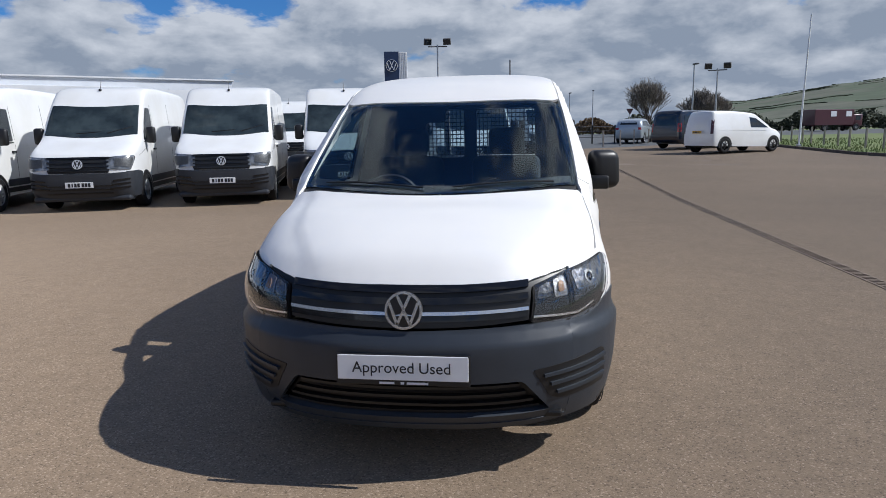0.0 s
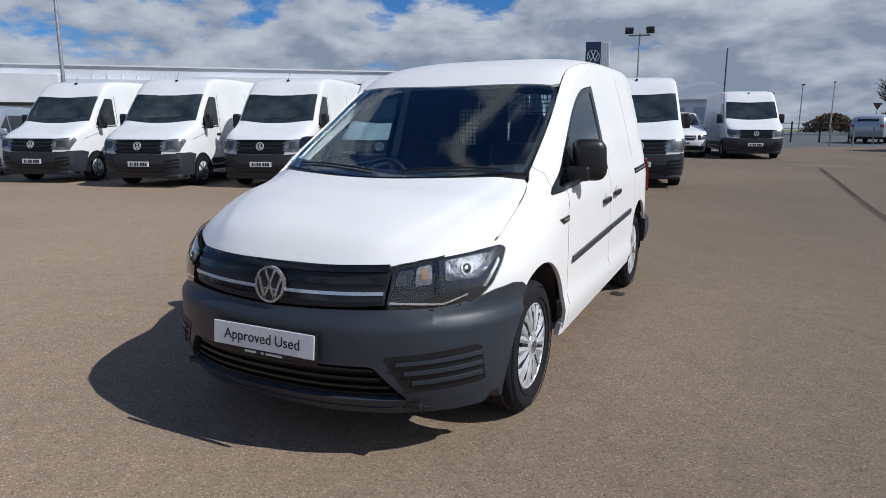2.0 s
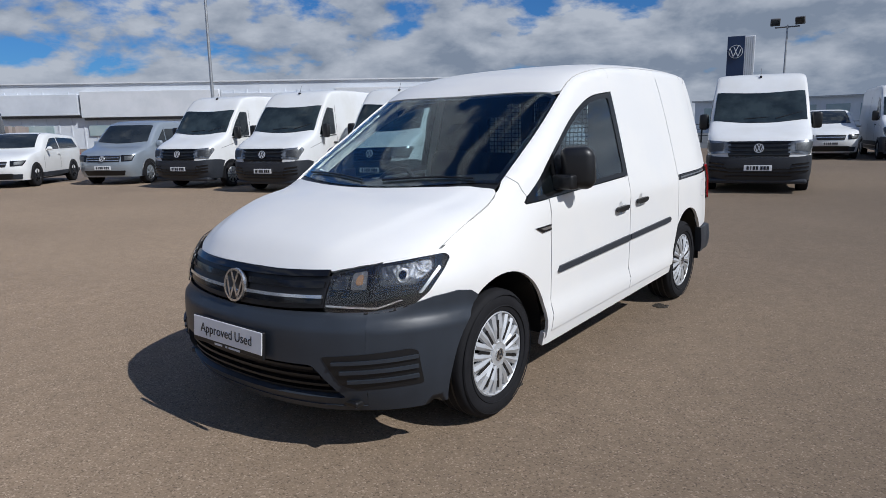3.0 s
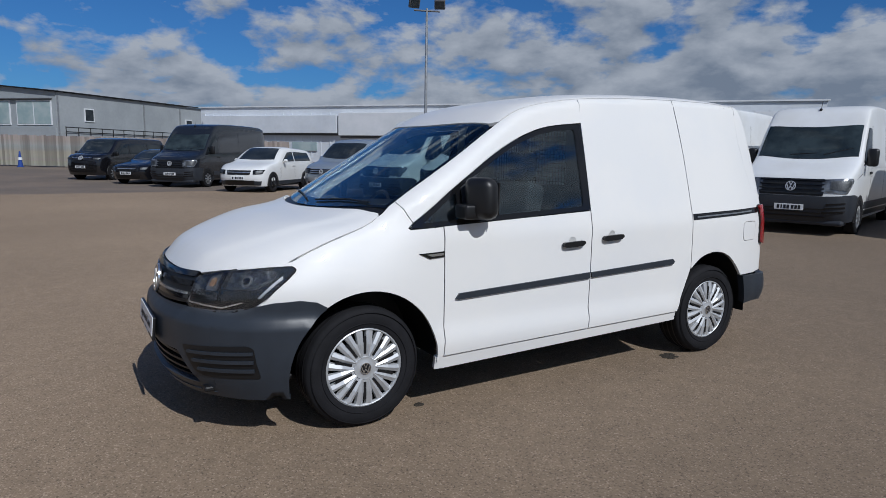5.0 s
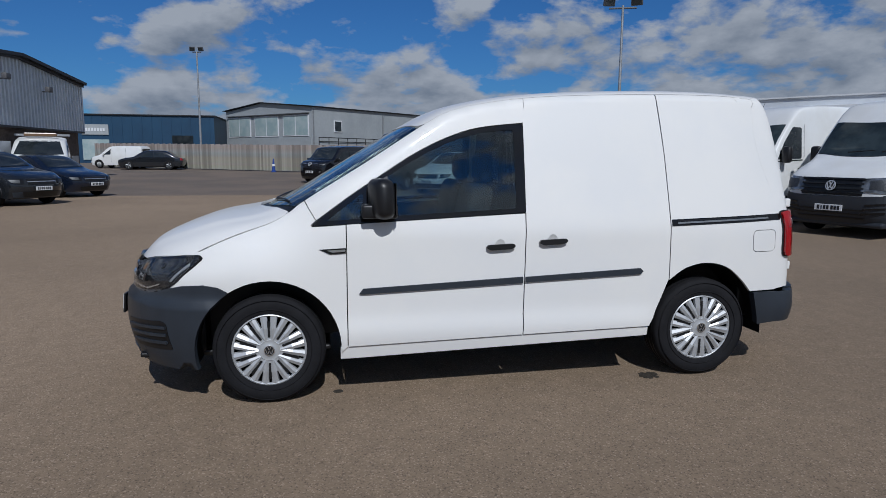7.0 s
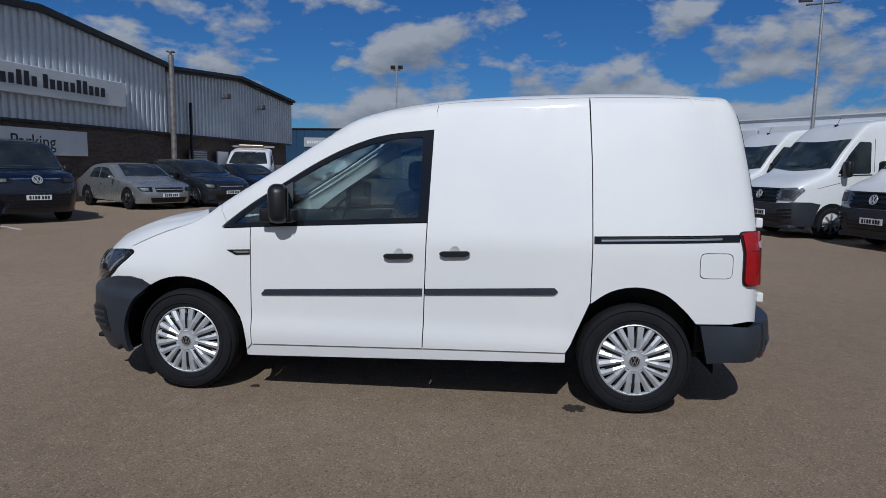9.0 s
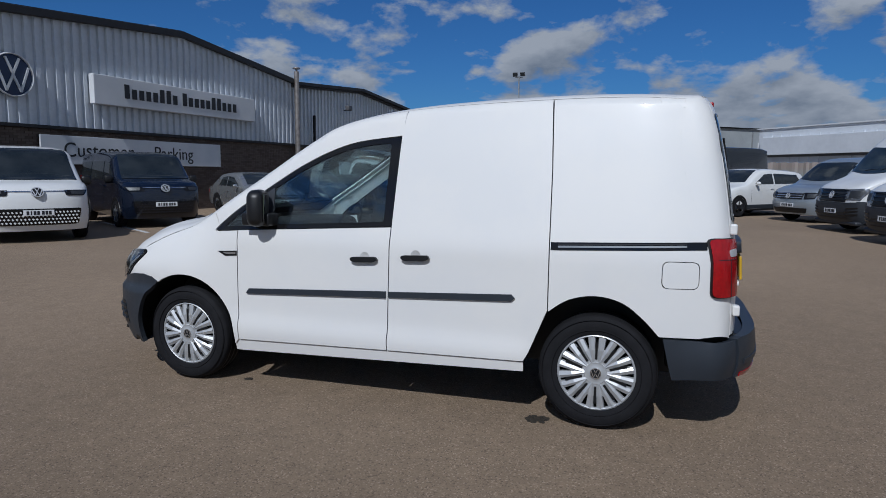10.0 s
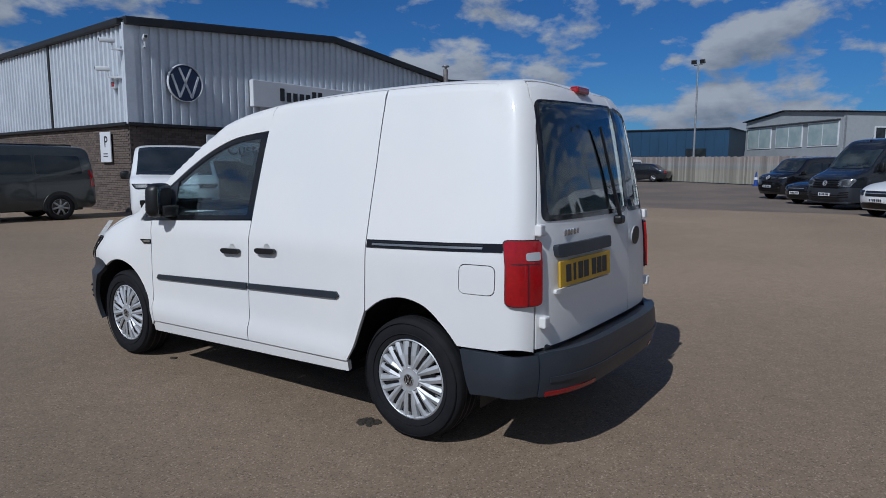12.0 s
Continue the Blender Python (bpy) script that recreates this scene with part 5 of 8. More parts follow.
CADDY_ROWS = [
    (0.05, 0.215, 0.72, 2.4, 0.22), (-0.012, 0.33, 0.74, 2.4, 0.33), (-0.020, 0.50, 0.73, 2.4, 0.50), (-0.006, 0.64, 0.72, 2.4, 0.64),
    (0.024, 0.74, 0.73, 2.45, 0.74), (0.054, 0.80, 0.77, 2.4, 0.83), (0.175, 0.908, 0.80, 2.4, 0.875), (0.48, 1.030, 0.86, 2.5, 0.948),
    (0.84, 1.108, 1.06, 2.4, 1.055), (1.28, 1.36, 1.44, 2.5, 1.290), (1.70, 1.61, 1.80, 2.7, 1.545), (1.98, 1.738, 2.02, 2.9, 1.650),
    (2.50, 1.822, 2.50, 3.1, 1.725), (3.30, 1.860, 3.30, 3.2, 1.757), (3.90, 1.845, 3.86, 3.4, 1.745), (4.10, 1.795, 3.97, 3.4, 1.695),
    (4.20, 1.45, 4.02, 3.4, 1.40), (4.255, 1.05, 4.06, 3.5, 1.03), (4.275, 0.60, 4.07, 3.6, 0.58), (4.26, 0.33, 4.06, 3.6, 0.31),
]
CADDY = Skin([(a, b, c, e_, d) for a, b, c, d, e_ in CADDY_ROWS], caddy_half, step=0.032, across=16, n=6)
F_ARCH, R_ARCH = (0.868, 0.315), (3.55, 0.30)


def caddy_van():
    van = thing("panel_van", pose(0, 0, 0), VAN_LABEL, "van")
    sk = CADDY
    g = 0.003  # half a shut line

    rail = [(1.06, 0.745), (1.25, 0.735), (1.44, 0.72), (1.62, 0.70), (1.80, 0.675), (2.02, 0.655), (2.5, 0.648), (3.3, 0.645), (3.9, 0.642), (4.03, 0.638)]
    rail = curve_through(rail, 4)
    seam = curve_through([(0.38, 0.775), (0.46, 0.784), (0.55, 0.790), (0.70, 0.790), (0.85, 0.780), (0.97, 0.764), (1.05, 0.748)], 4)

    def rail_x(y, line):
        for (y0, x0), (y1, x1) in zip(line, line[1:]):
            if y0 <= y <= y1:
                return x0 + (x1 - x0) * (y - y0) / (y1 - y0)
        return line[0][1] if y < line[0][0] else line[-1][1]

    def nose_x(z):
        return 0.80 * caddy_half(0.40, z) if z < 0.78 else 0.80 * caddy_half(0.42, z)

    def nose_y(z):
        return sk.land(Vector((nose_x(z), -3, z)), Vector((0, 1, 0)))[0].y

    def ledge(p):
        # the bumper's face stands out below a soft shoulder
        f = max(0.0, min(1.0, (0.622 - p[1]) / 0.045))
        return 0.028 * f * f * (3 - 2 * f)

    def rear_x(z):
        return 0.893 * caddy_half(4.05, z)

    def rear_y(z):
        return sk.land(Vector((rear_x(z), 9, z)), Vector((0, -1, 0)))[0].y

    # bonnet
    def lip(x):
        return 0.803 + 0.060 * max(0.0, (abs(x) - 0.48) / 0.30) ** 0.95

    def crown(p):
        # the bonnet's middle stands a little proud inside a crease that runs back from each lamp
        c = float(np.interp(p[1], (0.10, 0.177, 0.415, 0.635, 0.85, 1.0), (0.38, 0.456, 0.585, 0.630, 0.655, 0.69)))
        f = max(0.0, min(1.0, (c + 0.012 - abs(p[0])) / 0.05)) * min(1.0, max(0.0, (p[1] - 0.08) / 0.12))
        return 0.009 * f * f * (3 - 2 * f)

    front_edge = [(x, sk.land(Vector((x, -3, lip(x))), Vector((0, 1, 0)))[0].y) for x in np.linspace(-0.772, 0.772, 23)]
    right = [(rail_x(y, seam) - g, y) for y in np.linspace(0.44, 0.970, 10)]
    back = [(x, 0.772 + 0.205 * (x / 0.74) ** 2) for x in np.linspace(0.745, -0.745, 15)]
    bonnet = panel("bonnet", sk, "T", front_edge + right + back + [(-x, y) for x, y in right[::-1]], WHITE, van, "white bonnet with a soft crease", thick=0.018, step=0.03, sag=crown)
    # scuttle and wipers at the foot of the windscreen
    scuttle = [(x, 0.755 + 0.205 * (x / 0.74) ** 2) for x in np.linspace(-0.745, 0.745, 15)] + [(x, 0.905 + 0.19 * (x / 0.74) ** 2) for x in np.linspace(0.742, -0.742, 15)]
    panel("scuttle", sk, "T", scuttle, BLACK, van, "black scuttle under the windscreen", proud=-0.012, thick=0.02, step=0.05)
    for x0, y0, x1, y1 in ((0.62, 0.985, 0.10, 0.872), (-0.05, 0.868, -0.60, 0.985)):
        pts = [Vector((x0 + (x1 - x0) * t, y0 + (y1 - y0) * t, 0)) for t in (0, 0.33, 0.66, 1)]
        for p in pts:
            p.z = sk.top(p.x, p.y) + 0.006
        mesh_object("wiper", *merge(*[rod(a_, b_, 0.006, 0.005, 6) for a_, b_ in zip(pts, pts[1:])]), BLACK, van, "black wiper blade")
    # windscreen with its black border
    def screen(inset):
        base = [(x, 0.818 + inset + 0.205 * (x / 0.74) ** 2) for x in np.linspace(-0.738 + inset, 0.738 - inset, 15)]
        up = [(rail_x(y, rail) - 0.007 - inset, y) for y in np.linspace(1.06 + inset, 1.72 - inset, 8)]
        head = [(x, 1.665 - inset + 0.07 * (x / 0.66) ** 2) for x in np.linspace(0.635 - inset, -0.635 + inset, 13)]
        return base + up + head + [(-x, y) for x, y in up[::-1]]

    ws = panel("windscreen", sk, "T", screen(0.0), SCREEN_GLASS, van, "raked windscreen", proud=-0.004, thick=0.005, step=0.06)
    ws.visible_shadow = False
    panel("windscreen_border", sk, "T", screen(-0.002), GLOSS_BLACK, ws, "black windscreen border", proud=-0.0105, thick=0.003, step=0.05, holes=[screen(0.022)[::-1]])
    # roof
    head = [(x, 1.672 + 0.07 * (x / 0.66) ** 2) for x in np.linspace(-0.635, 0.635, 13)]
    edge = [(rail_x(y, rail) - g, y) for y in np.linspace(1.78, 3.95, 23)]
    def roof_tail(x):
        return 4.092 - 0.075 * (abs(x) / 0.62) ** 2.5

    tail = [(x, roof_tail(x)) for x in np.linspace(0.56, -0.56, 11)]
    panel("roof", sk, "T", head + edge + tail + [(-x, y) for x, y in edge[::-1]], WHITE, van, "white curved roof", thick=0.02, step=0.06)

    def rail_line(y0, y1, n, line=None, lower=0.0):
        out = []
        for y in np.linspace(y0, y1, n):
            x = rail_x(y, line or rail) + g
            out.append((y, sk.top(x, y) - lower))
        return out

    def dish(hy, hz, grow):
        # handle recess: narrow above the grip, wider below it
        return [(hy + ((0.034 if sin_ > 0 else 0.056) + grow) * cos_, hz + ((0.046 if sin_ > 0 else 0.036) + grow) * sin_) for cos_, sin_ in ((math.cos(radians(18 * k)), math.sin(radians(18 * k))) for k in range(20)) if abs(sin_) > 0.01]

    DLO = curve_through([(1.118, 1.028), (1.325, 1.178), (1.525, 1.308), (1.715, 1.426), (1.905, 1.518), (2.10, 1.578), (2.372, 1.610)], 4)
    for view, s in (("L", 1), ("R", -1)):
        # wing: over the front wheel, up to the bonnet seam, back to the door
        wing = [(1.303, 0.322), (1.303, 1.024), (1.118, 1.012), (1.108, 1.022), (1.136, 1.048)] + rail_line(1.073, 1.04, 2) + rail_line(1.0, 0.50, 9, seam) + [(nose_y(z), z) for z in (0.86, 0.82, 0.78, 0.74, 0.70, 0.662)] + [(0.50, 0.668), (0.655, 0.655)] + arc(*F_ARCH, 0.402, 124, -4, 18)
        panel("front_wing", sk, view, wing, WHITE, van, "white front wing over the wheel", thick=0.02, step=0.045)
        # door below the glass
        door = [(1.309, 0.322), (2.348, 0.350), (2.362, 1.078), (1.309, 1.026)]
        cups = [dish(hy, hz, 0.0) for hy, hz in ((2.205, 0.884), (2.530, 0.908))]
        d = panel("front_door", sk, view, door, WHITE, van, "white front door", thick=0.02, step=0.032, holes=[cups[0][::-1]])
        # door glass, black surround and quarter light
        opening = [(1.118, 1.020)] + DLO[1:] + [(2.372, 1.086)]
        inner = [(1.448, 1.066), (1.448, 1.228)] + [(y, z - 0.028) for y, z in DLO[7:-2]] + [(2.315, 1.574), (2.312, 1.108)]
        quarter = [(1.190, 1.046), (1.405, 1.060), (1.405, 1.205)]
        pane = panel("door_window", sk, view, rounded(inner, 0.02, 2), GLASS, van, "side window", proud=-0.006, thick=0.004, step=0.07)
        pane.visible_shadow = False
        q = panel("quarter_light", sk, view, rounded(quarter, 0.012, 2), GLASS, van, "small triangular window", proud=-0.006, thick=0.004, step=0.05)
        q.visible_shadow = False
        panel("window_surround", sk, view, opening, GLOSS_BLACK, van, "black window surround", proud=-0.002, thick=0.02, step=0.05, holes=[rounded(inner, 0.02, 2)[::-1], rounded(quarter, 0.012, 2)[::-1]])
        # pillar and rail over the door
        pillar = [(1.1395, 1.0515)] + [(y, z + 0.006) for y, z in DLO[1:]] + [(2.381, 1.618), (2.392, sk.top(rail_x(2.38, rail) + g, 2.391))] + rail_line(2.36, 1.0775, 22)
        panel("windscreen_pillar", sk, view, pillar, WHITE, van, "white pillar and roof rail over the door", thick=0.02, step=0.04)
        # load side: sliding door panel or plain side, then the rear quarter
        top_mid = rail_line(2.396, 3.262, 12)
        side_panel = [(2.354, 0.350), (3.172, 0.368), (3.20, 0.42), (3.296, 0.66), (3.296, 0.99), (3.285, 1.42), (3.262, top_mid[-1][1])] + top_mid[::-1] + [(2.378, 1.618), (2.368, 1.078)]
        panel("load_door" if s < 0 else "load_side", sk, view, side_panel, WHITE, van, "plain white load bay side", thick=0.02, step=0.034, holes=[cups[1][::-1]])
        lining = [(1.10, 1.03)] + [(y, z - 0.02) for y, z in DLO[1:17]] + rail_line(1.85, 1.09, 12, None, 0.012)
        panel("pillar_trim", sk, view, lining, PILLAR, van, "pale pillar trim", proud=-0.034, thick=0.012, step=0.06)
        top_back = rail_line(3.270, 3.95, 9)
        r_arch = [(3.302, 0.655)] + curve_through([(3.302, 0.655), (3.41, 0.728), (3.55, 0.757), (3.69, 0.728), (3.80, 0.645), (3.875, 0.563)], 4)[1:]
        tail_edge = [(4.078, 0.563), (4.078, 1.12), (4.03, 1.25), (3.985, 1.38), (3.955, 1.52), (3.95, 1.60)]
        quarter_panel = r_arch + tail_edge + top_back[::-1] + [(3.291, 1.42), (3.302, 0.99)]
        flap = rounded([(3.876, 0.815), (4.058, 0.815), (4.058, 0.957), (3.876, 0.957)], 0.035, 4)
        fl = [flap[::-1]] if s > 0 else []
        panel("rear_quarter", sk, view, quarter_panel, WHITE, van, "white rear quarter", thick=0.02, step=0.05, holes=fl)
        if s > 0:
            cap = rounded([(3.880, 0.819), (4.054, 0.819), (4.054, 0.953), (3.880, 0.953)], 0.033, 4)
            panel("fuel_flap", sk, view, cap, WHITE, van, "white fuel flap", proud=0.001, thick=0.01, step=0.05)
        # sill
        sill = [(1.262, 0.240), (3.172, 0.303), (3.172, 0.360), (2.35, 0.342), (1.30, 0.314), (1.262, 0.312)]
        panel("sill", sk, view, sill, WHITE, van, "white sill with road film", proud=-0.010, thick=0.03, step=0.05)
        # black rubbing strips on door and side
        z0 = lambda y: 0.628 + (y - 1.39) * 0.0425
        for a0, a1 in ((1.376, 2.346), (2.362, 3.118)):
            tip = 0.02
            strip = [(a0 - (0.002 if a0 < 1.5 else 0), z0(a0) + 0.004), (a0 + (0.014 if a0 < 1.5 else 0.001), z0(a0) - 0.001), (a1 - (tip if a1 > 3 else 0), z0(a1) - 0.004), (a1, z0(a1) + 0.014), (a1 - (tip if a1 > 3 else 0), z0(a1) + 0.034), (a0 + (tip if a0 < 1.5 else 0), z0(a0) + 0.032)]
            panel("rubbing_strip", sk, view, strip, PLASTIC, van, "black rubbing strip", proud=0.012, thick=0.014, step=0.06)
        # door handles in their dished cups
        for hy, hz in ((2.205, 0.884), (2.530, 0.908)):
            cup = dish(hy, hz, 0.0006)
            panel("handle_cup", sk, view, cup, WHITE, van, "dished white handle cup", proud=0.0, thick=0.004, step=0.016,
                  sag=lambda p, a_=hy, b_=hz: -0.014 * max(0.0, 1 - ((p[0] - a_) / (0.034 if p[1] > b_ else 0.056)) ** 2 - ((p[1] - b_) / (0.046 if p[1] > b_ else 0.036)) ** 2))
            grip = rounded([(hy - 0.090, hz - 0.002), (hy - 0.064, hz - 0.018), (hy + 0.064, hz - 0.012), (hy + 0.090, hz + 0.004), (hy + 0.078, hz + 0.020), (hy - 0.078, hz + 0.014)], 0.012, 3)
            panel("door_handle", sk, view, grip, BLACK, van, "black door handle", proud=0.026, thick=0.020, step=0.03)
        # side repeater blade
        blade = [(1.155, 0.888), (1.215, 0.860), (1.302, 0.866), (1.302, 0.896)]
        panel("side_badge", sk, view, blade, GLOSS_BLACK, van, "black side blade", proud=0.006, thick=0.008, step=0.04)
        panel("side_badge_strip", sk, view, [(1.195, 0.883), (1.225, 0.871), (1.298, 0.875), (1.298, 0.888)], CHROME, van, "chrome strip", proud=0.008, thick=0.004, step=0.04)
        # bumpers' side returns
        arch_front = arc(*F_ARCH, 0.400, 124, 194, 14)
        ret = [(nose_y(z), z) for z in np.linspace(0.222, 0.648, 9)] + [(0.30, 0.668), (0.40, 0.692), (0.52, 0.700), (0.60, 0.686), (0.648, 0.658)] + arch_front + [(0.478, 0.215)]
        panel("front_bumper_side", sk, view, ret, PLASTIC, van, "dark grey bumper corner", proud=0.006, thick=0.030, step=0.026, sag=ledge)
        rret = [(3.895, 0.553), (rear_y(0.55), 0.556), (rear_y(0.45), 0.45), (rear_y(0.36), 0.366), (4.02, 0.352), (3.945, 0.342), (3.925, 0.42)]
        panel("rear_bumper_side", sk, view, rret, PLASTIC, van, "dark grey bumper corner", proud=0.010, thick=0.05, step=0.035, sag=lambda p: (0.014 + 0.024 * math.sin(math.pi * max(0.0, min(1.0, (p[1] - 0.30) / 0.30)))) * min(1.0, max(0.0, (p[0] - 3.88) / 0.24)))
        # wheel arch liners
        for (cy, cz), r in ((F_ARCH, 0.41), ((3.55, 0.31), 0.44)):
            lv, lf = [], []
            for k in range(19):
                a_ = radians(-1 + 192 * k / 18 if cy < 2 else -5 + 190 * k / 18)
                for xx in (0.50, 0.845):
                    lv.append((s * xx, cy + r * math.cos(a_), cz + r * math.sin(a_)))
            lf = [(2 * k, 2 * k + 1, 2 * k + 3, 2 * k + 2) for k in range(18)]
            lf.append(tuple(range(0, 38, 2)))
            mesh_object("arch_liner", lv, lf, BLACK, van, "", 50)
        # rear corner: one sheet from the side over the corner to the door seam and the roof
        view_c = (s * 0.70, 4.05, s * 215.0, 24.0, 1.2)
        rim_3d = [sk.land(Vector((3, y, z)), Vector((-1, 0, 0)))[0] for y, z in [(4.066, 0.563), (4.066, 0.75), (4.066, 1.0), (4.066, 1.12), (4.018, 1.25), (3.973, 1.38), (3.943, 1.52), (3.940, 1.60)]]
        rx = rail_x(3.95, rail)
        rim_3d += [Vector((x, y, sk.top(x, y))) for x, y in [(rx + 0.0, 3.951), (rx - 0.25 * (rx - 0.56), 3.951 + 0.25 * (roof_tail(0.56) - 3.948)), (rx - 0.6 * (rx - 0.56), 3.951 + 0.6 * (roof_tail(0.56) - 3.948)), (0.562, roof_tail(0.56) + 0.003)]]
        rim_3d += [sk.land(Vector((x, 9, z)), Vector((0, -1, 0)))[0] for x, z in [(0.600, 1.725), (rear_x(1.66) - 0.004, 1.66)] + [(rear_x(z) + 0.003, z) for z in np.linspace(1.58, 0.563, 10)]]
        d_, e_ = radians(215.0), radians(24.0)
        across, ahead = Vector((math.cos(d_), -math.sin(d_), 0)), Vector((math.sin(d_) * math.cos(e_), math.cos(d_) * math.cos(e_), -math.sin(e_)))
        flat = [((p - Vector((0.70, 4.05, 1.2))).dot(across), (p - Vector((0.70, 4.05, 1.2))).dot(across.cross(ahead))) for p in rim_3d]
        panel("rear_pillar", sk, "", [(s * a_, b_) for a_, b_ in flat][::s], WHITE, van, "white rear corner", proud=0.0005, thick=0.02, step=0.03, corner=view_c)
        spot = Vector((0.65, 3.92, 1.79)) - Vector((0.70, 4.05, 1.2))
        su, sv = spot.dot(across), spot.dot(across.cross(ahead))
        panel("roof_joint", sk, "", [(s * (su + a_), sv + b_) for a_, b_ in ((-0.06, -0.05), (0.06, -0.05), (0.06, 0.045), (-0.06, 0.045))][::s], WHITE, van, "", proud=-0.003, thick=0.006, step=0.02, corner=view_c)
        # rail for the sliding door
        rl = [(3.306, 0.990), (4.088, 1.018), (4.088, 1.058), (3.306, 1.031)]
        track = panel("sliding_rail", sk, view, rl, GLOSS_BLACK, van, "dark sliding door rail", proud=0.0025, thick=0.006, step=0.05)
        panel("rail_groove", sk, view, [(3.345, 1.004), (3.99, 1.028), (3.99, 1.038), (3.345, 1.014)], ALLOY, track, "grey rail lip", proud=0.006, thick=0.004, step=0.06)
        panel("rail_lip", sk, view, [(3.345, 1.018), (3.99, 1.042), (3.99, 1.049), (3.345, 1.025)], DARK_ALLOY, track, "", proud=0.0055, thick=0.004, step=0.06)
        # tail lamp wrapped over the corner
        lamp_poly = rounded([(-0.076, 0.783), (0.078, 0.783), (0.080, 1.072), (-0.074, 1.072)], 0.024, 4)
        tl = panel("tail_lamp", sk, "", [(s * a_, b_) for a_, b_ in lamp_poly][::s], RED, van, "red tail lamp", proud=0.022, thick=0.032, step=0.025, corner=(s * 0.765, 4.14, s * 215.0))
        edge_ = [(1.07 * a_, 0.922 + 1.04 * (b_ - 0.922)) for a_, b_ in lamp_poly]
        panel("lamp_gasket", sk, "", [(s * a_, b_) for a_, b_ in edge_][::s], BLACK, tl, "", proud=0.008, thick=0.014, step=0.03, corner=(s * 0.765, 4.14, s * 215.0))
        for line in ([(0.004, 0.785), (0.009, 0.785), (0.009, 0.968), (0.004, 0.968)], [(-0.056, 0.968), (0.064, 0.968), (0.064, 0.973), (-0.056, 0.973)]):
            panel("lamp_division", sk, "", [(s * a_, b_) for a_, b_ in line][::s], PAINT_MAROON, tl, "", proud=0.0235, thick=0.004, step=0.03, corner=(s * 0.765, 4.14, s * 215.0))
        win = [(-0.002, 0.985), (0.068, 0.985), (0.068, 1.024), (-0.002, 1.020)]
        panel("reversing_lens", sk, "", [(s * a_, b_) for a_, b_ in rounded(win, 0.01, 2)][::s], SATIN, tl, "clear reversing lens", proud=0.0245, thick=0.005, step=0.02, corner=(s * 0.765, 4.14, s * 215.0))
        # headlamp wrapped over the corner: dark bowl, reflectors, amber lamp, clear cover
        hc = (s * 0.66, 0.20, s * -33.0)

        def slant(poly, k=s):
            return [(k * a_, b_) for a_, b_ in poly][::k]

        outline = [(-0.205, 0.648), (-0.12, 0.640), (-0.03, 0.636), (0.08, 0.644), (0.17, 0.672), (0.225, 0.715), (0.285, 0.795), (0.308, 0.842), (0.285, 0.860), (0.20, 0.852), (0.0, 0.826), (-0.170, 0.786)]
        shape = rounded(outline, 0.012, 3)
        bowl = panel("headlamp", sk, "", slant(shape), LAMP_BOWL, van, "dark headlamp with clear lens", proud=0.006, thick=0.03, step=0.035, corner=hc)
        for poly, mt, nm, up in ((rounded([(-0.165, 0.735), (-0.104, 0.738), (-0.092, 0.792), (-0.150, 0.778)], 0.012, 3), LAMP_FACETS, "side_reflector", 0.010),
                                 (rounded([(-0.088, 0.735), (-0.022, 0.738), (-0.020, 0.806), (-0.078, 0.796)], 0.012, 3), REFLECTOR, "indicator_bowl", 0.010),
                                 (rounded([(-0.068, 0.752), (-0.036, 0.754), (-0.034, 0.792), (-0.060, 0.786)], 0.012, 3), AMBER, "indicator_bulb", 0.015),
                                 (rounded([(0.030, 0.748), (0.175, 0.752), (0.240, 0.806), (0.228, 0.838), (0.030, 0.818)], 0.016, 3), LAMP_FACETS, "main_reflector", 0.009),
                                 (rounded(arc(0.120, 0.786, 0.026, 0, 340, 17), 0.004, 2), REFLECTOR, "main_bulb_ring", 0.012),
                                 (rounded(arc(0.120, 0.786, 0.016, 0, 340, 17), 0.004, 2), GLOSS_BLACK, "main_bulb", 0.015),
                                 ([(-0.008, 0.700), (0.006, 0.700), (0.010, 0.816), (-0.006, 0.814)], GLOSS_BLACK, "lamp_divider", 0.015),
                                 ([(0.185, 0.716), (0.196, 0.714), (0.268, 0.800), (0.262, 0.812)], ALLOY, "outer_strip", 0.012),
                                 ([(-0.190, 0.667), (0.02, 0.659), (0.120, 0.691), (0.116, 0.696), (0.02, 0.667), (-0.190, 0.675)], CHROME, "daylight_strip", 0.013)):
            panel(nm, sk, "", slant(poly), mt, bowl, "", proud=up, thick=0.006, step=0.02, corner=hc)
        lens = panel("lamp_lens", sk, "", slant(rounded([(0.02 + (a_ - 0.02) * 0.98, 0.75 + (b_ - 0.75) * 0.96) for a_, b_ in outline], 0.012, 3)), CLEAR, bowl, "clear lens", proud=0.019, thick=0.004, step=0.035, corner=hc)
        lens.visible_shadow = False
        # body shell behind the rear corner and the lamp corner
        panel("rear_corner", sk, "", [(s * a_, b_) for a_, b_ in [(-0.15, 0.60), (0.15, 0.60), (0.14, 1.70), (0.06, 1.74), (-0.10, 1.70)]][::s], BLACK, van, "", proud=-0.024, thick=0.01, step=0.05, corner=(s * 0.76, 4.12, s * 215.0))
        panel("seam_gutter", sk, "T", [(s * a_, b_) for a_, b_ in [(0.70, 0.36), (0.78, 0.42), (0.82, 0.55), (0.82, 0.92), (0.762, 0.965), (0.752, 0.90), (0.745, 0.5)]][::s], WHITE, van, "", proud=-0.013, thick=0.006, step=0.05)
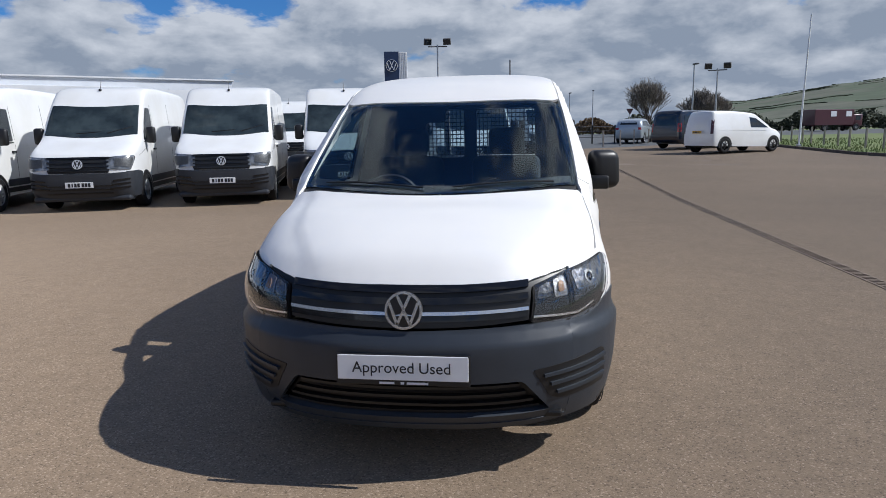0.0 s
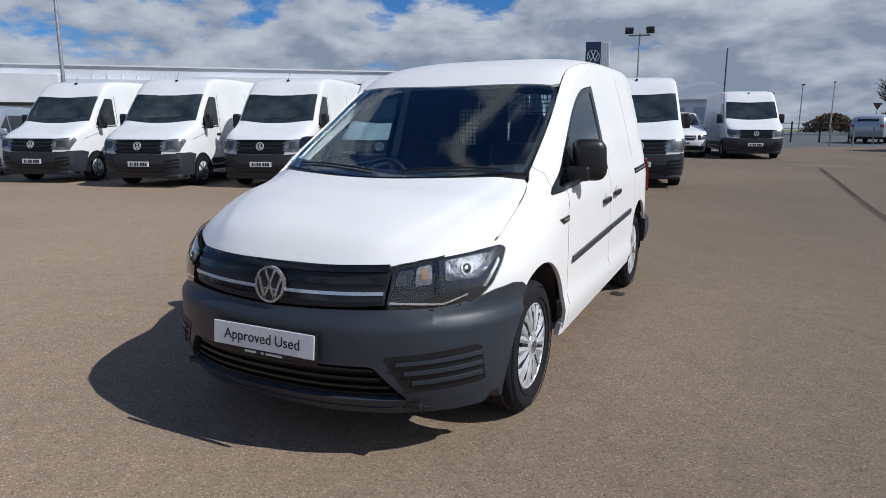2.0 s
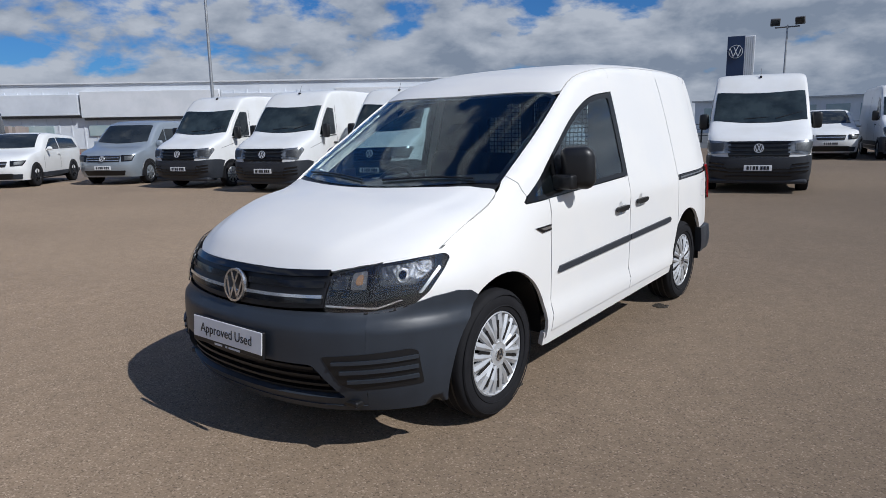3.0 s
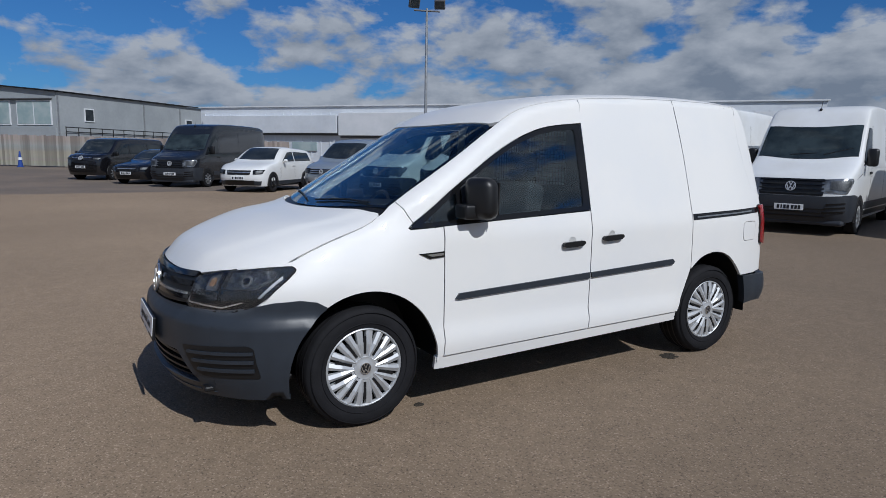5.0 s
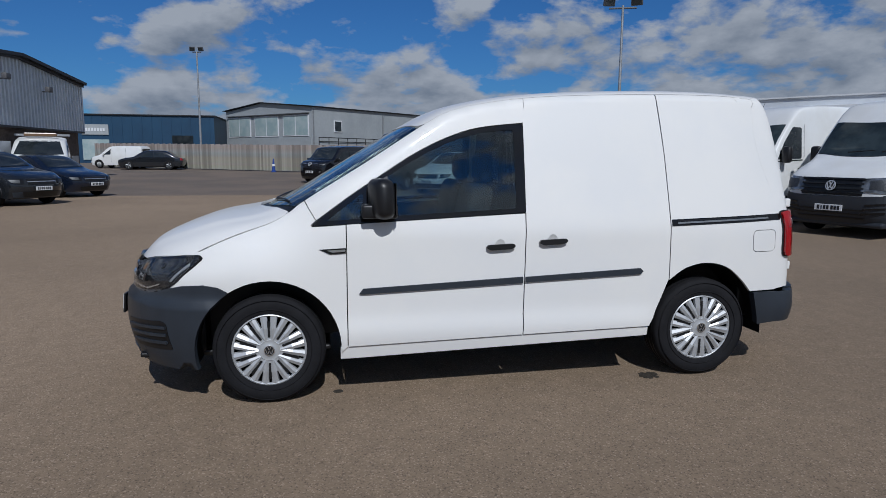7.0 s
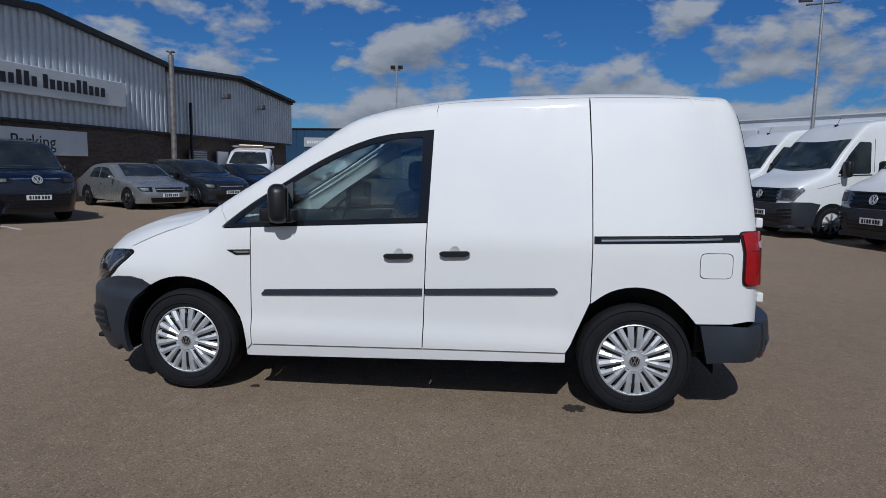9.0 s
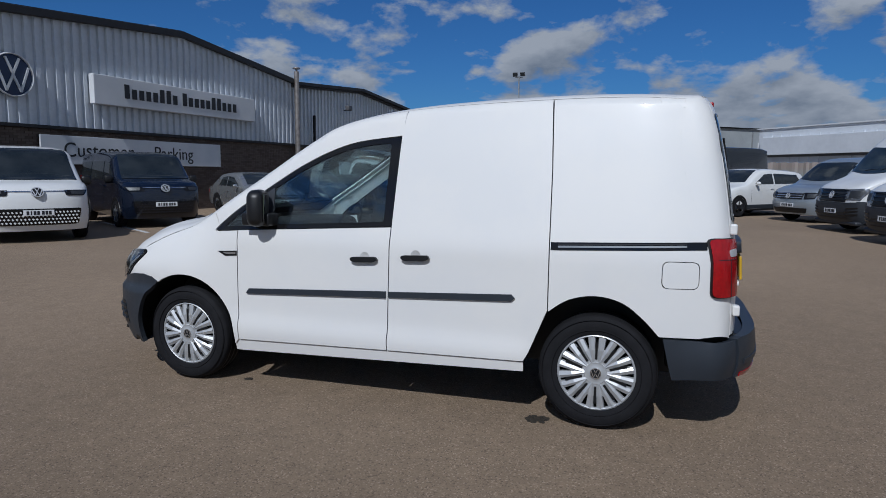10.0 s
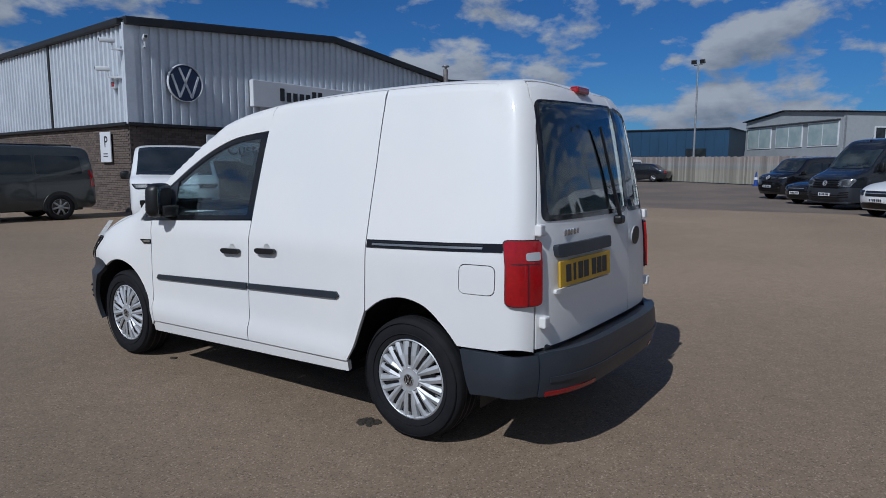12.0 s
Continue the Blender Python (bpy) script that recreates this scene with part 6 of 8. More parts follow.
        panel("lamp_corner", sk, "", slant([(-0.18, 0.70), (0.28, 0.70), (0.34, 0.90), (0.05, 0.875), (-0.18, 0.80)]), BLACK, van, "", proud=-0.012, thick=0.01, step=0.05, corner=hc)
        # mirror
        mir = new("door_mirror")
        mir.parent, mir["label"] = van, "black door mirror"
        body = block((0.180, 0.120, 0.225), (0, 0, 0), 0.050, 5)
        for v in body.verts:
            v.co.x -= s * (0.5 * v.co.z ** 2 + 0.12 * max(0.0, v.co.z))
            v.co.y *= 1.0 - 1.2 * max(0.0, s * v.co.x)
        bmesh.ops.transform(body, matrix=pose(s * 0.938, 1.505, 1.175, 0, 0, s * 22), verts=body.verts)
        part("mirror_housing", body, BLACK, mir, "", 50)
        part("mirror_glass", block((0.140, 0.004, 0.175), (0, 0.053, 0), 0.0), MIRROR, mir, "mirror glass", m=pose(s * 0.938, 1.505, 1.175, 0, 0, s * 22))
        foot = block((0.120, 0.200, 0.078), (s * 0.893, 1.492, 1.104), 0.014, 3)
        part("mirror_foot", foot, BLACK, mir, "", 50)
        panel("mirror_sail", sk, view, rounded([(1.440, 1.058), (1.560, 1.066), (1.548, 1.300), (1.440, 1.232)], 0.012, 3), DARK_PLASTIC, mir, "dark plastic sail panel", proud=0.004, thick=0.012, step=0.05)
    # front bumper across the nose
    intake = rounded([(-0.455, 0.425), (0.455, 0.425), (0.565, 0.288), (-0.565, 0.288)], 0.02, 3)
    fx = nose_x(0.648)
    right_edge = [(nose_x(z), z) for z in np.linspace(0.222, 0.648, 9)]
    bump = right_edge + [(x, 0.648 - 0.02 * (1 - abs(x) / fx)) for x in np.linspace(fx, -fx, 19)[1:-1]] + [(-x, z) for x, z in right_edge[::-1]]
    bumper = panel("front_bumper", sk, "F", bump, PLASTIC, van, "dark grey plastic front bumper", proud=0.006, thick=0.030, step=0.028, holes=[intake[::-1]], sag=ledge)
    # lower air intake with its louvres
    panel("lower_intake", sk, "F", intake, BLACK, bumper, "black lower intake", proud=-0.022, thick=0.008, step=0.05)
    for z, w in ((0.400, 0.45), (0.365, 0.475), (0.330, 0.505), (0.300, 0.53)):
        panel("intake_slat", sk, "F", [(-w, z - 0.006), (w, z - 0.006), (w, z + 0.006), (-w, z + 0.006)], BLACK, bumper, "", proud=0.012, thick=0.022, step=0.05)
    panel("bumper_lip", sk, "F", [(x, 0.258 - 0.02 * x * x) for x in np.linspace(-0.62, 0.62, 15)] + [(x, 0.232 + 0.048 * x * x) for x in np.linspace(0.60, -0.60, 15)], PLASTIC, bumper, "", proud=0.010, thick=0.03, step=0.04, sag=ledge)
    for s in (1, -1):
        fc = (s * 0.70, 0.16, s * -30.0)
        grille = [(s * a_, b_) for a_, b_ in rounded([(-0.225, 0.464), (0.12, 0.492), (0.152, 0.480), (0.170, 0.335), (-0.09, 0.330), (-0.15, 0.350)], 0.012, 3)][::s]
        fg = panel("fog_grille", sk, "", grille, BLACK, bumper, "black louvred side grille", proud=0.009, thick=0.006, step=0.03, corner=fc, sag=ledge)
        for k in range(3):
            z = 0.358 + 0.037 * k
            a0 = -0.12 - 0.03 * k
            bar = [(s * a_, b_) for a_, b_ in [(a0, z), (0.150, z + 0.010 + 0.004 * k), (0.150, z + 0.024 + 0.004 * k), (a0, z + 0.012)]][::s]
            panel("louvre", sk, "", bar, PLASTIC, fg, "", proud=0.020, thick=0.014, step=0.04, corner=fc, sag=ledge)
    # grille: dark panel, two gloss bars, one chrome strip
    grille = [(x, 0.800 - 0.014 * (x / 0.5) ** 2) for x in np.linspace(-0.50, 0.50, 15)] + [(x, 0.640 + 0.022 * (x / 0.5) ** 2) for x in np.linspace(0.49, -0.49, 15)]
    gr = panel("grille", sk, "F", grille, BLACK, van, "black grille", proud=0.003, thick=0.012, step=0.05)
    for z, h, mt, pr, nm in ((0.772, 0.024, GLOSS_BLACK, 0.012, "grille_bar"), (0.728, 0.026, GLOSS_BLACK, 0.012, "grille_bar"), (0.688, 0.013, CHROME, 0.016, "chrome_strip"), (0.664, 0.022, GLOSS_BLACK, 0.010, "grille_bar")):
        curve = [(x, z + 0.012 * (x / 0.5) ** 2) for x in np.linspace(-0.485, 0.485, 13)]
        panel(nm, sk, "F", curve + [(x, v + h) for x, v in curve[::-1]], mt, gr, "", proud=pr, thick=0.016, step=0.05)
    nose, n = sk.land(Vector((0, -3, 0.722)), Vector((0, 1, 0)))
    ring_badge("nose_badge", van, pose(0, nose.y - 0.019, 0.712, 82, 0, 0), 0.077, BLACK, CHROME, "round chrome badge")
    # front sign plate on the bumper
    fp = part("sign_plate", block((0.535, 0.014, 0.124), (0, 0, 0), 0.005), BLACK, van, "white sign plate in a black holder", m=pose(0, -0.062, 0.488, -5))
    part("plate_face", block((0.520, 0.006, 0.098), (0, -0.0075, 0.009), 0.002), PLATE_WHITE, fp)
    wording("Approved", 0.062, 0.0008, INK, "plate_wording", fp, pose(-0.076, -0.0115, 0.008, 90), "dark wording on the plate")
    wording("Used", 0.062, 0.0008, INK, "plate_wording", fp, pose(0.129, -0.0115, 0.008, 90), "dark wording on the plate")
    bars = [raw(block((w_, 0.002, 0.009), (x_, -0.0078, -0.052))) for x_, w_ in ((-0.062, 0.06), (0.0, 0.014), (0.06, 0.085))]
    mesh_object("plate_small_print", *merge(*bars), SIGN_WHITE, fp)
    # rear doors, windows, handle, plate
    def rear_poly(x0, x1, z0, z1):
        return [(x0, z0), (x1, z0), (x1, z1), (x0, z1)]

    split = -0.32
    zt = 1.735
    zs_ = list(np.linspace(0.575, 1.58, 10))
    hi_edge = [(rear_x(z) - 0.009, z) for z in zs_]

    def door_top(x):
        return sk.top(x, roof_tail(x)) - 0.006

    for nm, x1 in (("rear_door_wide", 1), ("rear_door_narrow", -1)):
        if x1 > 0:
            door = [(split + g, 0.575)] + hi_edge + [(rear_x(1.66) - 0.010, 1.66), (0.594, 1.725)] + [(x, door_top(x)) for x in (0.555, 0.45, 0.3, 0.1)] + [(split + g, door_top(split))]
        else:
            door = [(-x, z) for x, z in hi_edge] + [(-rear_x(1.66) + 0.010, 1.66), (-0.594, 1.725)] + [(-x, door_top(x)) for x in (0.555, 0.48, 0.40)] + [(split - g, door_top(split)), (split - g, 0.575)]
        if x1 > 0:
            window = rounded([(split + 0.022, 1.180), (0.640, 1.180), (0.566, 1.712), (split + 0.022, 1.745)], 0.045, 4)
            rim_out = rounded([(split + 0.010, 1.155), (rear_x(1.16) - 0.030, 1.155), (0.588, 1.720), (split + 0.010, 1.755)], 0.05, 4)
        else:
            window = rounded([(-0.640, 1.180), (split - 0.022, 1.180), (split - 0.022, 1.745), (-0.566, 1.712)], 0.045, 4)
            rim_out = rounded([(-rear_x(1.16) + 0.030, 1.155), (split - 0.010, 1.155), (split - 0.010, 1.755), (-0.588, 1.720)], 0.05, 4)
        dr = panel(nm, sk, "B", door, WHITE, van, "white rear door with window", thick=0.025, step=0.05, holes=[window[::-1]])
        panel("window_border", sk, "B", rim_out, GLOSS_BLACK, dr, "black window border", proud=0.003, thick=0.005, step=0.06, holes=[window[::-1]])
        pane = panel("rear_window", sk, "B", window, SHADE_GLASS, van, "tinted rear window", proud=-0.002, thick=0.004, step=0.07)
        pane.visible_shadow = False
    panel("window_divider", sk, "B", [(split - 0.028, 1.182), (split + 0.028, 1.182), (split + 0.028, 1.742), (split - 0.028, 1.742)], GLOSS_BLACK, van, "black strip between the rear windows", proud=0.003, thick=0.004, step=0.06)
    # wiper on the wide door
    p0, p1 = sk.land(Vector((-0.14, 9, 1.12)), Vector((0, -1, 0)))[0], sk.land(Vector((0.0, 9, 1.62)), Vector((0, -1, 0)))[0]
    mesh_object("rear_wiper", *merge(rod(p0 + Vector((0, 0.03, 0)), p1 + Vector((0, 0.03, 0)), 0.012, 0.007, 6), raw(block((0.075, 0.05, 0.05), (p0.x, p0.y + 0.02, p0.z), 0.015))), BLACK, van, "black rear wiper")
    # recess strip with number plate and badge
    panel("plate_handle_strip", sk, "B", rounded([(0.02, 0.985), (0.610, 0.985), (0.620, 1.045), (0.02, 1.045)], 0.02, 3), PLASTIC, van, "dark plate handle strip", proud=0.03, thick=0.03, step=0.05)
    pa, pb = [sk.land(Vector((x, 9, 0.905)), Vector((0, -1, 0)))[0] for x in (0.05, 0.61)]
    pm = sk.land(Vector((0.33, 9, 0.905)), Vector((0, -1, 0)))[0]
    number_plate(van, pose(0.33, pm.y + 0.016, 0.908, -3, 0, 180 + math.degrees(math.atan2(pb.y - pa.y, pb.x - pa.x))), PLATE_YELLOW, 0.57, 0.125)
    panel("plate_ledge", sk, "B", rounded([(0.03, 0.815), (0.625, 0.815), (0.625, 0.836), (0.03, 0.836)], 0.008, 2), WHITE, van, "", proud=0.016, thick=0.018, step=0.05)
    bars = [raw(block((0.026, 0.006, 0.030), (0.51 - 0.034 * k, sk.land(Vector((0.5, 9, 1.1)), Vector((0, -1, 0)))[0].y + 0.006, 1.095), 0.004)) for k in range(5)]
    mesh_object("model_badge", *merge(*bars), CHROME, van, "chrome badge bars")
    by = sk.land(Vector((-0.43, 9, 1.02)), Vector((0, -1, 0)))[0].y
    ring_badge("rear_badge", van, pose(-0.430, by + 0.012, 1.01, -88, 0, 180), 0.055, BLACK, SATIN, "round chrome badge")
    # hinges
    for s in (1, -1):
        for z in (1.12, 0.70):
            hy = sk.land(Vector((s * 0.705, 9, z)), Vector((0, -1, 0)))[0].y
            part("door_hinge", block((0.05, 0.035, 0.055), (s * 0.715, hy + 0.012, z), 0.008), WHITE, van, "white door hinge")
    # high brake lamp
    part("brake_lamp", block((0.15, 0.05, 0.035), (0.06, 4.098, 1.808), 0.01), RED, van, "red high brake lamp")
    # rear bumper
    rb_edge = [(rear_x(z), z) for z in (0.366, 0.45, 0.564)]
    bulge = lambda p: 0.088 * (1 - (abs(p[0]) / 0.80) ** 4) + 0.024 * math.sin(math.pi * max(0.0, min(1.0, (p[1] - 0.30) / 0.30)))
    rb = rb_edge + [(x, 0.571) for x in np.linspace(0.72, -0.72, 13)] + [(-x, z) for x, z in rb_edge[::-1]]
    rbm = panel("rear_bumper", sk, "B", rb, PLASTIC, van, "dark grey rear bumper", proud=0.016, thick=0.06, step=0.04, sag=bulge)
    panel("bumper_step", sk, "B", [(x, 0.46) for x in np.linspace(0.72, -0.72, 13)] + [(x, 0.435) for x in np.linspace(-0.72, 0.72, 13)], PLASTIC, rbm, "", proud=0.022, thick=0.02, step=0.05, sag=bulge)
    for s in (1, -1):
        panel("rear_reflector", sk, "B", [(s * a_, b_) for a_, b_ in ((0.40, 0.368), (0.73, 0.368), (0.73, 0.390), (0.40, 0.390))][::s], RED, rbm, "red bumper reflector", proud=0.019, thick=0.02, step=0.04, sag=bulge)
    # floor pan, wheels
    part("underbody", block((1.50, 1.82, 0.06), (0, 2.21, 0.335), 0.02), BLACK, van)
    part("chassis_spine", block((0.96, 3.55, 0.07), (0, 2.25, 0.36), 0.02), BLACK, van)
    part("front_undertray", block((1.26, 1.1, 0.03), (0, 0.66, 0.25), 0.01), BLACK, van)
    part("chin_tray", block((1.24, 0.30, 0.03), (0, 0.36, 0.245), 0.01), BLACK, van)
    part("crash_beam", block((1.30, 0.26, 0.34), (0, 0.36, 0.43), 0.02), BLACK, van)
    # valance enlarged and an unseen block added to stop light slipping past the bumper
    part("rear_valance", block((1.40, 0.34, 0.24), (0, 4.08, 0.472), 0.02), BLACK, van)
    part("bumper_light_stop", block((1.24, 0.25, 0.175), (0, 4.195, 0.467), 0.01), BLACK, van)
    part("load_floor", block((0.98, 1.86, 0.05), (0, 3.28, 0.56), 0.01), LINING, van)
    for s in (1, -1):
        wheel(van, s * 0.750, 0.862, 0.318, 0.205, SILVER, 10, "black tyre with silver split-spoke wheel trim", s, True, rise(0.862))
        wheel(van, s * 0.750, 3.562, 0.318, 0.205, SILVER, 10, "black tyre with silver split-spoke wheel trim", s, True, rise(3.562))
    # cabin: dash, wheel, seats, bulkhead with mesh windows
    dash = block((1.42, 0.52, 0.36), (0, 1.13, 0.86), 0.08, 3)
    part("dashboard", dash, CABIN, van, "dark dashboard", 50)
    for view in ("L", "R"):
        panel("door_trim", sk, view, [(1.30, 0.52), (2.34, 0.52), (2.34, 1.060), (1.30, 1.035)], CABIN, van, "dark door trim", proud=-0.032, thick=0.012, step=0.10)
    part("cabin_floor", block((1.5, 1.04, 0.04), (0, 1.83, 0.45)), CABIN, van)
    sw = lathe([(0.0, 0.175), (0.012, 0.19), (0.0, 0.205), (-0.012, 0.19), (0.0, 0.175)], 28, "y")
    mesh_object("steering_wheel", *moved(merge(sw, rod((-0.18, 0, 0), (0.18, 0, 0), 0.015), rod((0, 0, 0), (0, 0, -0.18), 0.015)), pose(-0.36, 1.45, 0.97, -25)), BLACK, van, "black steering wheel", 40)
    for sx in (-0.345, 0.335):
        st = new("front_seat")
        st.parent, st["label"] = van, "dark cloth front seat"
        part("seat_cushion", block((0.50, 0.52, 0.18), (sx, 1.83, 0.66), 0.06, 3), SEAT, st, "", 50)
        part("seat_back", block((0.48, 0.15, 0.53), (0, 0, 0.265), 0.06, 3), SEAT, st, "", 50, pose(sx, 2.08, 0.72, -12))
        part("headrest", block((0.25, 0.10, 0.19), (sx, 2.22, 1.34), 0.045, 3), SEAT, st, "", 50)
    holes = [rounded(p, 0.03, 3) for p in ([(0.11, 1.22), (0.545, 1.22), (0.535, 1.575), (0.11, 1.575)], [(-0.27, 1.22), (0.02, 1.22), (0.02, 1.575), (-0.12, 1.575), (-0.12, 1.48), (-0.27, 1.48)])]
    wall = [(-0.82, 0.45), (0.82, 0.45), (0.82, 1.0), (0.675, 1.60), (0.56, 1.74), (-0.56, 1.74), (-0.675, 1.60), (-0.82, 1.0)]
    pts, tris = fill(wall, 0.12, [h[::-1] for h in holes])
    flat = [Vector((x, 2.42, z)) for x, z in pts]
    bulk = solid("bulkhead", flat, [Vector((0, -1, 0))] * len(flat), tris, CABIN, van, "dark bulkhead with two mesh windows", 0.03)
    wires = []
    for x0, x1, za, zb in ((0.10, 0.56, 1.21, 1.59), (-0.28, 0.04, 1.21, 1.59)):
        for k in range(int((x1 - x0) / 0.03) + 1):
            wires.append(rod((x0 + 0.03 * k, 2.435, za), (x0 + 0.03 * k, 2.435, zb), 0.0035, sides=4))
        for k in range(int((zb - za) / 0.03) + 1):
            wires.append(rod((x0, 2.435, za + 0.03 * k), (x1, 2.435, za + 0.03 * k), 0.0035, sides=4))
    mesh_object("bulkhead_mesh", *merge(*wires), BLACK, bulk, "black wire mesh")
    part("parcel_tray_paper", block((0.21, 0.15, 0.003), (0.30, 1.02, 1.05)), SIGN_WHITE, van, "white paper on the dashboard")
    return van


caddy_van()

# ---- parked vehicles ----
def plain_half(w, tumble, belt, front=0.05, rear=0.05, length=5.0):
    def half(y, z):
        v = w - tumble * max(0.0, z - belt) - 0.04 * max(0.0, (0.45 - z) / 0.2)
        v -= front * max(0.0, (0.7 - y) / 0.5) ** 2 + rear * max(0.0, (y - length + 0.6) / 0.5) ** 2
        return v
    return half


def body(name, sk, mat, parent):
    ob = mesh_object(name, sk.verts, sk.faces, mat, parent, "", None)
    me = ob.data
    me.shade_smooth()
    me.normals_split_custom_set_from_vertices([tuple(n if n.dot(v - Vector((0, min(3.2, max(1.6, v.y)), 0.9))) > 0 else -n) for n, v in zip(sk.normals, sk.verts)])
    return ob


def both(name, sk, poly, mat, parent, **kw):
    for view in ("L", "R"):
        panel(name, sk, view, poly, mat, parent, **kw)


def lamps(sk, parent, poly, corner, label="clear headlamp", mat=None):
    for s in (1, -1):
        c = (s * corner[0], corner[1], s * corner[2])
        bowl = panel("headlamp", sk, "", [(s * a_, b_) for a_, b_ in rounded(poly, 0.02, 2)][::s], mat or GLOSS_BLACK, parent, label, proud=0.016, thick=0.022, step=0.07, corner=c)
        cx, cz = sum(p[0] for p in poly) / len(poly), sum(p[1] for p in poly) / len(poly)
        small = [(cx + 0.03 + 0.66 * (a_ - cx), cz + 0.66 * (b_ - cz)) for a_, b_ in poly]
        panel("reflector", sk, "", [(s * a_, b_) for a_, b_ in small][::s], REFLECTOR, bowl, "", proud=0.021, thick=0.006, step=0.06, corner=c)


def nose_plate(sk, parent, z, mat=None):
    y = sk.land(Vector((0, -3, z)), Vector((0, 1, 0)))[0].y
    number_plate(parent, pose(0, y - 0.034, z), mat or PLATE_WHITE)


def nose_badge(sk, parent, z, r):
    p, n = sk.land(Vector((0, -3, z)), Vector((0, 1, 0)))
    tilt = math.degrees(math.atan2(n.z, -n.y))
    ring_badge("badge", parent, pose(0, p.y - 0.042, z, 90 - tilt), r, BLACK, SATIN, "round chrome badge")


def door_mirrors(parent, x, y, z, size, mat):
    for s in (1, -1):
        part("door_mirror", merge_blocks(((size[0], size[1], size[2]), (s * (x + size[0] / 2 + 0.06), y, z), 0.05), ((0.14, 0.06, 0.06), (s * (x + 0.02), y, z - size[2] * 0.3), 0.015)), mat, parent, "door mirror", 50)


def merge_blocks(*specs):
    bm = bmesh.new()
    for size, at, bev in specs:
        v, f = raw(block(size, at, bev, 2))
        made = [bm.verts.new(p) for p in v]
        for q in f:
            bm.faces.new([made[i] for i in q])
    return bm


def four_wheels(parent, half, front, rear, r, width, face, spokes, label):
    for s in (1, -1):
        for y in (front, rear):
            wheel(parent, s * (half - width / 2 + 0.014), y, r, width, face, spokes, label, s)
            # dark arch lip round the tyre
            v, f = lathe([(0, r * 0.96), (0, r * 1.20), (-0.02, r * 1.24)], 32)
            mesh_object("wheel_arch", [(s * (half + 0.007 + p[0]), y + p[1], max(0.25, r + p[2])) for p in v], f, BLACK, parent)


CRAFTER_ROWS = [
    (0.10, 0.27, 0.50, 0.27, 4.0), (0.02, 0.42, 0.45, 0.42, 4.0), (0.0, 0.70, 0.42, 0.70, 4.0), (0.04, 0.95, 0.42, 0.95, 4.0), (0.12, 1.10, 0.48, 1.08, 4.0),
    (0.35, 1.23, 0.66, 1.19, 4.0), (0.86, 1.44, 1.02, 1.38, 5.0), (1.20, 1.84, 1.30, 1.80, 6.0), (1.46, 2.14, 1.54, 2.08, 6.0), (1.64, 2.33, 1.72, 2.24, 6.0),
    (1.86, 2.47, 1.92, 2.34, 6.0), (2.3, 2.54, 2.3, 2.39, 6.0), (3.2, 2.57, 3.2, 2.42, 6.0), (5.0, 2.57, 5.0, 2.42, 6.0), (5.78, 2.53, 5.72, 2.37, 4.0), (5.92, 2.30, 5.82, 2.22, 5.0),
    (5.97, 1.0, 5.87, 1.0, 5.0), (5.97, 0.45, 5.87, 0.45, 5.0), (5.88, 0.34, 5.78, 0.34, 4.0),
]


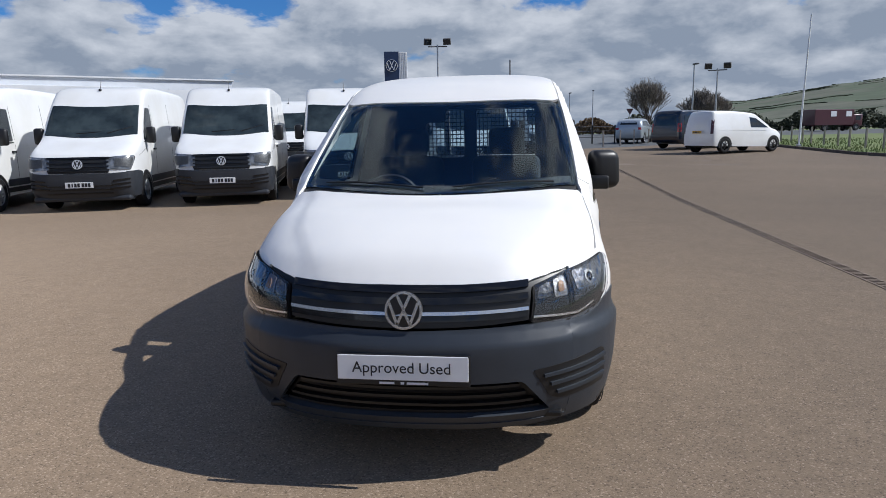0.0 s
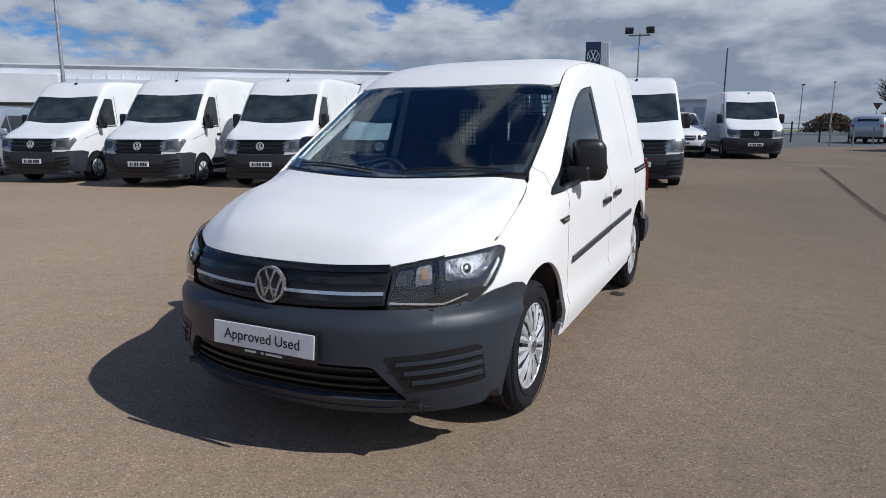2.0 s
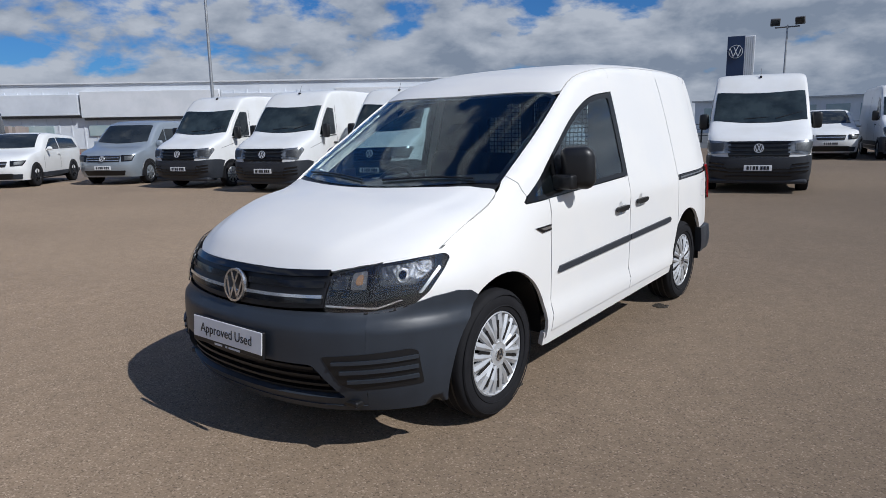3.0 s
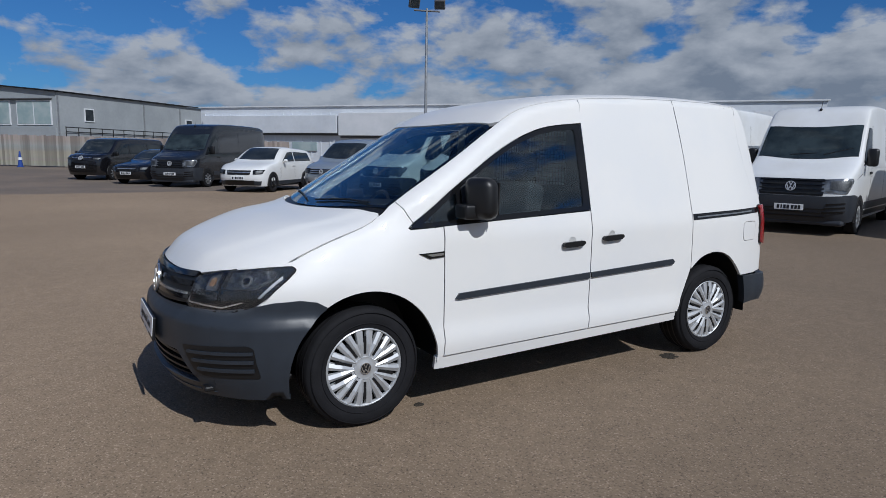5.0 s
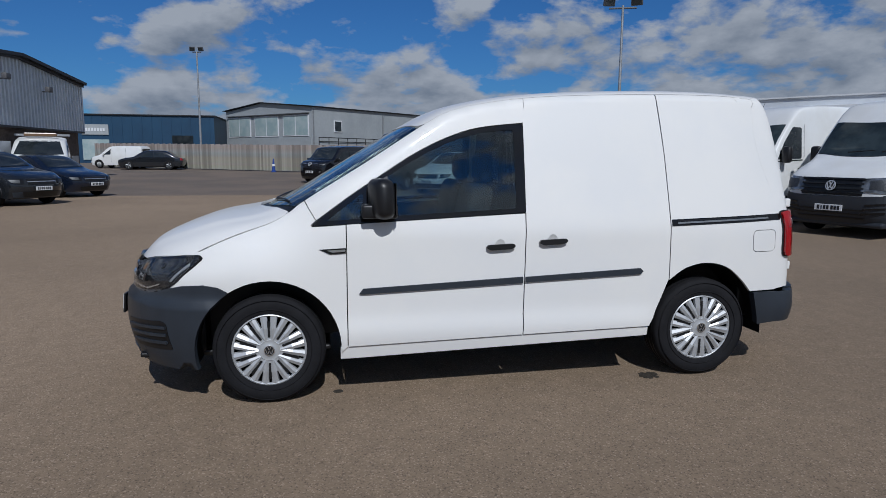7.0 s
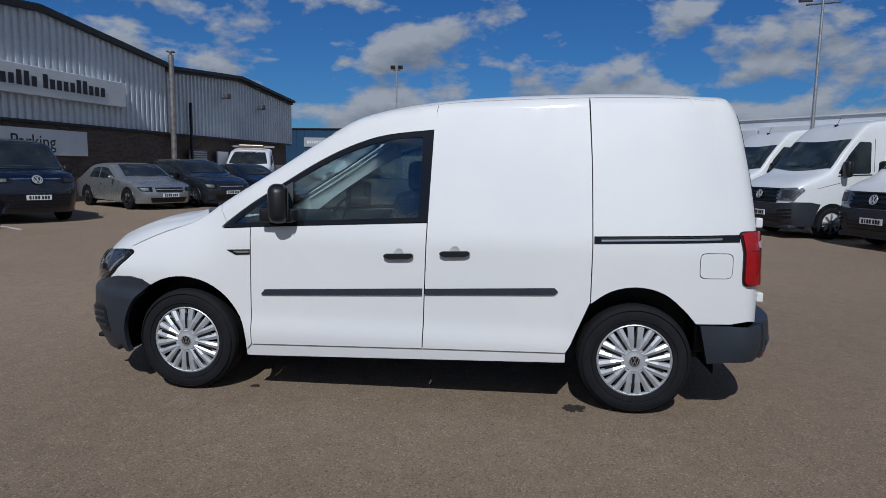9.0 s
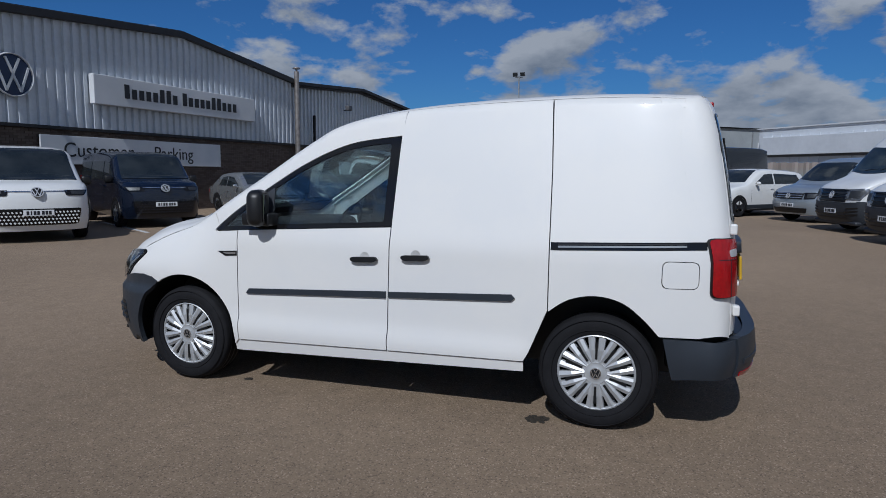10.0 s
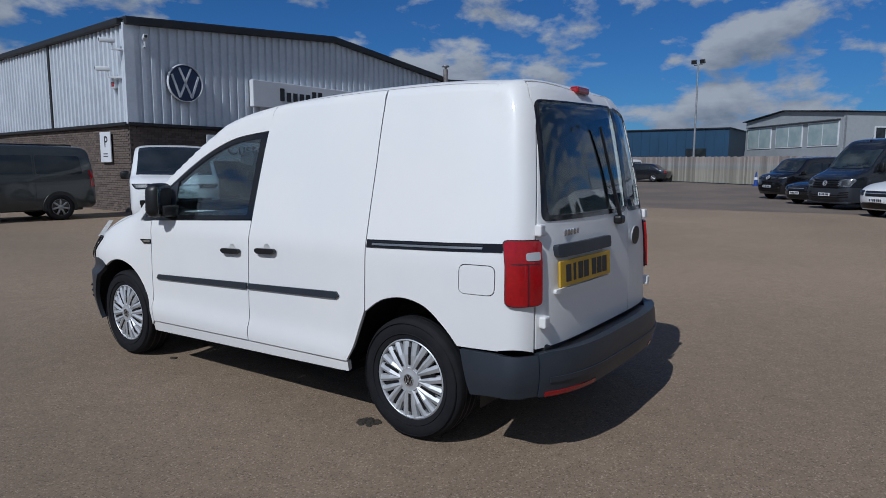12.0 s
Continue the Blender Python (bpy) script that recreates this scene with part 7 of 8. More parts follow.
def crafter(m, paint, label, group):
    """A large panel van with black lower cladding."""
    van = thing("large_van", m, label, "van", group)
    sk = Skin(CRAFTER_ROWS, plain_half(1.0, 0.085, 1.35, 0.06, 0.03, 5.97), step=0.12, across=11, n=5)
    body("body", sk, paint, van)
    ws = [(x, 0.85 + 0.13 * x * x) for x in np.linspace(-0.915, 0.915, 11)] + [(x, 1.40 + 0.06 * x * x) for x in np.linspace(0.87, -0.87, 9)]
    panel("windscreen", sk, "T", ws, VAN_SCREEN, van, "dark windscreen", proud=0.012, thick=0.016, step=0.10)
    both("side_window", sk, rounded([(1.08, 1.38), (1.86, 1.40), (1.86, 2.05), (1.58, 2.06), (1.30, 1.74)], 0.04, 3), FAR_GLASS, van, proud=0.010, thick=0.014, step=0.12)
    # bumper, grille, lamps
    panel("front_bumper", sk, "F", [(-0.935, 0.28), (0.935, 0.28), (0.945, 0.77), (0.58, 0.745), (-0.58, 0.745), (-0.945, 0.77)], DARK_PLASTIC, van, "dark grey plastic bumper", proud=0.020, thick=0.02, step=0.09)
    both("bumper_side", sk, [(0.10, 0.28), (0.60, 0.28), (0.62, 0.50), (0.72, 0.74), (0.50, 0.78), (0.10, 0.78)], DARK_PLASTIC, van, proud=0.018, thick=0.026, step=0.08)
    panel("grille", sk, "F", [(-0.56, 0.755), (0.56, 0.755), (0.62, 1.05), (-0.62, 1.05)], BLACK, van, "black slatted grille", proud=0.014, thick=0.01, step=0.12)
    for z in (0.785, 0.865, 0.945, 1.02):
        panel("grille_slat", sk, "F", [(-0.57, z), (0.57, z), (0.57, z + 0.028), (-0.57, z + 0.028)], GLOSS_BLACK, van, "", proud=0.036, thick=0.02, step=0.12)
    for z in (0.36, 0.43, 0.50):
        panel("bumper_slat", sk, "F", [(-0.62, z), (0.62, z), (0.62, z + 0.022), (-0.62, z + 0.022)], BLACK, van, "", proud=0.030, thick=0.012, step=0.12)
    lamps(sk, van, [(-0.28, 0.83), (0.14, 0.80), (0.27, 1.03), (0.24, 1.085), (-0.26, 1.05)], (0.78, 0.15, -24.0), "clear headlamp", VAN_LAMP)
    both("wing_seam", sk, [(0.62, 1.06), (1.20, 1.20), (1.20, 1.208), (0.62, 1.068)], BLACK, van, proud=0.003, thick=0.004, step=0.15)
    both("window_border", sk, [(1.08, 1.325), (1.90, 1.36), (1.90, 1.385), (1.10, 1.35)], BLACK, van, proud=0.006, thick=0.008, step=0.15)
    part("bumper_lip", block((1.84, 0.40, 0.10), (0, 0.28, 0.255), 0.04), DARK_PLASTIC, van, "dark bumper lip")
    both("bumper_skirt", sk, [(0.30, 0.275), (0.66, 0.275), (0.66, 0.33), (0.30, 0.33)], DARK_PLASTIC, van, proud=0.016, thick=0.02, step=0.1)
    nose_badge(sk, van, 0.925, 0.095)
    nose_plate(sk, van, 0.53)
    for s_ in (1, -1):
        for k in range(3):
            z = 0.44 + 0.075 * k
            panel("bumper_louvre", sk, "", [(s_ * a_, b_) for a_, b_ in ((-0.20 + 0.03 * k, z), (0.16, z + 0.03), (0.16, z + 0.055), (-0.20 + 0.03 * k, z + 0.025))][::s_], GLOSS_BLACK, van, "", proud=0.034, thick=0.014, step=0.08, corner=(s_ * 0.74, 0.12, s_ * -24.0))
    # lower cladding, sill, handles, roof fittings
    both("side_cladding", sk, [(1.45, 0.48), (4.15, 0.48), (4.15, 0.62), (1.45, 0.62)], DARK_PLASTIC, van, proud=0.014, thick=0.02, step=0.2)
    both("rear_cladding", sk, [(5.10, 0.48), (5.80, 0.48), (5.80, 0.62), (5.10, 0.62)], DARK_PLASTIC, van, proud=0.014, thick=0.02, step=0.2)
    both("sill", sk, [(1.45, 0.35), (4.15, 0.35), (4.15, 0.45), (1.45, 0.45)], BLACK, van, proud=0.004, thick=0.02, step=0.2)
    both("door_gap", sk, [(1.95, 0.48), (1.962, 0.48), (1.962, 2.12), (1.95, 2.12)], BLACK, van, proud=0.0015, thick=0.004, step=0.2)
    both("door_gap", sk, [(3.50, 0.48), (3.512, 0.48), (3.512, 2.20), (3.50, 2.20)], BLACK, van, proud=0.0015, thick=0.004, step=0.2)
    both("door_handle", sk, [(1.76, 1.16), (1.92, 1.16), (1.92, 1.20), (1.76, 1.20)], BLACK, van, proud=0.03, thick=0.03, step=0.1)
    both("rub_rail", sk, [(2.2, 1.30), (3.48, 1.30), (3.48, 1.32), (2.2, 1.32)], paint, van, proud=0.01, thick=0.01, step=0.2)
    door_mirrors(van, 0.96, 1.20, 1.48, (0.20, 0.14, 0.34), BLACK)
    mesh_object("roof_aerial", *merge(raw(block((0.05, 0.09, 0.05), (0, 1.78, sk.top(0, 1.78) + 0.012), 0.015)), rod((0, 1.78, sk.top(0, 1.78) + 0.02), (0, 1.88, sk.top(0, 1.78) + 0.20), 0.006, 0.004, 5)), BLACK, van, "black roof aerial")
    for x in (-0.3, 0.32):
        mesh_object("wiper", *rod((x, 0.92 + 0.15 * x * x, sk.top(x, 0.92 + 0.15 * x * x) + 0.02), (x + 0.48, 0.96 + 0.15 * (x + 0.48) ** 2, sk.top(x + 0.48, 0.96 + 0.15 * (x + 0.48) ** 2) + 0.02), 0.012, 0.008, 5), BLACK, van)
    part("underbody", block((1.7, 5.2, 0.1), (0, 3.0, 0.32)), BLACK, van)
    four_wheels(van, 1.0, 1.02, 4.66, 0.345, 0.22, ALLOY, 8, "black tyre on a grey steel wheel")
    return van


T6_ROWS = [
    (0.10, 0.24, 0.48, 0.24, 2.5), (0.02, 0.42, 0.44, 0.42, 2.5), (0.0, 0.62, 0.42, 0.62, 2.6), (0.05, 0.84, 0.44, 0.84, 2.6), (0.18, 0.98, 0.52, 0.95, 2.6),
    (0.55, 1.10, 0.75, 1.05, 2.6), (0.95, 1.20, 1.10, 1.15, 2.8), (1.45, 1.62, 1.55, 1.56, 2.9), (1.80, 1.86, 1.88, 1.76, 3.0), (2.4, 1.96, 2.4, 1.83, 3.2),
    (4.2, 1.96, 4.2, 1.83, 3.2), (4.70, 1.90, 4.62, 1.78, 4.0), (4.82, 1.55, 4.72, 1.50, 5.0), (4.88, 1.0, 4.78, 1.0, 5.0), (4.89, 0.45, 4.79, 0.45, 5.0), (4.80, 0.32, 4.70, 0.32, 4.0),
]


def transporter(m, paint, label, group="", windows=True, bumper=None, buzz=False, roof_bars=False, face=None):
    """A mid-sized van; buzz gives it a short rounded nose and a slim light bar."""
    van = thing("van", m, label, "van", group)
    rows = T6_ROWS
    if buzz:
        rows = [(y if k < 3 or k > 8 else y * (0.55 if k < 6 else 0.78), z * (1.06 if 3 <= k <= 6 else 1), sy if k < 3 or k > 8 else 0.42 + (sy - 0.42) * (0.6 if k < 6 else 0.8), sz * (1.06 if 3 <= k <= 6 else 1), q) for k, (y, z, sy, sz, q) in enumerate(T6_ROWS)]
    sk = Skin(rows, plain_half(0.96, 0.16, 1.10, 0.07, 0.04, 4.89), step=0.12, across=10, n=5)
    body("body", sk, paint, van)
    y0, y1 = (0.62, 1.50) if buzz else (1.0, 1.70)
    ws = [(x, y0 + 0.20 * x * x) for x in np.linspace(-0.82, 0.82, 11)] + [(0.74, y1)] + [(x, y1 - 0.03 + 0.06 * x * x) for x in np.linspace(0.68, -0.68, 9)] + [(-0.74, y1)]
    panel("windscreen", sk, "T", ws, FAR_GLASS, van, "dark windscreen", proud=0.014, thick=0.018, step=0.09)
    yb = y0 + 0.38
    both("side_window", sk, rounded([(yb, 1.18), (2.02, 1.20), (2.02, 1.68), (yb + 0.62, 1.66)], 0.04, 3), FAR_GLASS, van, proud=0.010, thick=0.014, step=0.14)
    if windows:
        both("rear_side_window", sk, rounded([(2.10, 1.20), (3.35, 1.21), (3.35, 1.69), (2.10, 1.68)], 0.05, 3), FAR_GLASS, van, proud=0.010, thick=0.014, step=0.16)
        both("tail_side_window", sk, rounded([(3.43, 1.21), (4.55, 1.22), (4.48, 1.68), (3.43, 1.69)], 0.05, 3), FAR_GLASS, van, proud=0.010, thick=0.014, step=0.16)
    panel("rear_window", sk, "B", rounded([(-0.70, 1.18), (0.70, 1.18), (0.62, 1.70), (-0.62, 1.70)], 0.06, 3), FAR_GLASS, van, "dark rear window", proud=0.005, thick=0.01, step=0.16)
    for s in (1, -1):
        panel("tail_lamp", sk, "", [(s * a_, b_) for a_, b_ in [(-0.09, 0.86), (0.09, 0.86), (0.09, 1.30), (-0.09, 1.30)]][::s], RED, van, "red tail lamp", proud=0.012, thick=0.02, step=0.1, corner=(s * 0.82, 4.75, s * 215.0))
    both("belt_crease", sk, [(0.6, 0.99), (4.7, 1.01), (4.7, 1.02), (0.6, 1.0)], paint, van, proud=0.008, thick=0.01, step=0.25)
    for gy in (2.06, 3.39):
        both("door_gap", sk, [(gy, 0.36), (gy + 0.01, 0.36), (gy + 0.01, 1.74), (gy, 1.74)], BLACK, van, proud=0.0015, thick=0.004, step=0.2)
    both("door_handle", sk, [(1.88, 1.02), (2.02, 1.02), (2.02, 1.05), (1.88, 1.05)], paint, van, proud=0.03, thick=0.03, step=0.1)
    low = bumper or paint
    if buzz:
        panel("lower_grille", sk, "F", rounded([(-0.70, 0.36), (0.70, 0.36), (0.76, 0.68), (-0.76, 0.68)], 0.05, 3), GLOSS_BLACK, van, "honeycomb lower grille", proud=0.014, thick=0.02, step=0.12)
        cells = []
        for r_ in range(4):
            for c_ in range(21):
                x_, z_ = -0.66 + 0.066 * c_ + 0.033 * (r_ % 2), 0.41 + 0.066 * r_
                p, n = sk.land(Vector((x_, -3, z_)), Vector((0, 1, 0)))
                cells.append(moved(raw(block((0.036, 0.012, 0.030))), Matrix.Translation(p + n * 0.018) @ pose(0, 0, 0, 0, 45)))
        mesh_object("honeycomb_grille", *merge(*cells), paint, van, "honeycomb cells in body colour")
        lamps(sk, van, [(-0.24, 0.93), (0.10, 0.92), (0.24, 1.03), (-0.24, 1.03)], (0.72, 0.16, -30.0), "slim headlamp")
        panel("light_bar", sk, "F", [(-0.52, 1.0), (0.52, 1.0), (0.52, 1.018), (-0.52, 1.018)], CHROME, van, "slim light bar", proud=0.016, thick=0.012, step=0.15)
        nose_badge(sk, van, 1.0, 0.11)
        nose_plate(sk, van, 0.60)
    else:
        panel("front_bumper", sk, "F", [(-0.76, 0.26), (0.76, 0.26), (0.80, 0.62), (-0.80, 0.62)], low, van, "bumper", proud=0.016, thick=0.024, step=0.1)
        panel("lower_intake", sk, "F", rounded([(-0.60, 0.30), (0.60, 0.30), (0.66, 0.44), (-0.66, 0.44)], 0.03, 3), BLACK, van, "black lower intake", proud=0.026, thick=0.016, step=0.12)
        panel("grille", sk, "F", [(-0.50, 0.70), (0.50, 0.70), (0.54, 0.88), (-0.54, 0.88)], BLACK, van, "black grille", proud=0.014, thick=0.02, step=0.12)
        for z in (0.73, 0.80, 0.86):
            panel("grille_slat", sk, "F", [(-0.50, z), (0.50, z), (0.50, z + 0.018), (-0.50, z + 0.018)], CHROME if z > 0.72 else BLACK, van, "", proud=0.028, thick=0.016, step=0.12)
        lamps(sk, van, [(-0.18, 0.70), (0.12, 0.72), (0.22, 0.90), (-0.16, 0.89)], (0.70, 0.17, -30.0))
        nose_badge(sk, van, 0.79, 0.085)
        nose_plate(sk, van, 0.52)
    if roof_bars:
        for s in (1, -1):
            mesh_object("roof_rail", *merge(rod((s * 0.62, 2.0, 1.95), (s * 0.62, 4.4, 1.97), 0.018), rod((s * 0.62, 2.0, 1.88), (s * 0.62, 2.0, 1.96), 0.018), rod((s * 0.62, 4.4, 1.88), (s * 0.62, 4.4, 1.97), 0.018)), BLACK, van, "black roof rail")
    door_mirrors(van, 0.90, y0 + 0.42, 1.22, (0.20, 0.12, 0.20), BLACK if bumper or buzz else paint)
    part("underbody", block((1.6, 4.2, 0.1), (0, 2.45, 0.30)), BLACK, van)
    four_wheels(van, 0.96, 0.92, 3.95, 0.345, 0.23, face or ALLOY, 7, "black tyre on a spoked wheel")
    return van


def car(m, paint, label, high=1.43, length=4.5, estate=False, group="", face=None, category="car"):
    """A saloon, hatchback or small sport utility vehicle by its height and tail."""
    ob = thing("car", m, label, category, group)
    k = high / 1.43
    bel = 0.90 * (0.5 + 0.5 * k) + (0.10 if k > 1.08 else 0)
    L = length
    tail = [(L - 0.35, high * 0.93, L - 0.55, high * 0.88, 3.2), (L - 0.10, bel + 0.16, L - 0.22, bel + 0.12, 3.4)] if estate else [(L - 1.05, high * 0.93, L - 1.15, high * 0.86, 3.0), (L - 0.55, bel + 0.09, L - 0.60, bel + 0.03, 3.2)]
    rows = [
        (0.12, 0.20 * k, 0.48, 0.20 * k, 2.3), (0.0, 0.42 * k, 0.44, 0.42 * k, 2.3), (0.03, 0.62 * k, 0.44, 0.62 * k, 2.4), (0.14, 0.74 * k, 0.50, 0.72 * k, 2.4), (0.55, 0.86 * k, 0.72, bel - 0.10, 2.5),
        (1.20, 0.98 * k, 1.30, bel - 0.01, 2.6), (1.60, 1.20 * k, 1.72, bel + 0.20 * k, 2.7), (2.05, 1.39 * k, 2.12, high * 0.90, 2.9), (2.6, high, 2.6, high * 0.935, 3.0), (L - 1.5, high * 0.985, L - 1.5, high * 0.92, 3.0),
        *tail, (L - 0.02, bel - 0.08, L - 0.18, bel - 0.10, 3.4), (L, 0.5 * k, L - 0.15, 0.5 * k, 3.2), (L - 0.08, 0.28 * k, L - 0.20, 0.28 * k, 3.0),
    ]
    sk = Skin(rows, plain_half(0.90, 0.30, bel, 0.07, 0.06, L), step=0.13, across=8, n=4)
    body("body", sk, paint, ob)
    ws = [(x, 1.26 + 0.20 * x * x) for x in np.linspace(-0.70, 0.70, 9)] + [(x, 2.02 + 0.07 * x * x) for x in np.linspace(0.58, -0.58, 9)]
    panel("windscreen", sk, "T", ws, FAR_GLASS, ob, "dark windscreen", proud=0.012, thick=0.016, step=0.10)
    end = L - 0.42 if k > 1.08 else L - 0.85 if estate else L - 1.15
    zt = high * 0.895
    both("side_window", sk, rounded([(1.62, bel + 0.03), (2.62, bel + 0.04), (2.62, zt), (2.20, zt - 0.03)], 0.03, 3), FAR_GLASS, ob, proud=0.010, thick=0.014, step=0.11)
    both("rear_side_window", sk, rounded([(2.70, bel + 0.04), (end - 0.05, bel + 0.06), (end - 0.22, zt - 0.04), (2.70, zt)], 0.03, 3), FAR_GLASS, ob, proud=0.010, thick=0.014, step=0.11)
    if estate:
        panel("rear_window", sk, "B", rounded([(-0.56, bel + 0.14), (0.56, bel + 0.14), (0.48, high * 0.86), (-0.48, high * 0.86)], 0.05, 3), FAR_GLASS, ob, "dark rear window", proud=0.004, thick=0.01, step=0.14)
    else:
        panel("rear_window", sk, "T", [(-0.56, L - 1.10), (0.56, L - 1.10), (0.60, L - 0.72), (-0.60, L - 0.72)], FAR_GLASS, ob, "dark rear window", proud=0.004, thick=0.01, step=0.14)
    panel("lower_intake", sk, "F", rounded([(-0.52, 0.24 * k), (0.52, 0.24 * k), (0.58, 0.38 * k), (-0.58, 0.38 * k)], 0.03, 3), BLACK, ob, "black lower intake", proud=0.018, thick=0.02, step=0.12)
    panel("grille", sk, "F", rounded([(-0.42, 0.55 * k), (0.42, 0.55 * k), (0.46, 0.68 * k), (-0.46, 0.68 * k)], 0.02, 3), BLACK, ob, "black grille", proud=0.016, thick=0.02, step=0.12)
    panel("grille_strip", sk, "F", [(-0.44, 0.61 * k), (0.44, 0.61 * k), (0.44, 0.63 * k), (-0.44, 0.63 * k)], CHROME, ob, "chrome strip", proud=0.026, thick=0.012, step=0.15)
    lamps(sk, ob, [(-0.17, 0.56 * k), (0.14, 0.58 * k), (0.26, 0.70 * k), (-0.15, 0.69 * k)], (0.66, 0.18, -32.0))
    nose_plate(sk, ob, 0.45 * k)
    for s in (1, -1):
        panel("tail_lamp", sk, "", [(s * a_, b_) for a_, b_ in [(-0.12, bel - 0.20), (0.14, bel - 0.20), (0.14, bel - 0.04), (-0.12, bel - 0.04)]][::s], RED, ob, "red tail lamp", proud=0.01, thick=0.015, step=0.1, corner=(s * 0.74, L - 0.12, s * 215.0))
    if k > 1.08:
        panel("lower_bumper", sk, "F", [(-0.74, 0.23 * k), (0.74, 0.23 * k), (0.78, 0.36 * k), (-0.78, 0.36 * k)], PLASTIC, ob, "dark lower bumper", proud=0.012, thick=0.02, step=0.08)
        for s_ in (1, -1):
            mesh_object("roof_rail", *merge(rod((s_ * 0.56, 2.15, high * 0.975), (s_ * 0.55, L - 0.75, high * 0.965), 0.016, sides=6), rod((s_ * 0.56, 2.15, high * 0.93), (s_ * 0.56, 2.15, high * 0.975), 0.016, sides=6), rod((s_ * 0.55, L - 0.75, high * 0.90), (s_ * 0.55, L - 0.75, high * 0.965), 0.016, sides=6)), STEEL, ob, "grey roof rail")
        both("sill_cladding", sk, [(0.5, 0.26), (L - 0.4, 0.28), (L - 0.4, 0.42), (0.5, 0.40)], PLASTIC, ob, proud=0.010, thick=0.02, step=0.2)
    for gy in (1.48, 2.66):
        both("door_gap", sk, [(gy, 0.34), (gy + 0.009, 0.34), (gy + 0.009, bel), (gy, bel)], BLACK, ob, proud=0.0015, thick=0.004, step=0.2)
    both("door_handle", sk, [(2.46, bel - 0.13), (2.60, bel - 0.13), (2.60, bel - 0.105), (2.46, bel - 0.105)], paint, ob, proud=0.03, thick=0.03, step=0.1)
    door_mirrors(ob, 0.86, 1.68, bel + 0.06, (0.16, 0.10, 0.12), paint)
    part("underbody", block((1.5, L - 0.7, 0.1), (0, L / 2, 0.25)), BLACK, ob)
    r = 0.315 * (0.6 + 0.4 * k)
    four_wheels(ob, 0.90, 0.88, L - 0.98, r, 0.21, face or ALLOY, 6, "black tyre on an alloy wheel")
    return ob

# ---- the rows of parked vehicles ----
WHITE_LABEL = "tall white panel van with dark grey bumper in a row"
first_van = None
TALL = Matrix.Diagonal((0.99, 1.0, 1.005, 1.0))
for vx, vy in ((-0.62, 12.72), (-3.45, 11.62), (-5.76, 10.25), (-8.22, 9.22), (-10.73, 8.08), (-14.10, 7.80)):
    m = on_ground(vx, vy, 14.0 if vx > -1 else 17.0) @ TALL
    if first_van is None:
        first_van = crafter(m, WHITE_VAN, WHITE_LABEL, "row of white vans")
    else:
        copy_thing(first_van, m)
copy_thing(first_van, on_ground(-7.7, 19.1, 16) @ TALL)
copy_thing(first_van, on_ground(1.6, 24.5, 13) @ TALL)
car(on_ground(-0.9, 24.6, 13), WHITE_VAN, "white pick-up style utility parked behind the vans", 1.78, 4.9, True, "", None, "pick-up")
transporter(on_ground(-17.6, 7.38, 32), PAINT_BLUE_GREY, "blue-grey minibus parked at the end of the row", "", True)
car(on_ground(-19.3, 4.95, 47), WHITE_VAN, "white sport utility vehicle beside dark vans", 1.63, 4.6, True, "", DARK_ALLOY, "car")
crafter(on_ground(-23.3, 3.3, 47), PAINT_DARK, "charcoal grey large panel van with grey bumper", "row of dark vehicles")
car(on_ground(-26.3, 2.0, 47), PAINT_BLACK, "black hatchback between two vans", 1.5, 4.2, True, "row of dark vehicles")
transporter(on_ground(-29.7, 0.45, 47), PAINT_BLACK, "black people carrier van with rounded nose", "row of dark vehicles", True, None, True)
# in front of the showroom
transporter(on_ground(-4.98, -7.68, 149), WHITE_VAN, "white rounded people carrier with honeycomb lower grille", "cars before the showroom", True, None, True)
transporter(on_ground(-8.80, -8.05, 150), PAINT_NAVY, "navy rounded people carrier with slim light bar", "cars before the showroom", True, None, True)
car(on_ground(-14.0, -7.9, 150), PAINT_SILVER, "silver saloon car parked before the showroom", 1.42, 4.5, False, "cars before the showroom", DARK_ALLOY)
car(on_ground(-15.9, -6.8, 151), PAINT_DARK, "dark grey sport utility vehicle with silver skid bar", 1.58, 4.3, True, "cars before the showroom")
car(on_ground(-19.9, -6.65, 151), PAINT_NAVY, "dark blue hatchback parked nose out", 1.46, 4.2, True, "cars before the showroom")
transporter(on_ground(-0.78, -13.7, 86), PAINT_GREEN, "grey-green minibus with roof rails beside the sunlit wall", "", True, PLASTIC, False, True)


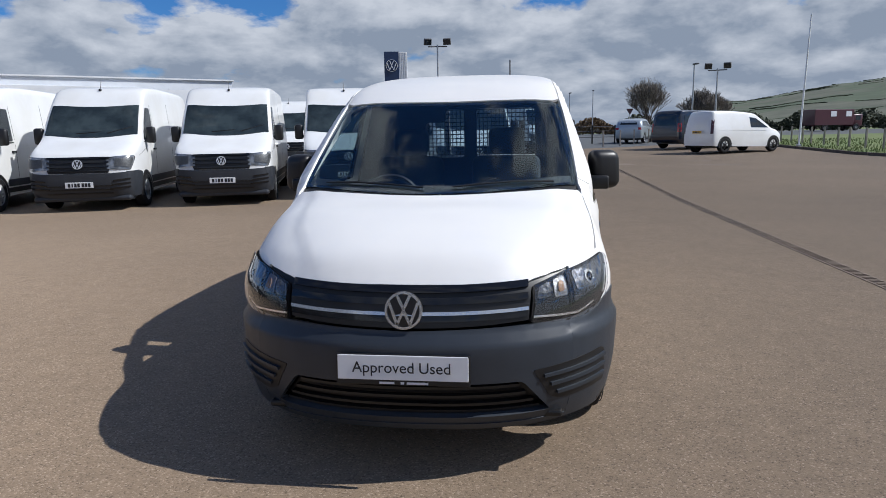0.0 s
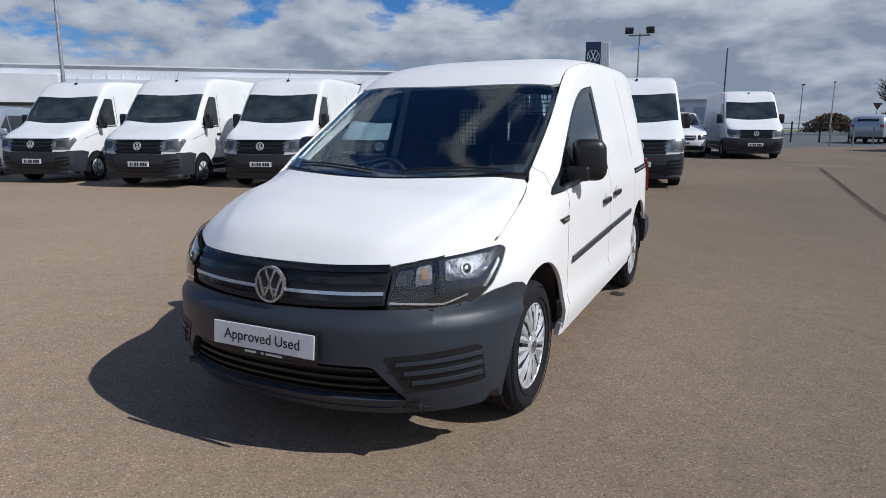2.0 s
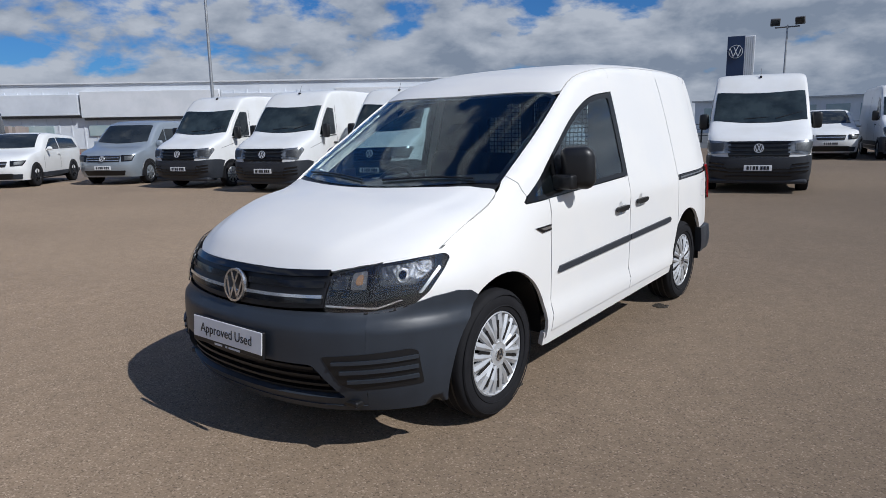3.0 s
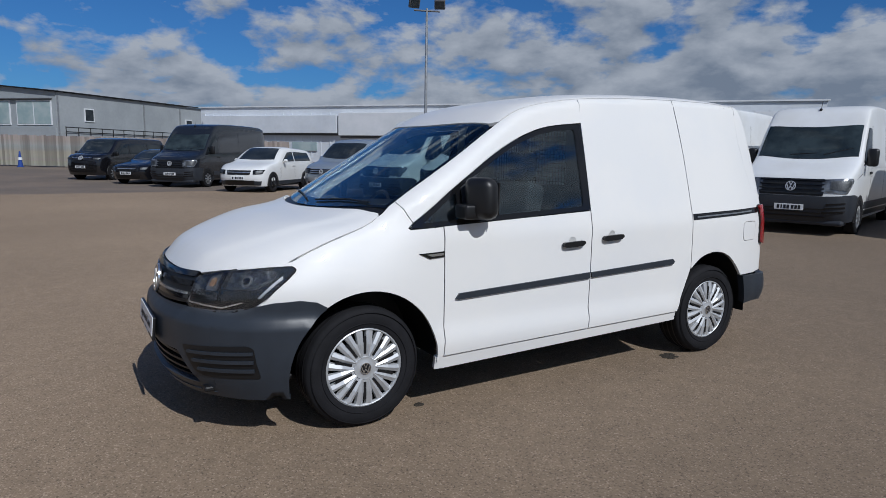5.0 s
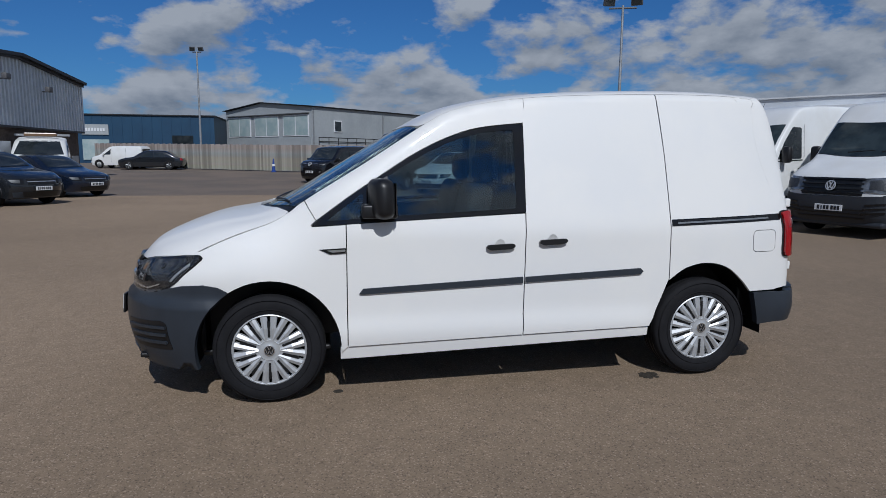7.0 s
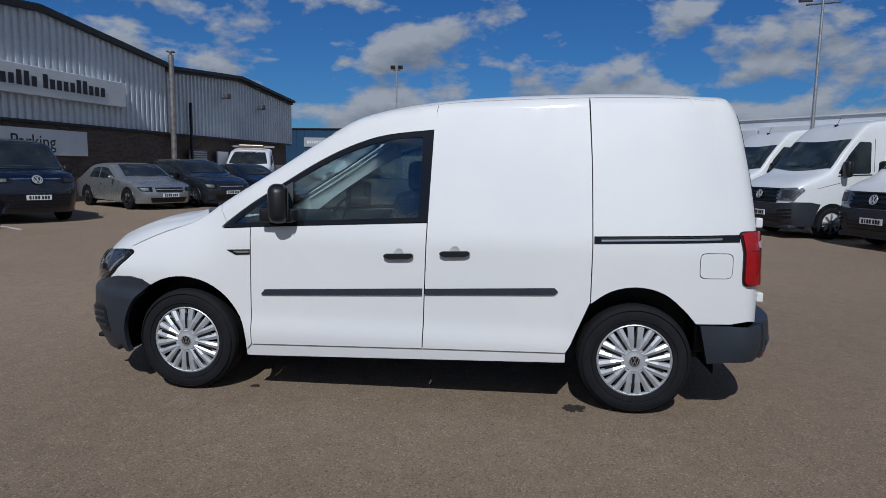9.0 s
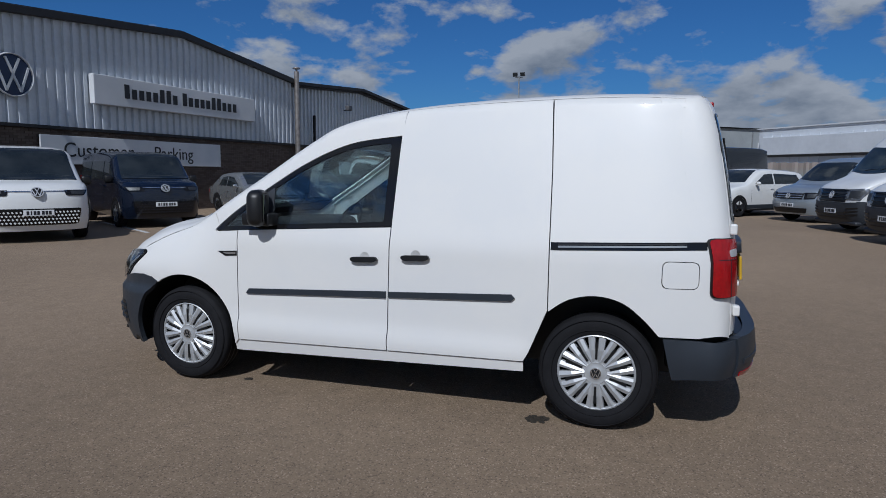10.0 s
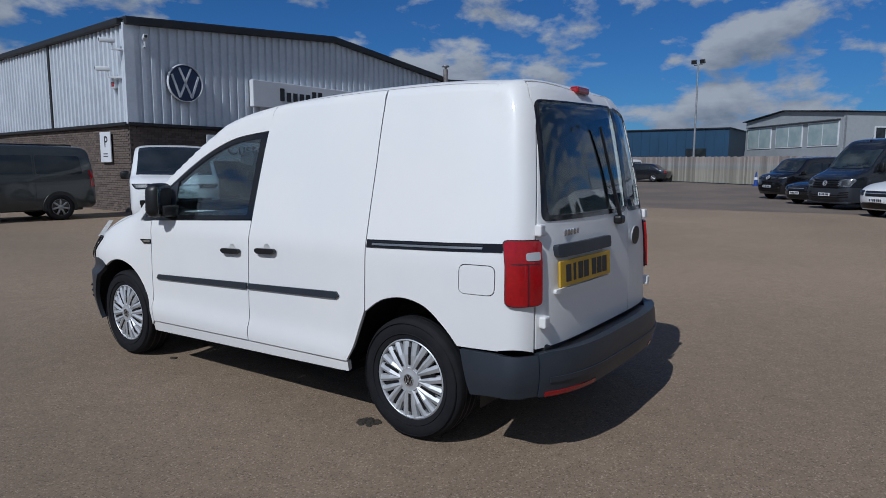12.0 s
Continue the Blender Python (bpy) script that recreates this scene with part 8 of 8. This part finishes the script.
def flatbed(m):
    """A small white tipper truck."""
    ob = thing("flatbed_truck", m, "small white flatbed truck with a roof rack", "truck")
    sk = Skin(T6_ROWS[:10] + [(2.45, 1.93, 2.45, 1.80, 4.0), (2.52, 1.4, 2.50, 1.4, 4.0), (2.52, 0.4, 2.50, 0.4, 4.0)], plain_half(0.96, 0.16, 1.10, 0.07, 0.0, 9), step=0.16, across=7, n=3)
    body("cab", sk, WHITE_VAN, ob)
    panel("windscreen", sk, "T", [(x, 1.0 + 0.20 * x * x) for x in np.linspace(-0.82, 0.82, 9)] + [(0.66, 1.70), (-0.66, 1.70)], FAR_GLASS, ob, "dark windscreen", proud=0.004, thick=0.01, step=0.15)
    both("side_window", sk, [(1.38, 1.18), (2.2, 1.2), (2.2, 1.66), (1.95, 1.66)], FAR_GLASS, ob, proud=0.005, thick=0.01, step=0.15)
    panel("grille", sk, "F", [(-0.5, 0.62), (0.5, 0.62), (0.5, 0.85), (-0.5, 0.85)], BLACK, ob, "black grille", proud=0.006, thick=0.01, step=0.15)
    part("flat_bed", block((2.0, 2.9, 0.12), (0, 4.1, 0.82)), STEEL, ob, "grey flat bed")
    for s in (-1, 1):
        part("drop_side", block((0.05, 2.9, 0.38), (s * 0.98, 4.1, 1.05)), STEEL, ob)
    part("light_bar", block((1.1, 0.25, 0.14), (0, 2.1, 2.05), 0.03), AMBER, ob, "roof beacon bar")
    part("rack", block((1.9, 0.08, 0.08), (0, 2.6, 2.05)), STEEL, ob)
    part("underbody", block((1.0, 4.8, 0.2), (0, 2.9, 0.5)), BLACK, ob)
    four_wheels(ob, 0.96, 0.95, 4.4, 0.34, 0.22, ALLOY, 6, "black tyre on a steel wheel")


flatbed(on_ground(-25.3, -10.7, 105) @ Matrix.Scale(1.15, 4))
car(on_ground(-48.0, -14.0, 0), PAINT_DARK, "dark saloon parked along the fence", 1.45, 4.7)
transporter(on_ground(-51.0, -16.6, -15) @ Matrix.Scale(0.88, 4), WHITE_VAN, "small white van by the fence", "", False)
car(on_ground(-50.0, -24.0, 0), PAINT_SILVER, "silver car by the fence", 1.45, 4.3, True)


# ---- beyond the yard to the north-east ----
def small_van(m):
    """A long white delivery van seen from behind, with black wheels."""
    ob = thing("delivery_van", m, "white long delivery van with black wheels at the grass edge", "van")
    rows = [(y * 1.10 if y > 2.4 else y, z, sy * 1.10 if sy > 2.4 else sy, e_, d) for y, z, sy, d, e_ in CADDY_ROWS]
    sk = Skin(rows, lambda y, z: caddy_half(min(y, 3.9), z), step=0.13, across=8, n=4)
    body("body", sk, WHITE_VAN, ob)
    panel("windscreen", sk, "T", [(x, 0.90 + 0.19 * x * x) for x in np.linspace(-0.70, 0.70, 9)] + [(0.62, 1.68), (-0.62, 1.68)], FAR_GLASS, ob, "dark windscreen", proud=0.004, thick=0.01, step=0.14)
    both("side_window", sk, [(1.25, 1.08), (2.33, 1.10), (2.33, 1.56), (1.95, 1.50)], FAR_GLASS, ob, proud=0.005, thick=0.01, step=0.14)
    panel("rear_window", sk, "B", rounded([(-0.58, 1.17), (0.58, 1.17), (0.54, 1.66), (-0.54, 1.66)], 0.05, 3), WHITE_VAN, ob, "blanked rear panel", proud=0.006, thick=0.01, step=0.14)
    number_plate(ob, pose(-0.1, 4.80, 0.93, 0, 0, 180), PLATE_YELLOW)
    for s in (1, -1):
        panel("tail_lamp", sk, "", [(s * a_, b_) for a_, b_ in [(-0.06, 0.85), (0.06, 0.85), (0.06, 1.45), (-0.06, 1.45)]][::s], PAINT_MAROON, ob, "dark tail lamp", proud=0.012, thick=0.02, step=0.1, corner=(s * 0.77, 4.60, s * 215.0))
    both("crease", sk, [(0.9, 0.95), (4.4, 0.98), (4.4, 0.99), (0.9, 0.96)], WHITE_VAN, ob, proud=0.008, thick=0.01, step=0.25)
    part("underbody", block((1.4, 4.0, 0.1), (0, 2.3, 0.3)), BLACK, ob)
    four_wheels(ob, 0.885, 0.87, 3.90, 0.33, 0.21, DARK_ALLOY, 7, "black tyre on a black alloy wheel")


small_van(on_ground(12.0, 30.5, 122) @ pose(0, 0.0, 0))
transporter(on_ground(11.4, 35.6, 128) @ pose(0, 0, 0), PAINT_NAVY, "dark blue van parked beside a white one", "", True)
car(on_ground(8.6, 46, 160), PAINT_BLUE_GREY, "silver-blue people carrier on the road beyond", 1.62, 4.4, True)
car(on_ground(37, 62, 112), PAINT_BLUE_GREY, "blue-grey car beyond the grass", 1.5, 4.4, True)


def horsebox(m):
    ob = thing("horsebox", m, "maroon lorry body with pale windows beyond the grass", "lorry")
    part("box_body", block((2.3, 6.4, 2.1), (0, 3.2, 0.75), 0.06, base=True), PAINT_MAROON, ob, "maroon box body")
    part("cab", block((2.1, 1.7, 1.6), (0, -0.75, 0.6), 0.15, base=True), PAINT_MAROON, ob, "maroon cab", 50)
    for y in (0.9, 3.4):
        part("side_window", block((2.36, 0.9, 0.7), (0, y, 1.9), base=True), SIGN_WHITE, ob, "pale window")
    part("cab_window", block((2.14, 0.8, 0.6), (0, -0.8, 1.4), base=True), FAR_GLASS, ob)
    four_wheels(ob, 1.12, -0.5, 4.6, 0.42, 0.26, ALLOY, 6, "black tyre")


horsebox(on_ground(35.9, 76.0, 112) @ Matrix.Scale(0.82, 4))
